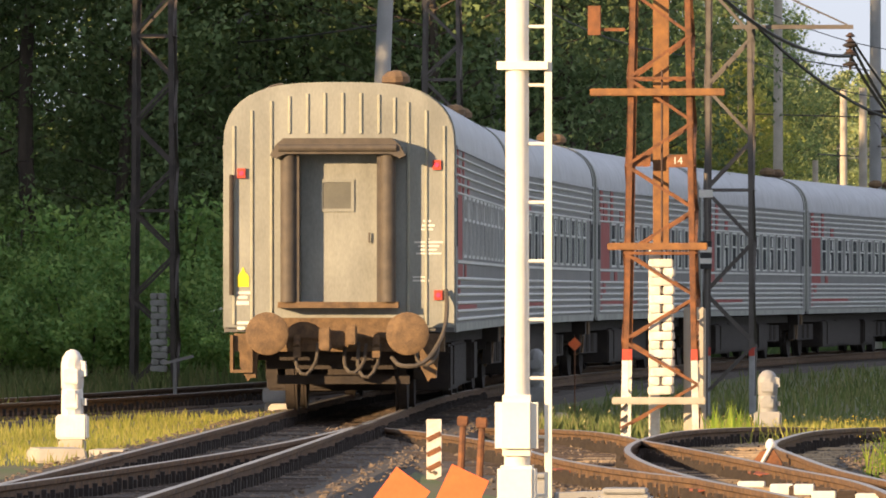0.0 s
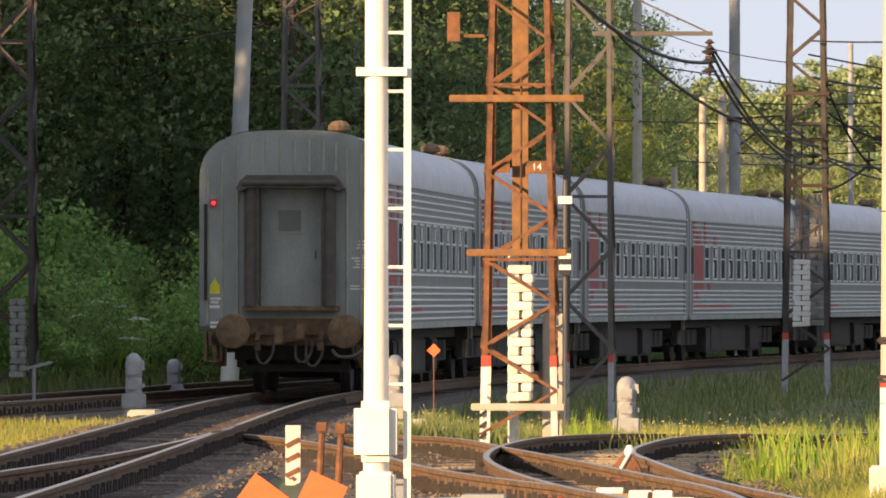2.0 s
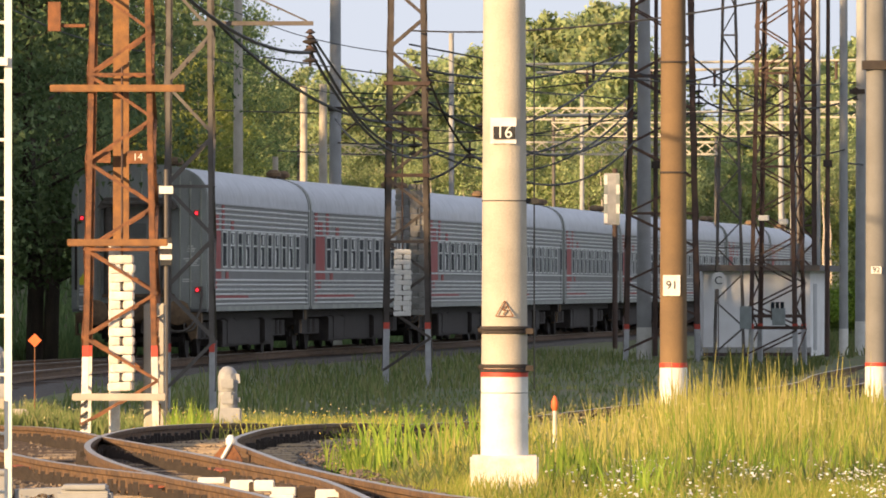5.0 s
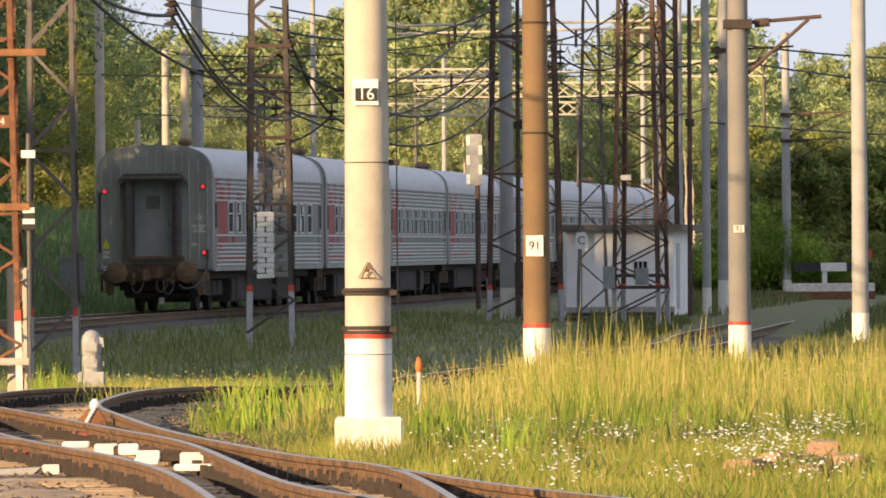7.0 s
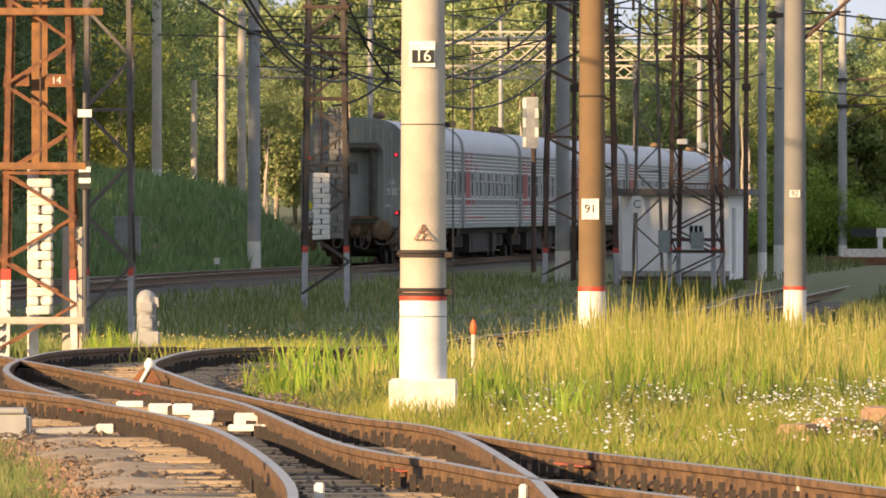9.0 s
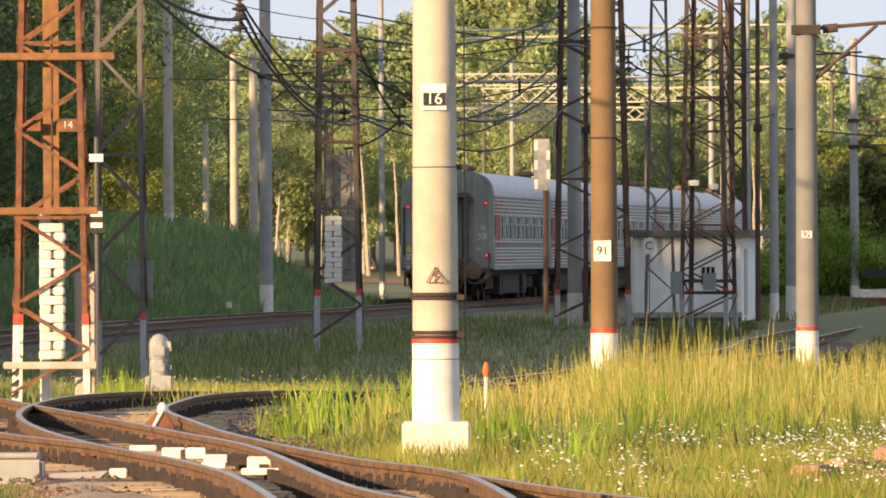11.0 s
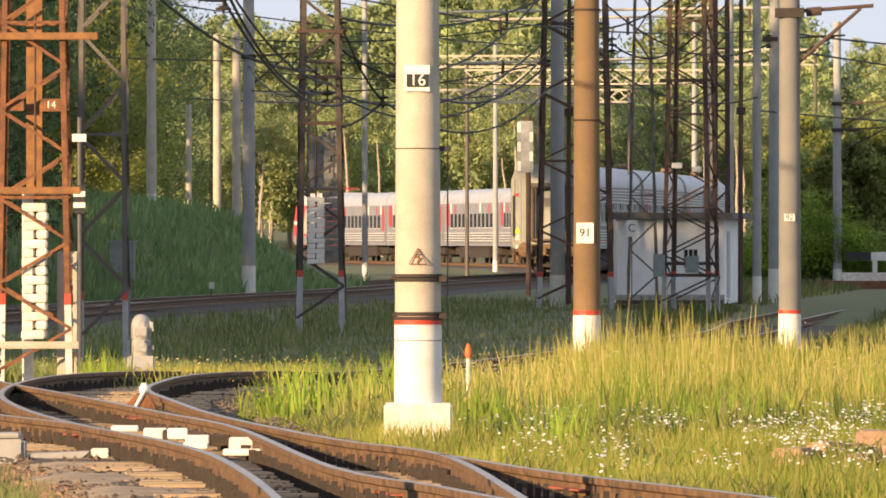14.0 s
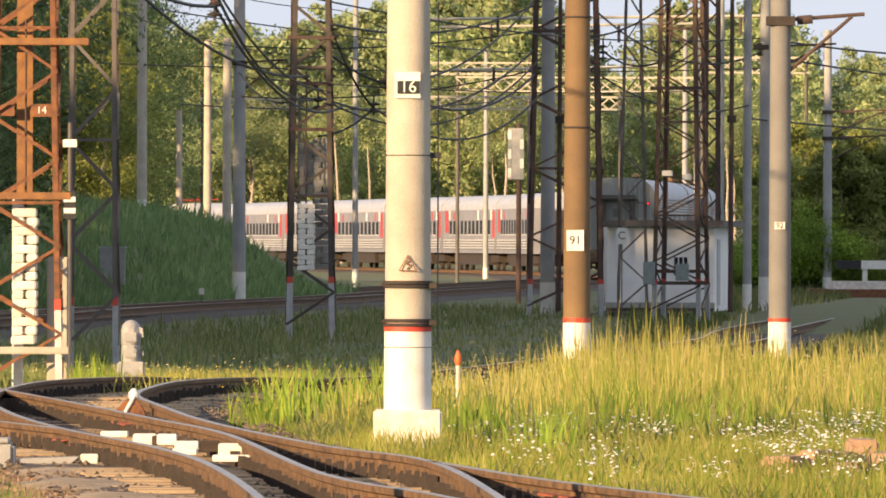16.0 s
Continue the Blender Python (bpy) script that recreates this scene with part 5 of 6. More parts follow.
plate(p16, -0.01, -0.215, 3.24, 0.235, 0.235, M_WHITE, "", 0, None, "white_plate", "white painted square")
plate(p16, 0.0, -0.232, 3.22, 0.20, 0.115, M_BLACK, "16", 0.15, M_WHITE, label="black number plate with white figures")
for i, (a, b) in enumerate((((-0.08, 1.56), (0.08, 1.56)), ((0.08, 1.56), (0.0, 1.70)), ((0.0, 1.70), (-0.08, 1.56)), ((0.02, 1.67), (-0.02, 1.62)), ((-0.02, 1.62), (0.02, 1.615)), ((0.02, 1.615), (-0.012, 1.57)))):
    part("warning_mark", Geo().bar((a[0], -0.222, a[1]), (b[0], -0.222, b[1]), 0.009, 0.006), M_RUST, p16, "brown high-voltage triangle line")
for z in (1.05, 1.09, 1.40, 1.435):
    strap(p16, 0.213, z, 0.035)
for z in (1.085, 1.42):
    part("wire_knot", Geo().box(-0.24, -0.19, -0.1, 0.0, z, z + 0.03), M_UNDER, p16)
    part("wire_knot", Geo().box(0.18, 0.26, -0.12, -0.03, z - 0.02, z + 0.03), M_UNDER, p16)
for z in (2.60, 0.86, 5.0):
    strap(p16, 0.212 - z * 0.0052, z, 0.012)
part("foot_block", Geo().box(-0.31, 0.31, -0.30, 0.30, -0.15, 0.30), M_WEIGHT, p16, "whitewashed square concrete foot", bevel=0.02)
part("earth_rod", Geo().rod((0.27, 0.02, 0.9), (0.27, 0.02, 4.0), 0.007, n=6), M_GREYSTEEL, p16, "thin earthing rod")
part("rod_clamp", Geo().box(0.19, 0.30, -0.03, 0.03, 2.58, 2.63), M_BLACK, p16)
plate(p91, -0.03, -0.205, 1.98, 0.25, 0.30, M_WHITE, "91", 0.17, M_BLACK, label="torn white number plate")
plate(p92, -0.01, -0.18, 2.22, 0.16, 0.11, M_WHITE, "92", 0.12, M_BLACK, label="white number plate")
for z in (3.6, 5.2):
    strap(p91, 0.19, z, 0.03)

# ---- tensioning weights and beams on the masts ----
def weights(parent, x, y, z0, rows, w, h, material, name="weight", turn=0):
    blocks = [Geo().prism([(-w / 2, -0.11), (w / 2, -0.11), (w / 2 + 0.012, 0), (w / 2, 0.11), (0.014, 0.11), (0.014, 0.0), (-0.014, 0.0), (-0.014, 0.11), (-w / 2, 0.11), (-w / 2 - 0.012, 0)], 0.004, h - 0.004).mesh("weight", material, bevel=0.014)]
    for i in range(rows):
        part(name, blocks[0], material, parent, m=pose(x + random.uniform(-0.012, 0.012), y, z0 + i * h, random.uniform(-1, 1), random.uniform(-2.5, 2.5), (180 if i % 2 else 0) + random.uniform(-8, 8)))


weights(tower14, 0.02, -0.30, 0.52, 15, 0.30, 0.114, M_WEIGHT)
part("hanger_rod", Geo().rod((0.02, -0.30, 0.7), (0.02, -0.30, 4.6), 0.015, n=6), M_DARKRUST, tower14)
part("guide_channel", Geo().box(-0.10, 0.10, -0.16, -0.06, 2.38, 7.5), M_ORANGE, tower14, "orange-brown weight guide channel")
part("guide_channel", Geo().box(-0.16, -0.02, -0.02, 0.06, -0.1, 2.4), M_WEIGHT, tower14, "whitewashed guide post")
for z, x0, x1 in ((2.34, -0.66, 0.60), (4.28, -0.88, 0.82), (0.40, -0.60, 0.58)):
    part("cross_beam", Geo().box(x0, x1, -0.50, -0.40, z, z + 0.09), M_ORANGE if z > 1 else M_CONCRETE, tower14, "bolted cross beam", bevel=0.01)
part("concrete_stub", Geo().box(0.28, 0.55, -0.05, 0.25, -0.1, 1.62), M_CONCRETE, tower14, "grey concrete anchor stub", bevel=0.02)
part("insulator_box", Geo().box(-0.92, -0.76, -0.2, -0.05, 5.05, 5.42).box(-0.80, -0.45, -0.15, -0.10, 5.10, 5.14), M_RUST, tower14, "rusty hanging box")
plate(tower14, 0.22, -0.36, 3.46, 0.26, 0.16, M_RUST, "14", 0.13, M_WHITE, label="rusty plate with white figures")
plate(tower14, -0.22, -0.36, 3.46, 0.20, 0.14, M_RUST, "", 0, None, "rust_plate")
for z in (0.20, 0.34, 0.48):
    part("stripe", Geo().bar((-0.49, -0.53, z - 0.15), (-0.40, -0.53, z - 0.08), 0.04, 0.012), M_BLACK, tower14, "black warning stripe on the foot")
weights(tower_2, -0.10, -0.45, 1.28, 13, 0.36, 0.112, M_WHITE)
weights(tower_2, 0.22, 0.1, 1.30, 22, 0.36, 0.13, M_WEIGHT_G)
weights(tower_2, -0.10, 0.1, 2.9, 9, 0.30, 0.13, M_WEIGHT_G)
part("hanger_rod", Geo().rod((-0.1, -0.45, 1.2), (-0.1, -0.45, 5.6), 0.02, n=6), M_DARKRUST, tower_2)
for z in (4.3, 5.3, 6.3):
    part("cross_beam", Geo().box(-0.5, 0.5, -0.5, -0.44, z, z + 0.08), M_DARKRUST, tower_2)
weights(left_mast, 0.12, -0.4, 0.35, 12, 0.28, 0.12, M_WEIGHT_G)


# ---- more poles ----
def plain_pole(x, y, h, r0, r1, label, white=0.9, material=None, z=None):
    zz = ground_height(x, y) if z is None else z
    return concrete_pole(x, y, zz, h, r0, r1, material or M_CONCRETE, label, white, 0.0)


M_FADED = mat("faded_red_mark", (0.40, 0.10, 0.05), 0.9, alt=(0.20, 0.07, 0.04), scale=20, bump=0.2)
M_ROCK = mat("tan_rubble", (0.42, 0.27, 0.17), 0.95, alt=(0.30, 0.19, 0.12), scale=6, bump=0.6)
M_CONC_GREY = mat("grey_concrete", (0.36, 0.36, 0.35), 0.9, alt=(0.27, 0.27, 0.26), scale=2.0, bump=0.3, fine=50)
for x, y, h, r0, r1, w in ((-18.5, 243, 13, 0.21, 0.15, 1.0), (-21.8, 322, 13, 0.22, 0.16, 0.8), (-9.4, 297, 12, 0.17, 0.13, 0.6), (-9.5, 345, 6.3, 0.13, 0.11, 0), (-8.3, 340, 8.9, 0.16, 0.13, 0), (-7.3, 328, 8.1, 0.17, 0.14, 0.7),
                           (-5.6, 268, 13, 0.20, 0.15, 1.0), (-2.9, 360, 12, 0.12, 0.10, 0.8), (3.35, 253, 13, 0.21, 0.16, 0.9), (9.25, 262, 13, 0.13, 0.11, 0.8), (9.88, 265, 13, 0.19, 0.14, 1.0), (15.2, 344, 10, 0.18, 0.14, 0.6), (10.3, 197, 13, 0.185, 0.14, 0.8),
                           (8.7, 268, 13, 0.08, 0.07, 0), (3.0, 470, 12, 0.14, 0.1, 0.6), (13.35, 470, 13, 0.16, 0.12, 0), (11.9, 400, 11, 0.16, 0.12, 0), (-12.9, 205, 13, 0.13, 0.11, 0.7)):
    plain_pole(x, y, h, r0, r1, "grey concrete line pole with pale foot", w, M_CONC_GREY if x > -5 or y < 280 else M_CONCRETE)
concrete_pole(-14.3, 186.0, -0.3, 13.0, 0.19, 0.14, M_CONC_GREY, "leaning grey concrete pole before the woods", 0.8, 0.0, tilt=2.3)
tower_6 = lattice_mast("lattice_mast", "slim grey lattice mast in front of the hut", 5.55, 245.0, -0.30, 0.84, 0.22, 13.0, 0.06, 0.035, M_GREYSTEEL, 0.72, None)
tower_7 = lattice_mast("lattice_mast", "narrow heavy dark lattice mast behind the hut", 8.22, 262.0, -0.30, 0.46, 0.42, 14.0, 0.115, 0.05, M_DARKRUST, 0.45, None)
tower_8 = lattice_mast("lattice_mast", "slender dark lattice mast among the trees", -20.4, 214.0, -0.2, 0.65, 0.55, 14.0, 0.08, 0.045, M_DARKRUST, 0.8, None)
tower_9 = lattice_mast("lattice_mast", "grey lattice mast beyond the train", -13.5, 196.0, -0.3, 0.98, 0.66, 14.0, 0.08, 0.045, M_GREYSTEEL, 0.8, None)
for x, y in ((3.62, 250.4), (8.3, 248)):
    t = thing("steel_post", "dark leaning steel post by the hut", "post", pose(x, y, -0.3, 0, 0.2, 0))
    part("shaft", Geo().rod((0, 0, 0), (0, 0, 12), 0.075, 0.05, n=10), M_DARKRUST, t, smooth=True)
    part("clamp", Geo().box(-0.12, 0.12, -0.12, 0.12, 5.2, 5.4), M_UNDER, t)

# hut fittings
M_SIGNAL_DULL = mat("dull_grey_green_paint", (0.27, 0.30, 0.29), 0.7, alt=(0.20, 0.22, 0.21), scale=5, bump=0.1)
g = part("window", Geo().box(1.85, 2.25, -0.012, 0.05, 1.0, 1.5), M_GLASSY, hut, "small dark barred window")
for x in (1.85, 1.98, 2.11, 2.24):
    part("window_bar", Geo().box(x - 0.015, x + 0.015, -0.03, -0.012, 1.0, 1.5), M_WHITE, g)
for x0, x1, z0, z1, m, lab in ((-0.85, -0.55, 0.75, 1.35, M_SIGNAL_DULL, "grey-green switch box"), (0.02, 0.36, 0.85, 1.30, M_SIGNAL_DULL, "grey switch box"), (-0.35, -0.08, 3.62, 3.76, M_WHITE, "white plate"), (0.20, 0.44, 3.52, 3.66, M_WHITE, "white plate")):
    part("box", Geo().box(x0, x1, -0.86, -0.72, z0, z1), m, tower_4, lab, bevel=0.01)
for z, x0, x1 in ((0.74, -0.5, 0.85), (1.05, -0.6, 0.85), (5.9, -0.7, 0.7)):
    part("cross_beam", Geo().box(x0, x1, -0.72, -0.64, z, z + 0.09), M_DARKRUST, tower_4, "bolted cross beam")
part("base_line", Geo().box(-0.01, 2.95, -0.036, -0.031, 0.0, 0.10), M_DARKRUST, hut, "dark red painted base line")
part("plinth", Geo().box(-0.03, 2.98, -0.03, 0.0, 0.0, 0.25), M_WEIGHT_G, hut, "stained plinth")
part("door", Geo().add([(3.10, 1.3, 0.15), (3.22, 2.5, 0.15), (3.22, 2.5, 2.0), (3.10, 1.3, 2.0), (3.05, 1.3, 0.15), (3.17, 2.5, 0.15), (3.17, 2.5, 2.0), (3.05, 1.3, 2.0)],
     [(0, 1, 2, 3), (7, 6, 5, 4), (0, 4, 5, 1), (1, 5, 6, 2), (2, 6, 7, 3), (3, 7, 4, 0)]), M_GALV, hut, "pale blue-grey steel door")


# ---- dwarf signals ----
def dwarf_signal(x, y, z, h, material, label, turn=0):
    t = thing("dwarf_signal", label, "signal", pose(x, y, z, 0, 0, turn), group="dwarf signals")
    part("foot", Geo().box(-0.15, 0.15, -0.13, 0.13, -0.1, h * 0.12), M_CONCRETE, t, bevel=0.02)
    part("base", Geo().box(-0.18, 0.18, -0.15, 0.15, h * 0.12, h * 0.36), material, t, bevel=0.02)
    part("head", Geo().lathe([(0.125, h * 0.35), (0.13, h * 0.37), (0.125, h * 0.60), (0.118, h * 0.61), (0.13, h * 0.63), (0.132, h * 0.84), (0.115, h * 0.92), (0.07, h * 0.98), (0.02, h)], 10), material, t, "rounded lamp housing", smooth=True)
    for zz in (0.42, 0.66):
        part("lamp_door", Geo().box(-0.085, 0.085, -0.15, -0.11, h * zz, h * (zz + 0.15)), material, t, "small hinged lamp door", bevel=0.012)
    part("visor", Geo().prism([(0.06, h * 0.90), (0.155, h * 0.88), (0.165, h * 0.74), (0.10, h * 0.72)], -0.07, 0.07, axis=1), material, t, "short lamp visor")
    part("hinge", Geo().box(0.12, 0.165, -0.06, 0.06, h * 0.45, h * 0.52), material, t)
    part("latch", Geo().box(-0.05, 0.05, -0.16, -0.12, h * 0.5, h * 0.6), material, t)
    return t


M_SIGNAL = mat("pale_grey_signal_paint", (0.34, 0.34, 0.335), 0.6, alt=(0.26, 0.26, 0.255), scale=6, bump=0.1)
dwarf_signal(-3.92, 119.5, -0.3, 0.86, M_SIGNAL, "grey dwarf shunting signal seen from behind")
dwarf_signal(-11.45, 104.0, -0.25, 1.18, M_WHITE, "sunlit white dwarf signal on a concrete foot")
dwarf_signal(-12.25, 140.0, -0.25, 0.98, M_SIGNAL, "white dwarf signal beside the side line")
dwarf_signal(-13.7, 165.0, -0.25, 0.72, M_SIGNAL, "small pale dwarf signal in the shade")
dwarf_signal(-8.3, 142.0, -0.25, 0.95, M_SIGNAL, "pale grey dwarf signal behind the mast")


# ---- signs and stakes ----
def stake_sign(x, y, z, h, plate_geo, material, label, category="sign", post=None, r=0.015):
    t = thing("sign", label, category, pose(x, y, z), group="")
    part("stake", Geo().rod((0, 0, -0.2), (0, 0, h), r, n=8), post or M_GREYSTEEL, t)
    part("board", plate_geo, material, t)
    return t


M_ORANGE_SIGN = mat("orange_red_sign_paint", (0.80, 0.16, 0.04), 0.6, alt=(0.66, 0.12, 0.03), scale=6, bump=0.05)


def diamond(r, z, tilt=0.0):
    return Geo().prism([(r * math.cos(a + tilt), z + r * math.sin(a + tilt)) for a in (0, math.pi / 2, math.pi, 3 * math.pi / 2)], -0.03, -0.018, axis=1)


stake_sign(-7.42, 137.0, -0.25, 0.98, diamond(0.105, 1.05), M_ORANGE_SIGN, "small orange-red diamond sign on a thin stake", post=M_RUST, r=0.01)
stake_sign(-4.92, 67.0, -0.22, 0.25, diamond(0.22, 0.30, 0.15), M_ORANGE_SIGN, "orange-red diamond warning board near the rails")
stake_sign(-4.40, 66.0, -0.22, 0.25, diamond(0.21, 0.36, 0.35), M_ORANGE_SIGN, "tilted orange-red diamond warning board")
s70 = stake_sign(-18.75, 210.0, -0.2, 1.1, Geo().box(-0.16, 0.16, -0.03, -0.01, 1.02, 1.28), M_WHITE, "white marker board with black figures on a striped post", post=M_WHITE, r=0.05)
part("lettering", text_mesh("70", 0.22, M_BLACK), None, s70, m=pose(0, -0.036, 1.15))
part("stripe", Geo().lathe([(0.056, 0.75), (0.056, 0.95)], 12), M_BLACK, s70)
sc = stake_sign(5.15, 240.0, -0.3, 2.0, Geo().prism([(-0.16, 1.98), (-0.10, 1.86), (0.10, 1.86), (0.16, 1.98), (0.16, 2.22), (0.10, 2.30), (-0.10, 2.30), (-0.16, 2.22)], -0.03, -0.01, axis=1), M_WHITE, "white whistle board with a black letter")
part("lettering", text_mesh("C", 0.30, M_BLACK), None, sc, m=pose(0, -0.036, 2.08))
red = thing("marker_post", "small post with a red cap in the grass", "post", pose(0.32, 95.0, -0.3))
part("shaft", Geo().rod((0, 0, 0), (0, 0, 0.62), 0.022, n=8), M_WEIGHT, red)
part("cap", Geo().lathe([(0.02, 0.60), (0.036, 0.64), (0.036, 0.70), (0.012, 0.76)], 10), M_ORANGE_SIGN, red, "red painted cap", smooth=True)
post = thing("striped_post", "pale post with brown diagonal stripes by the rails", "post", pose(-6.35, 91.0, -0.25))
part("board", Geo().box(-0.075, 0.075, -0.03, 0.03, -0.1, 0.56), M_WEIGHT, post)
for z in (0.05, 0.20, 0.35):
    part("stripe", Geo().bar((-0.07, -0.033, z), (0.07, -0.033, z + 0.07), 0.05, 0.008), M_RUST, post)
for x, y, h in ((-6.05, 90.5, 0.60), (-5.70, 88.0, 0.62)):
    s = thing("rusty_stake", "rusty brown steel stake by the rails", "stake", pose(x, y, -0.25, 0, 3, 0))
    part("shaft", Geo().rod((0, 0, -0.1), (0, 0, h), 0.04, 0.03, n=8), M_RUST, s)
    part("cap", Geo().box(-0.06, 0.05, -0.05, 0.05, h - 0.10, h), M_RUST, s, bevel=0.01)
st = thing("wooden_stake", "weathered wooden stake with a bent top", "stake", pose(-14.4, 146.0, -0.25))
part("shaft", Geo().rod((0, 0, -0.1), (0, 0, 0.72), 0.03, n=8), M_WEIGHT_G, st)
part("arm", Geo().bar((-0.18, 0, 0.68), (0.30, 0, 0.80), 0.05, 0.05), M_WEIGHT_G, st)

# signal head with chequered edge
sig = thing("colour_light_signal", "grey signal seen from behind with chequered white edge", "signal", pose(2.72, 281.0, -0.3))
part("mast", Geo().rod((0.1, 0.1, 0), (0.1, 0.1, 5.6), 0.08, n=10), M_DARKRUST, sig)
part("head", Geo().box(-0.24, 0.24, -0.05, 0.15, 3.85, 5.45), M_SIGNAL, sig, "tall grey signal back board", bevel=0.02)
for i in range(5):
    for sx in (-1, 1):
        if (i + (sx > 0)) % 2 == 0:
            part("edge_square", Geo().box(sx * 0.19 - 0.055, sx * 0.19 + 0.055, -0.062, -0.051, 3.9 + i * 0.3, 4.2 + i * 0.3), M_WHITE, sig)
        else:
            part("edge_square", Geo().box(sx * 0.19 - 0.055, sx * 0.19 + 0.055, -0.062, -0.051, 3.9 + i * 0.3, 4.2 + i * 0.3), M_SIGNAL_DULL, sig)
stripe = thing("shunting_signal", "small black signal with white bars on a thin mast", "signal", pose(-5.15, 130.0, -0.3))
part("mast", Geo().rod((0, 0, 0), (0, 0, 3.6), 0.03, n=8), M_GREYSTEEL, stripe)
part("head", Geo().box(-0.08, 0.08, -0.08, 0.08, 2.22, 2.62), M_BLACK, stripe)
for z in (2.30, 2.46):
    part("bar", Geo().box(-0.085, 0.085, -0.09, -0.08, z, z + 0.075), M_WHITE, stripe)
part("plate", Geo().box(-0.1, 0.1, -0.06, -0.04, 3.25, 3.36), M_WHITE, stripe)
cab = thing("relay_cabinet", "pale grey steel relay cabinet at the foot of the bank", "cabinet", pose(-9.0, 258.0, ground_height(-9.0, 258.0)))
part("body", Geo().box(-0.36, 0.36, -0.2, 0.2, 0, 1.05), M_SIGNAL, cab, bevel=0.02)
part("door", Geo().box(0.05, 0.34, -0.22, -0.2, 0.08, 0.98), M_SIGNAL, cab)
part("lid", Geo().box(-0.40, 0.40, -0.24, 0.24, 1.05, 1.10), M_GALV, cab)
km = stake_sign(-5.95, 238.0, -0.25, 0.5, Geo().box(-0.07, 0.07, -0.03, -0.015, 0.45, 0.62), M_WHITE, "small white marker plate at the track")

# ---- switch gear between the rails ----
def machine(x, y, z, turn, label):
    t = thing("point_machine", label, "switch machine", pose(x, y, z, 0, 0, turn))
    part("housing", Geo().box(-0.34, 0.10, -0.20, 0.20, 0, 0.24), M_SIGNAL, t, bevel=0.03)
    part("lid", Geo().box(-0.30, 0.06, -0.22, 0.22, 0.24, 0.28), M_SIGNAL, t, bevel=0.01)
    part("cable_trough", Geo().prism([(0.12, 0.02), (0.50, 0.02), (0.62, 0.13), (0.12, 0.11)], -0.12, 0.1, axis=1), M_SIGNAL, t, "sloping trough cover")
    part("end_block", Geo().box(0.63, 0.78, -0.1, 0.1, -0.02, 0.15), M_WEIGHT, t, "pale worn end block", bevel=0.01)
    part("rod", Geo().rod((0.0, -0.05, 0.03), (1.3, -0.05, 0.02), 0.025, n=8), M_RUST, t, "throw rod")
    return t


machine(-3.45, 73.5, -0.28, 0, "grey electric point machine beside the rail")
machine(-4.55, 78.5, -0.26, 5, "dusty grey point machine by the mast")
mk = thing("painted_ties", "white and dark painted blocks across the switch", "track marker", pose(-2.05, 73.0, -0.14))
for x, y, z, w, h, m in ((-0.70, 6.5, 0.02, 0.24, 0.02, M_WHITE), (-0.37, 4.5, 0.0, 0.20, 0.06, M_WHITE), (-0.22, 4.2, 0.0, 0.16, 0.05, M_SLEEPER), (-0.15, 3.5, 0.02, 0.17, 0.06, M_WHITE), (0.02, 3.4, 0.0, 0.15, 0.05, M_SLEEPER),
                         (0.05, 2.2, 0.0, 0.20, 0.05, M_WHITE), (0.25, 1.9, 0.0, 0.16, 0.06, M_SLEEPER), (0.07, 0.9, 0.0, 0.20, 0.02, M_WHITE), (0.47, 0.0, 0.0, 0.21, 0.08, M_WHITE), (0.70, 0.1, 0.0, 0.20, 0.05, M_SLEEPER), (0.50, -1.4, 0.0, 0.30, 0.02, M_WHITE)):
    part("block", Geo().box(x - w / 2, x + w / 2, y - 0.12, y + 0.12, z, z + h + 0.03), m, mk, bevel=0.008)
lamp = thing("switch_lantern", "rusty brown switch stand with a white knob", "switch stand", pose(-2.95, 89.0, -0.18))
part("foot", Geo().prism([(-0.20, 0.0), (0.20, 0.0), (0.16, 0.12), (0.08, 0.24), (-0.04, 0.20)], -0.1, 0.1, axis=1), M_RUST, lamp)
part("knob", Geo().lathe([(0.02, 0.20), (0.05, 0.24), (0.05, 0.29), (0.02, 0.33)], 10, 0.06, -0.02), M_WHITE, lamp, smooth=True)
part("lever", Geo().rod((-0.02, -0.11, 0.10), (0.07, -0.11, 0.26), 0.02, n=6), M_WHITE, lamp)
for x, y, w, h in ((0.47, 53.0, 0.05, 0.10), (2.15, 54.3, 0.05, 0.09), (-0.72, 52.6, 0.06, 0.12), (0.95, 53.6, 0.08, 0.03)):
    t = thing("limit_mark", "small white painted limit mark at the rail", "track marker", pose(x, y, -0.1))
    part("block", Geo().box(-w / 2, w / 2, -0.04, 0.04, 0, h), M_WHITE, t, bevel=0.01)
    part("foot", Geo().box(-w / 3, w / 3, -0.03, 0.03, -0.12, 0), M_WEIGHT, t)
def paint_mark(line, y, length):
    """A streak of red paint on the left face of a rail."""
    ys, xs = zip(*sorted((q[1], q[0]) for q in line))
    x0, x1 = float(np.interp(y - length / 2, ys, xs)), float(np.interp(y + length / 2, ys, xs))
    g = Geo().bar((x0 - 0.045, y - length / 2, -0.09), (x1 - 0.045, y + length / 2, -0.09), 0.012, 0.085)
    solo("paint_mark", g, M_FADED, "faded red paint mark on the rail web", "paint mark")


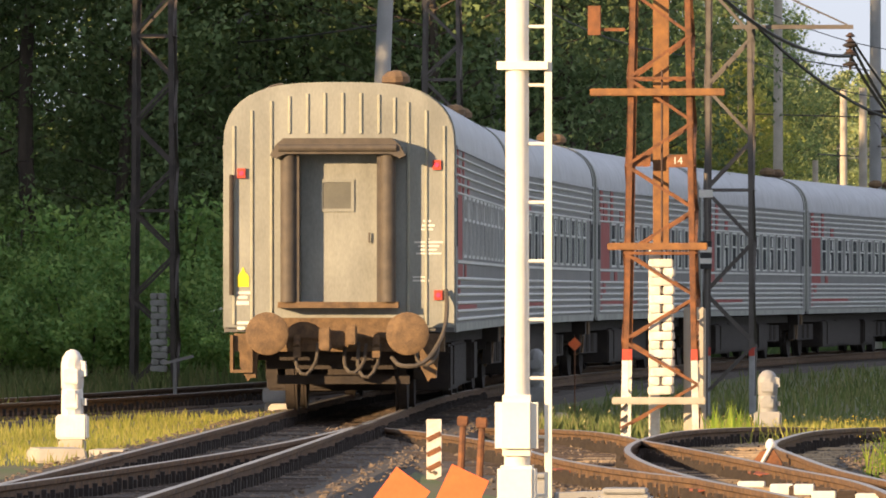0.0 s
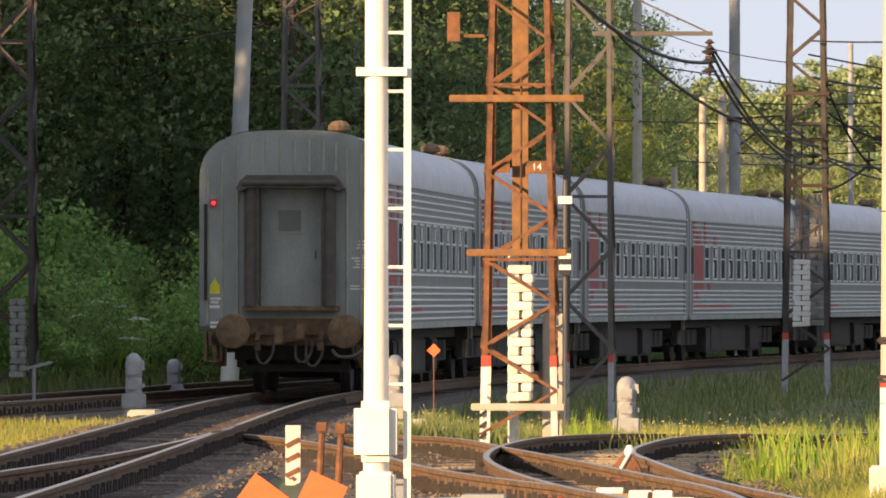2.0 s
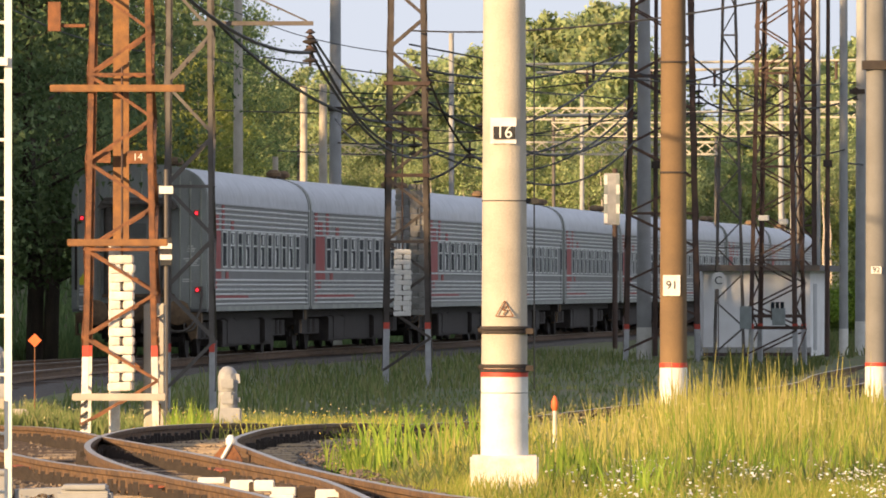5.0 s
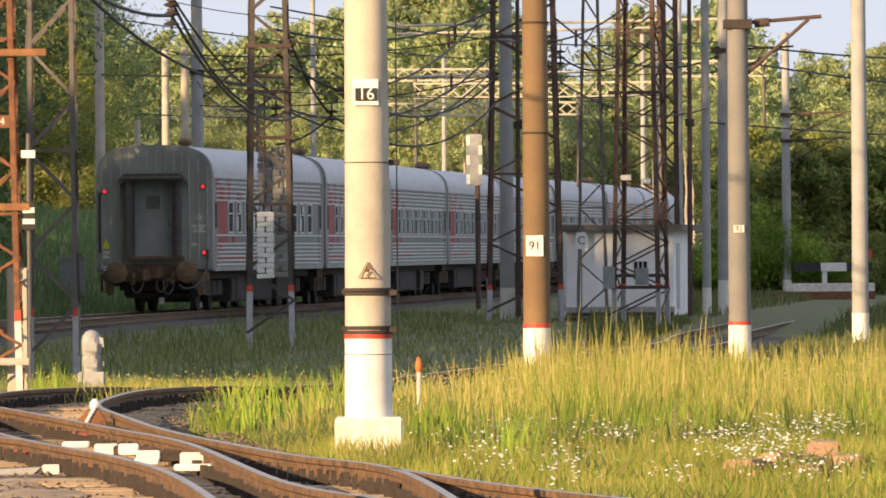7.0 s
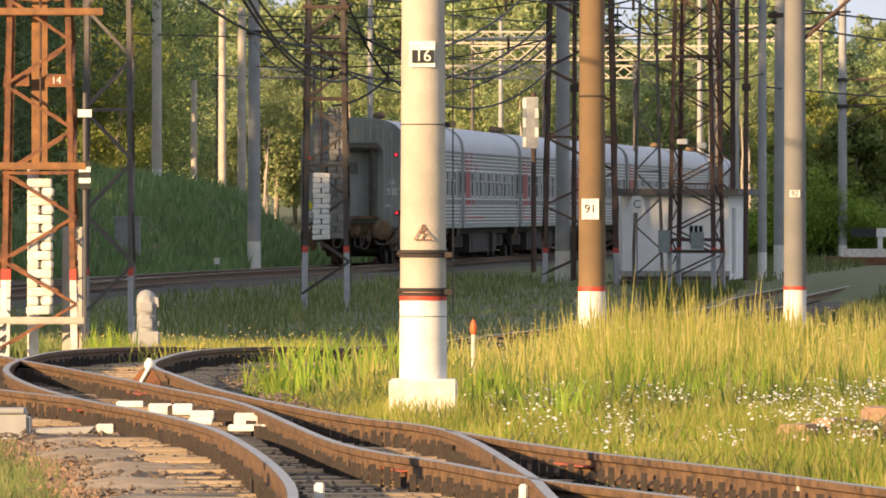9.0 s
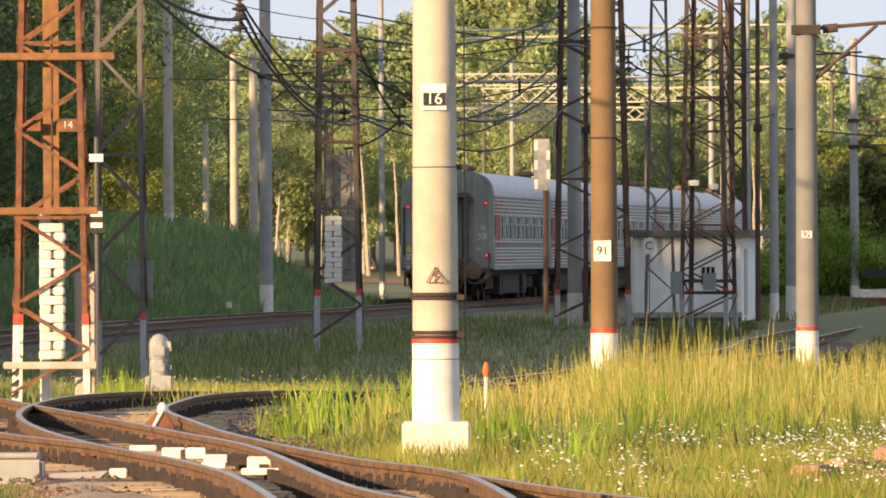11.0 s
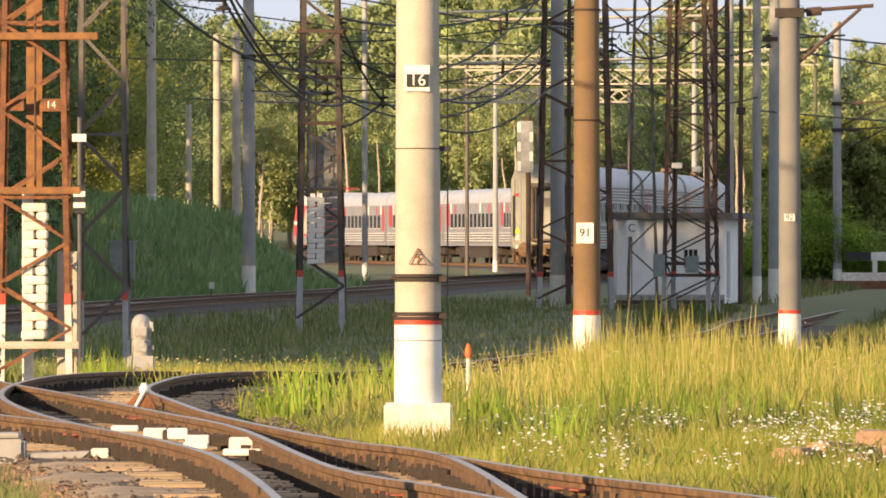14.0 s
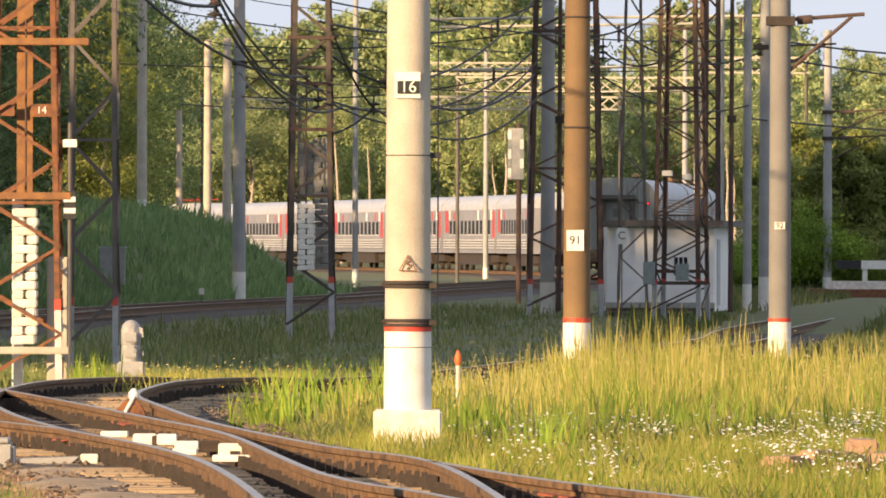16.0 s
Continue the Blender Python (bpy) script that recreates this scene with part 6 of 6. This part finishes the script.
for line, y, length in ((C1, 77.2, 1.3), (B_LEFT, 59.3, 1.0), (B_RIGHT, 60.3, 1.0), (B_LEFT, 84.0, 1.2), (K_LEFT, 85.4, 1.2)):
    paint_mark(line, y, length)
for x, y, w, d, h in ((-11.2, 100, 0.62, 1.2, 0.16), (-10.75, 101.5, 0.5, 1.0, 0.12), (-11.9, 138, 0.5, 1.2, 0.18), (-11.2, 139, 0.8, 1.0, 0.10), (-7.25, 126, 0.45, 0.6, 0.16), (-7.0, 125, 0.22, 0.5, 0.22), (2.95, 74.0, 0.30, 0.8, 0.16), (3.2, 74.4, 0.22, 0.7, 0.20), (3.45, 75.0, 0.26, 0.8, 0.17), (3.62, 75.4, 0.26, 0.9, 0.27), (3.38, 73.5, 0.24, 0.6, 0.12), (3.75, 74.0, 0.3, 1.0, 0.19)):
    solo("concrete_slab", Geo().prism([(-w / 2, -d / 2), (w / 2 * 0.9, -d / 2), (w / 2, d / 2), (-w / 2 * 0.85, d / 2 * 0.8)], 0, h, top=0.92), M_CONCRETE if x < 0 else M_ROCK, "broken concrete slab lying in the grass", "slab", m=pose(x, y, -0.3, 0, 0, random.uniform(-20, 20)), bevel=0.025, group="slabs")


# ---- overhead line: rigid lattice crossbeams and wires ----
def crossbeam(x0, x1, y, z, h, label):
    t = thing("gantry_beam", label, "gantry", pose(x0, y, z), group="gantry beams")
    w = x1 - x0
    for zz in (0, h):
        for yy in (0, 0.6):
            part("chord", Geo().box(0, w, yy, yy + 0.07, zz, zz + 0.07), M_BEAM, t)
    n = max(2, round(w / (h * 1.1)))
    for i in range(n):
        a, b = w * i / n, w * (i + 1) / n
        part("lattice_bar", Geo().bar((a, -0.01, 0.03 if i % 2 else h), (b, -0.01, h if i % 2 else 0.03), 0.05, 0.03), M_BEAM, t)
        part("lattice_bar", Geo().bar((a, 0.66, h if i % 2 else 0.03), (b, 0.66, 0.03 if i % 2 else h), 0.05, 0.03), M_BEAM, t)
    for x in (0.1, w - 0.1):
        part("upright", Geo().rod((x, 0.3, -z - 0.3), (x, 0.3, h + 0.3), 0.09, 0.07, n=10), M_GREYSTEEL, t, "slim gantry post", smooth=True)
    return t


M_BEAM = mat("pale_painted_steel", (0.52, 0.48, 0.38), 0.6, alt=(0.40, 0.36, 0.28), scale=3, bump=0.1)
crossbeam(1.2, 12.4, 400, 8.25, 0.62, "long pale lattice crossbeam over the tracks")
crossbeam(-10.6, -5.9, 420, 7.75, 0.45, "pale lattice crossbeam between two poles")
crossbeam(-1.5, 5.0, 440, 9.75, 0.55, "distant pale lattice crossbeam")
crossbeam(-0.4, 8.0, 372, 7.05, 0.5, "lower lattice crossbeam over the yard")
crossbeam(11.8, 16.5, 392, 8.95, 0.66, "sunlit lattice crossbeam between poles")


def wire(points, r=0.012, label="thin dark overhead wire"):
    p = smooth_line(points, 3.0)
    solo("overhead_wire", Geo().sweep(p, circle(r, 5)), M_CABLE, label, "wire", group="overhead wires")


def span(a, b, sag, r=0.012):
    a, b = Vector(a), Vector(b)
    r *= 1.5
    wire([tuple(a.lerp(b, k / 8) - Vector((0, 0, sag * 4 * (k / 8) * (1 - k / 8)))) for k in range(9)], r)


# heavy sagging cables between the masts
span((-3.55, 150, 5.75), (-2.5, 197, 4.7), 0.55, 0.018)
span((-3.50, 150, 5.75), (-2.3, 197, 4.9), 0.40, 0.015)
span((-3.60, 150, 5.60), (-1.9, 200, 4.6), 0.75, 0.018)
span((-5.3, 114, 6.4), (-3.55, 150, 5.5), 0.5, 0.02)
span((-2.4, 197, 4.75), (2.9, 250, 6.9), 0.9, 0.018)
span((-2.2, 197, 4.65), (3.1, 250, 6.7), 1.1, 0.016)
span((-2.4, 197, 6.4), (3.0, 250, 8.2), 0.5, 0.02)
span((3.0, 250, 7.6), (6.4, 238, 8.0), 0.6, 0.018)
span((4.75, 246, 6.8), (7.3, 241, 7.4), 0.7, 0.018)
span((-2.6, 197, 5.2), (-5.2, 150, 6.1), 0.5, 0.02)
span((-2.4, 197, 5.9), (-0.95, 200, 5.1), 0.12, 0.02)
span((-0.95, 200, 5.1), (3.0, 250, 6.3), 0.8, 0.02)
span((-2.1, 197, 6.2), (-1.2, 199, 4.55), 0.2, 0.018)
span((-1.2, 199, 4.55), (-2.4, 197, 3.9), 0.15, 0.018)
span((-1.2, 199, 4.55), (3.2, 251, 5.8), 1.0, 0.018)
span((3.0, 250, 8.4), (-0.95, 200, 5.1), 0.6, 0.018)
span((-5.6, 268, 6.6), (-2.4, 197, 5.0), 0.6, 0.016)
span((4.6, 247, 7.9), (9.75, 265, 7.2), 0.8, 0.018)
span((4.75, 246, 6.1), (9.3, 262, 5.6), 0.5, 0.016)


def insulator_string(x, y, z, discs):
    """A hanging stack of dark glazed discs on a short rod."""
    t = thing("insulator_string", "dark glazed disc insulators hanging in the cables", "insulator", pose(x, y, z), group="insulator strings")
    part("rod", Geo().rod((0, 0, -0.16 * discs), (0, 0, 0.12), 0.022, n=6), M_UNDER, t)
    for k in range(discs):
        part("disc", Geo().lathe([(0.03, -0.16 * k - 0.02), (0.135, -0.16 * k - 0.06), (0.12, -0.16 * k - 0.09), (0.03, -0.16 * k - 0.10)], 12, 0, 0), M_UNDER, t, smooth=True)


for x, y, z, n in ((-2.1, 197, 6.3, 3), (-2.15, 197, 5.6, 3), (-0.95, 200, 5.25, 2), (-1.2, 199, 4.7, 2), (-2.4, 197, 4.75, 2), (3.0, 250, 8.5, 3), (3.0, 250, 6.5, 2), (4.75, 246, 7.0, 3), (9.75, 265, 7.5, 3), (-3.55, 150, 5.75, 3)):
    insulator_string(x, y, z, n)
arm = thing("cable_bracket", "steel arm with insulators on the grey mast", "bracket", pose(-5.2, 150, 5.95))
part("arm", Geo().box(-0.3, 1.7, -0.04, 0.04, 0, 0.07), M_GREYSTEEL, arm)
part("stay", Geo().rod((-0.2, 0, 0.9), (1.6, 0, 0.07), 0.015, n=6), M_GREYSTEEL, arm)
for k in range(4):
    part("insulator", Geo().lathe([(0.03, -0.14 - 0.09 * k), (0.09, -0.12 - 0.09 * k), (0.04, -0.08 - 0.09 * k), (0.03, -0.06 - 0.09 * k)], 12, 1.65, 0), M_DARKRUST, arm, "brown disc insulator", smooth=True)
# contact and carrier wires along and across the lines
for x, z in ((-9.2, 7.2), (-9.4, 8.6)):
    wire([(np.interp(y, LINE_Y, LINE_X) + 1.0 * (x + 9.3), y, z - 0.35 * math.sin((y % 55) / 55 * math.pi)) for y in range(140, 420, 11)], 0.014)
span((-25, 300, 8.2), (16, 392, 9.2), 0.5, 0.016)
span((-10, 297, 9.4), (12, 400, 9.6), 0.4, 0.016)
span((-9, 330, 6.6), (3.0, 372, 7.4), 0.25, 0.016)
span((-7.3, 328, 7.6), (12, 380, 8.0), 0.3, 0.016)
span((-5.6, 268, 7.4), (4.0, 253, 7.7), 0.3, 0.014)
span((-5.6, 268, 5.9), (3.3, 253, 6.5), 0.35, 0.014)
span((-2.5, 197, 7.2), (5.45, 140, 6.4), 0.3, 0.012)
span((-2.5, 197, 6.9), (9.7, 265, 7.6), 0.4, 0.014)
span((9.75, 265, 7.6), (26, 330, 8.6), 0.4, 0.02)
span((9.75, 265, 7.1), (24, 330, 6.9), 0.1, 0.02)
span((9.3, 262, 5.2), (24, 330, 5.4), 0.1, 0.018)
span((-24, 214, 7.6), (-13.6, 186, 7.2), 0.3, 0.014)
span((-24, 240, 6.6), (-13.0, 205, 6.2), 0.3, 0.014)
for x, y, z, w in ((9.75, 265, 7.35, 2.2), (15.2, 344, 6.6, 2.6), (15.2, 344, 5.6, 2.2), (-5.6, 268, 6.9, 1.4), (-12.9, 205, 5.9, 1.5), (5.45, 140, 5.05, 1.3)):
    t = thing("cantilever", "steel cantilever arm with insulator on a pole", "bracket", pose(x, y, z))
    part("arm", Geo().rod((0, 0, 0), (w, 0, 0.1), 0.03, n=8), M_DARKRUST, t)
    part("stay", Geo().rod((0, 0, -0.9), (w * 0.85, 0, 0.06), 0.028, n=8), M_DARKRUST, t)
    part("insulator", Geo().rod((w * 0.2, 0, 0.0), (w * 0.38, 0, 0.02), 0.07, n=10), M_DARKRUST, t, smooth=True)
    part("clamp", Geo().box(-0.22, 0.22, -0.2, 0.2, -0.08, 0.06), M_UNDER, t)

for x0, x1, y, z in ((0.0, 11.5, 300, 9.0), (0.4, 9.0, 305, 8.85), (0.8, 8.0, 310, 7.5)):
    t = thing("cross_span", "pale steel cross-span tube over the tracks", "wire", pose(x0, y, z), group="cross spans")
    part("tube", Geo().rod((0, 0, 0), (x1 - x0, 0, 0.15), 0.045, n=8), M_BEAM, t, smooth=True)
    for k in (0.2, 0.45, 0.7, 0.9):
        part("insulator", Geo().rod(((x1 - x0) * k, 0, 0.1), ((x1 - x0) * k, 0, -0.5), 0.05, n=8), M_DARKRUST, t)

# ---- stop beam and low platform at the right ----
deck = thing("buffer_stop", "low rusty deck with white and black beam", "buffer stop", pose(14.1, 318, -0.35))
part("deck", Geo().box(-0.6, 3.0, -1, 1.2, 0.05, 0.34), M_RUST, deck, "rust-brown deck edge")
part("slab", Geo().box(0.0, 3.0, -0.7, 0.8, 0.34, 0.62), M_WEIGHT, deck, "broken pale slab")
for x in (0.2, 1.1, 2.0):
    part("beam", Geo().box(x, x + 0.9, -0.95, -0.85, 1.05, 1.35), M_BLACK if x in (0.2, 2.0) else M_WHITE, deck)
part("post", Geo().box(1.15, 1.32, -0.9, -0.8, 0.6, 1.05), M_WHITE, deck)
part("disc", Geo().box(2.3, 2.9, -1.0, -0.96, 1.5, 1.8), M_RED, deck)

# ---- second train, far behind ----
FAR_ARC = [0.0]
for a, b in zip(far_line, far_line[1:]):
    FAR_ARC.append(FAR_ARC[-1] + (b - a).length)


def far_coach():
    t = thing("passenger_coach", "pale grey coach with red and white streaks", "train coach", pose(0, 0, 0), group="coaches of the second train")
    sec = body_section()
    body = part("body", Geo().prism([(-HALF, 1.02), (HALF, 1.02), (HALF, 3.52), (-HALF, 3.52)], 0.05, LENGTH - 0.05, axis=1), M_TRAIN2, t)
    part("roof", Geo().prism([p for p in sec if p[1] >= 3.519], 0.05, LENGTH - 0.05, axis=1), M_ROOF, t, smooth=True)
    for side in (-1, 1):
        xo = sorted((side * (HALF + 0.002), side * (HALF + 0.012)))
        for y in np.arange(2.4, 21.5, 1.75):
            w = part("window", Geo().box(*xo, y, y + 1.0, 2.1, 2.9), M_GLASSY, t)
            part("window_frame", Geo().box(*sorted((side * (HALF + 0.012), side * (HALF + 0.03))), y - 0.05, y + 1.05, 2.05, 2.1), M_RIB, w)
        for y0, y1, z0, z1 in ((0.4, 1.5, 1.9, 3.45), (3.6, 4.1, 2.95, 3.45), (21.4, 23.0, 2.2, 3.5), (18.5, 19.2, 2.95, 3.4)):
            part("red_panel", Geo().box(*xo, y0, y1, z0, z1), M_LOCO, body, "red livery panel")
        for y0, y1 in ((1.6, 2.2), (20.6, 21.2), (7.4, 8.0)):
            part("white_panel", Geo().box(*xo, y0, y1, 2.95, 3.5), M_WHITE, body, "white livery panel")
        for z in (1.3, 1.45, 1.6, 1.75):
            part("side_rib", Geo().box(*sorted((side * HALF, side * (HALF + 0.03))), 0.4, LENGTH - 0.4, z, z + 0.05), M_RIB, body)
    for side in (-1, 1):
        part("lower_band", Geo().box(*sorted((side * (HALF + 0.001), side * (HALF + 0.009))), 0.3, LENGTH - 0.3, 1.21, 1.80), M_TRAIN_SIDE, body, "darker grey lower side band")
    part("underframe", Geo().box(-1.3, 1.3, 5.5, LENGTH - 5.5, 0.35, 1.0), M_UNDER, t)
    for yc in (3.6, LENGTH - 3.6):
        b = part("bogie", Geo().box(-1.08, 1.08, yc - 1.7, yc + 1.7, 0.5, 0.95), M_UNDER, t)
        for dy in (-1.2, 1.2):
            part("wheelset", WHEEL, M_UNDER, b, m=pose(0, yc + dy, 0.475))
    for y in (0.0, LENGTH):
        part("gangway_frame", Geo().box(-0.8, 0.8, y - 0.2, y + 0.2, 1.1, 3.4), M_UNDER, t, "dark gangway")
    return t


def far_loco():
    """Red electric locomotive, its nose at y = 0; it runs nose first."""
    t = thing("locomotive", "red electric locomotive with grey roof and sloping nose", "locomotive", pose(0, 0, 0))
    nose = [(0.9, 1.0), (0.0, 1.3), (0.15, 2.3), (1.2, 3.45), (1.6, 3.62), (19.4, 3.62), (20, 3.4), (20, 1.0)]
    part("body", Geo().prism(nose, -1.55, 1.55, axis=0), M_LOCO, t, "glossy red body")
    part("roof", Geo().prism([(2.2, 3.62), (3.4, 4.45), (18.6, 4.45), (19.3, 3.62)], -1.3, 1.3, axis=0), M_ROOF, t, "grey roof fairing")
    part("windscreen", Geo().add([(-1.3, 0.22, 2.45), (1.3, 0.22, 2.45), (1.2, 1.02, 3.30), (-1.2, 1.02, 3.30), (-1.3, 0.34, 2.41), (1.3, 0.34, 2.41), (1.2, 1.14, 3.26), (-1.2, 1.14, 3.26)],
         [(0, 1, 2, 3), (7, 6, 5, 4), (0, 4, 5, 1), (1, 5, 6, 2), (2, 6, 7, 3), (3, 7, 4, 0)]), M_GLASSY, t)
    for side in (-1, 1):
        xo = sorted((side * 1.552, side * 1.565))
        part("grey_panel", Geo().prism([(5.0, 1.75), (12.5, 1.75), (14.5, 3.40), (6.4, 3.40)], *xo, axis=0), M_CONCRETE, t, "beige-grey slanting side panel")
        part("sill_panel", Geo().box(*xo, 0.6, 19.6, 1.05, 1.60), M_TRAIN2, t, "grey lower side band")
        part("white_stripe", Geo().box(*xo, 0.5, 4.6, 2.35, 2.6), M_WHITE, t)
        for y in (4.2, 6.4, 8.6, 12.0, 14.2):
            xr = sorted((side * 1.302, side * 1.33))
            part("louvre", Geo().prism([(y, 3.68), (y + 0.8, 3.68), (y + 1.3, 4.38), (y + 0.5, 4.38)], *xr, axis=0), M_WHITE, t, "pale slanted roof louvre")
    part("underframe", Geo().box(-1.3, 1.3, 1.2, 19, 0.2, 1.0), M_UNDER, t)
    for y in (5.0, 15.5):
        part("pantograph", Geo().rod((0, y, 4.42), (0, y + 1.4, 4.60), 0.04, n=6).rod((0, y + 1.4, 4.60), (0, y + 0.1, 4.74), 0.04, n=6).rod((-0.8, y + 0.1, 4.74), (0.8, y + 0.1, 4.74), 0.04, n=6), M_LOCO, t, "red folded pantograph")
    for yc in (4.5, 15.5):
        b = part("bogie", Geo().box(-1.1, 1.1, yc - 2, yc + 2, 0.4, 0.95), M_UNDER, t)
        for dy in (-1.4, 1.4):
            part("wheelset", WHEEL, M_UNDER, b, m=pose(0, yc + dy, 0.475))
    return t


loco = far_loco()
far_cars = [far_coach()]
far_cars += [copy_thing(far_cars[0], pose(0, 0, 0)) for i in range(6)]
NOSE = [(0.0, 514.0), (5.0, 526.0), (9.0, 538.0), (11.0, 547.0), (12.5, 568.0), (13.5, 596.0), (14.5, 628.0), (15.0, 643.0), (16.0, 681.0)]


def move_far_train():
    turn_round = Matrix.Translation((0, LENGTH, 0)) @ Matrix.Rotation(math.pi, 4, "Z")
    for i, c in enumerate([loco] + far_cars):
        rows = []
        for t in np.arange(0, 16.01, 0.5):
            s = arc_at(glide(t, NOSE), far_line, FAR_ARC) - LENGTH - (0 if i == 0 else 20.6 + (i - 1) * PITCH)
            m = coach_pose(s, far_line, FAR_ARC)
            rows.append((float(t), m @ turn_round if i == 0 else m))
        walk(c, rows)


# ---- bushes and hogweed ----
def make_bush(seed, h, leaf, label):
    r = np.random.default_rng(seed)
    t = thing("bush", label, "bush", Matrix.Identity(4), group="bushes at the wood's edge")
    g, centres = Geo(), []
    for i in range(16):
        a, reach = i * 2.4, h * (0.25 + 0.45 * r.random())
        tip = Vector((math.cos(a) * reach, math.sin(a) * reach, h * (0.35 + 0.6 * r.random()) * (1.1 - reach / h * 0.6)))
        g.rod((0, 0, -0.2), tip, 0.03, 0.01, n=4)
        for q in (0.5, 0.8, 1.0):
            p = tip * q
            centres.append((p.x, p.y, p.z, h * 0.18))
    part("stem", g, M_BARK, t)
    v, f = leaf_cloud(r, centres, 280, 0.048, 1.2)
    part("foliage", quick_mesh("foliage", v, f, leaf), leaf, t)
    return t


bush = [make_bush(3, 2.4, M_BUSH, "leafy green bush at the edge of the woods"), make_bush(4, 3.2, M_BUSH, "tall leafy green bush at the edge of the woods"), make_bush(5, 1.7, M_BUSH, "low leafy bush in the grass")]
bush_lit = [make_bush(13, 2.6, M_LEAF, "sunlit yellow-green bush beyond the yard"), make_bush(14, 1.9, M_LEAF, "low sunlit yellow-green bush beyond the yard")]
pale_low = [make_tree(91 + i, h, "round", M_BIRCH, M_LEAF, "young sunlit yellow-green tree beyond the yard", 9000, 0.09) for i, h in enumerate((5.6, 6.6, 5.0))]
for i in range(27):
    y = 186 + WOOD.uniform(-6, 18)
    plant(bush, -y * WOOD.uniform(0.083, 0.124), y, WOOD.uniform(0.6, 1.7))
for i in range(12):
    y = 352 + WOOD.uniform(0, 10)
    plant(bush_lit, -y * WOOD.uniform(0.026, 0.045), y, WOOD.uniform(0.7, 1.1))
for i in range(16):
    y = 262 + WOOD.uniform(0, 12)
    plant(bush, -y * (0.075 + 0.0034 * i), y, WOOD.uniform(1.5, 2.1))
for i in range(16):
    y = 346 + WOOD.uniform(0, 6)
    plant(bush_lit, y * WOOD.uniform(0.037, 0.058), y)
for i in range(9):
    y = 348 + WOOD.uniform(0, 5)
    plant(pale_low, y * (0.038 + 0.0024 * i), y, WOOD.uniform(0.8, 1.1))
lampost = thing("street_lamp", "thin grey street lamp before the woods", "lamp", pose(-18.6, 203, -0.3))
part("post", Geo().rod((0, 0, 0), (0, 0, 8.0), 0.07, 0.05, n=8), M_GREYSTEEL, lampost)
part("head", Geo().rod((0, 0, 7.95), (0.45, 0, 8.25), 0.06, 0.12, n=10), M_GALV, lampost, "pale lamp head", smooth=True)
sunny = [make_bush(8, 3.0, M_GRASS_GREEN, "bright green sunlit bush beyond the hut")]
for x, y, s in ((14.4, 345, 1.3), (15.3, 346, 1.0), (13.4, 346, 0.9), (16.2, 345, 0.8), (12.5, 347, 0.7)):
    plant(sunny, x, y, s)
hog = thing("hogweed", "tall hogweed with flat white flower heads", "plant", pose(-16.9, 186, -0.3))
for i, (x, z) in enumerate(((-0.5, 1.55), (-0.1, 1.85), (0.35, 1.75), (0.7, 1.5), (0.15, 1.35), (-0.35, 1.2), (0.5, 1.1))):
    part("stem", Geo().rod((x * 0.2, 0, 0), (x, 0.1 * (i % 3), z), 0.02, 0.01, n=6), M_GRASS_GREEN, hog)
    u = Geo()
    r = np.random.default_rng(i)
    for k in range(26):
        a, d = r.random() * 6.28, 0.22 * r.random() ** 0.5
        u.box(x + d * math.cos(a) - 0.022, x + d * math.cos(a) + 0.022, 0.1 * (i % 3) + d * math.sin(a) - 0.022, 0.1 * (i % 3) + d * math.sin(a) + 0.022, z - d * 0.35, z - d * 0.35 + 0.02)
    part("flower_head", u, M_PETAL, hog, "flat white flower head")


def motions():
    move_train()
    move_far_train()


motions()
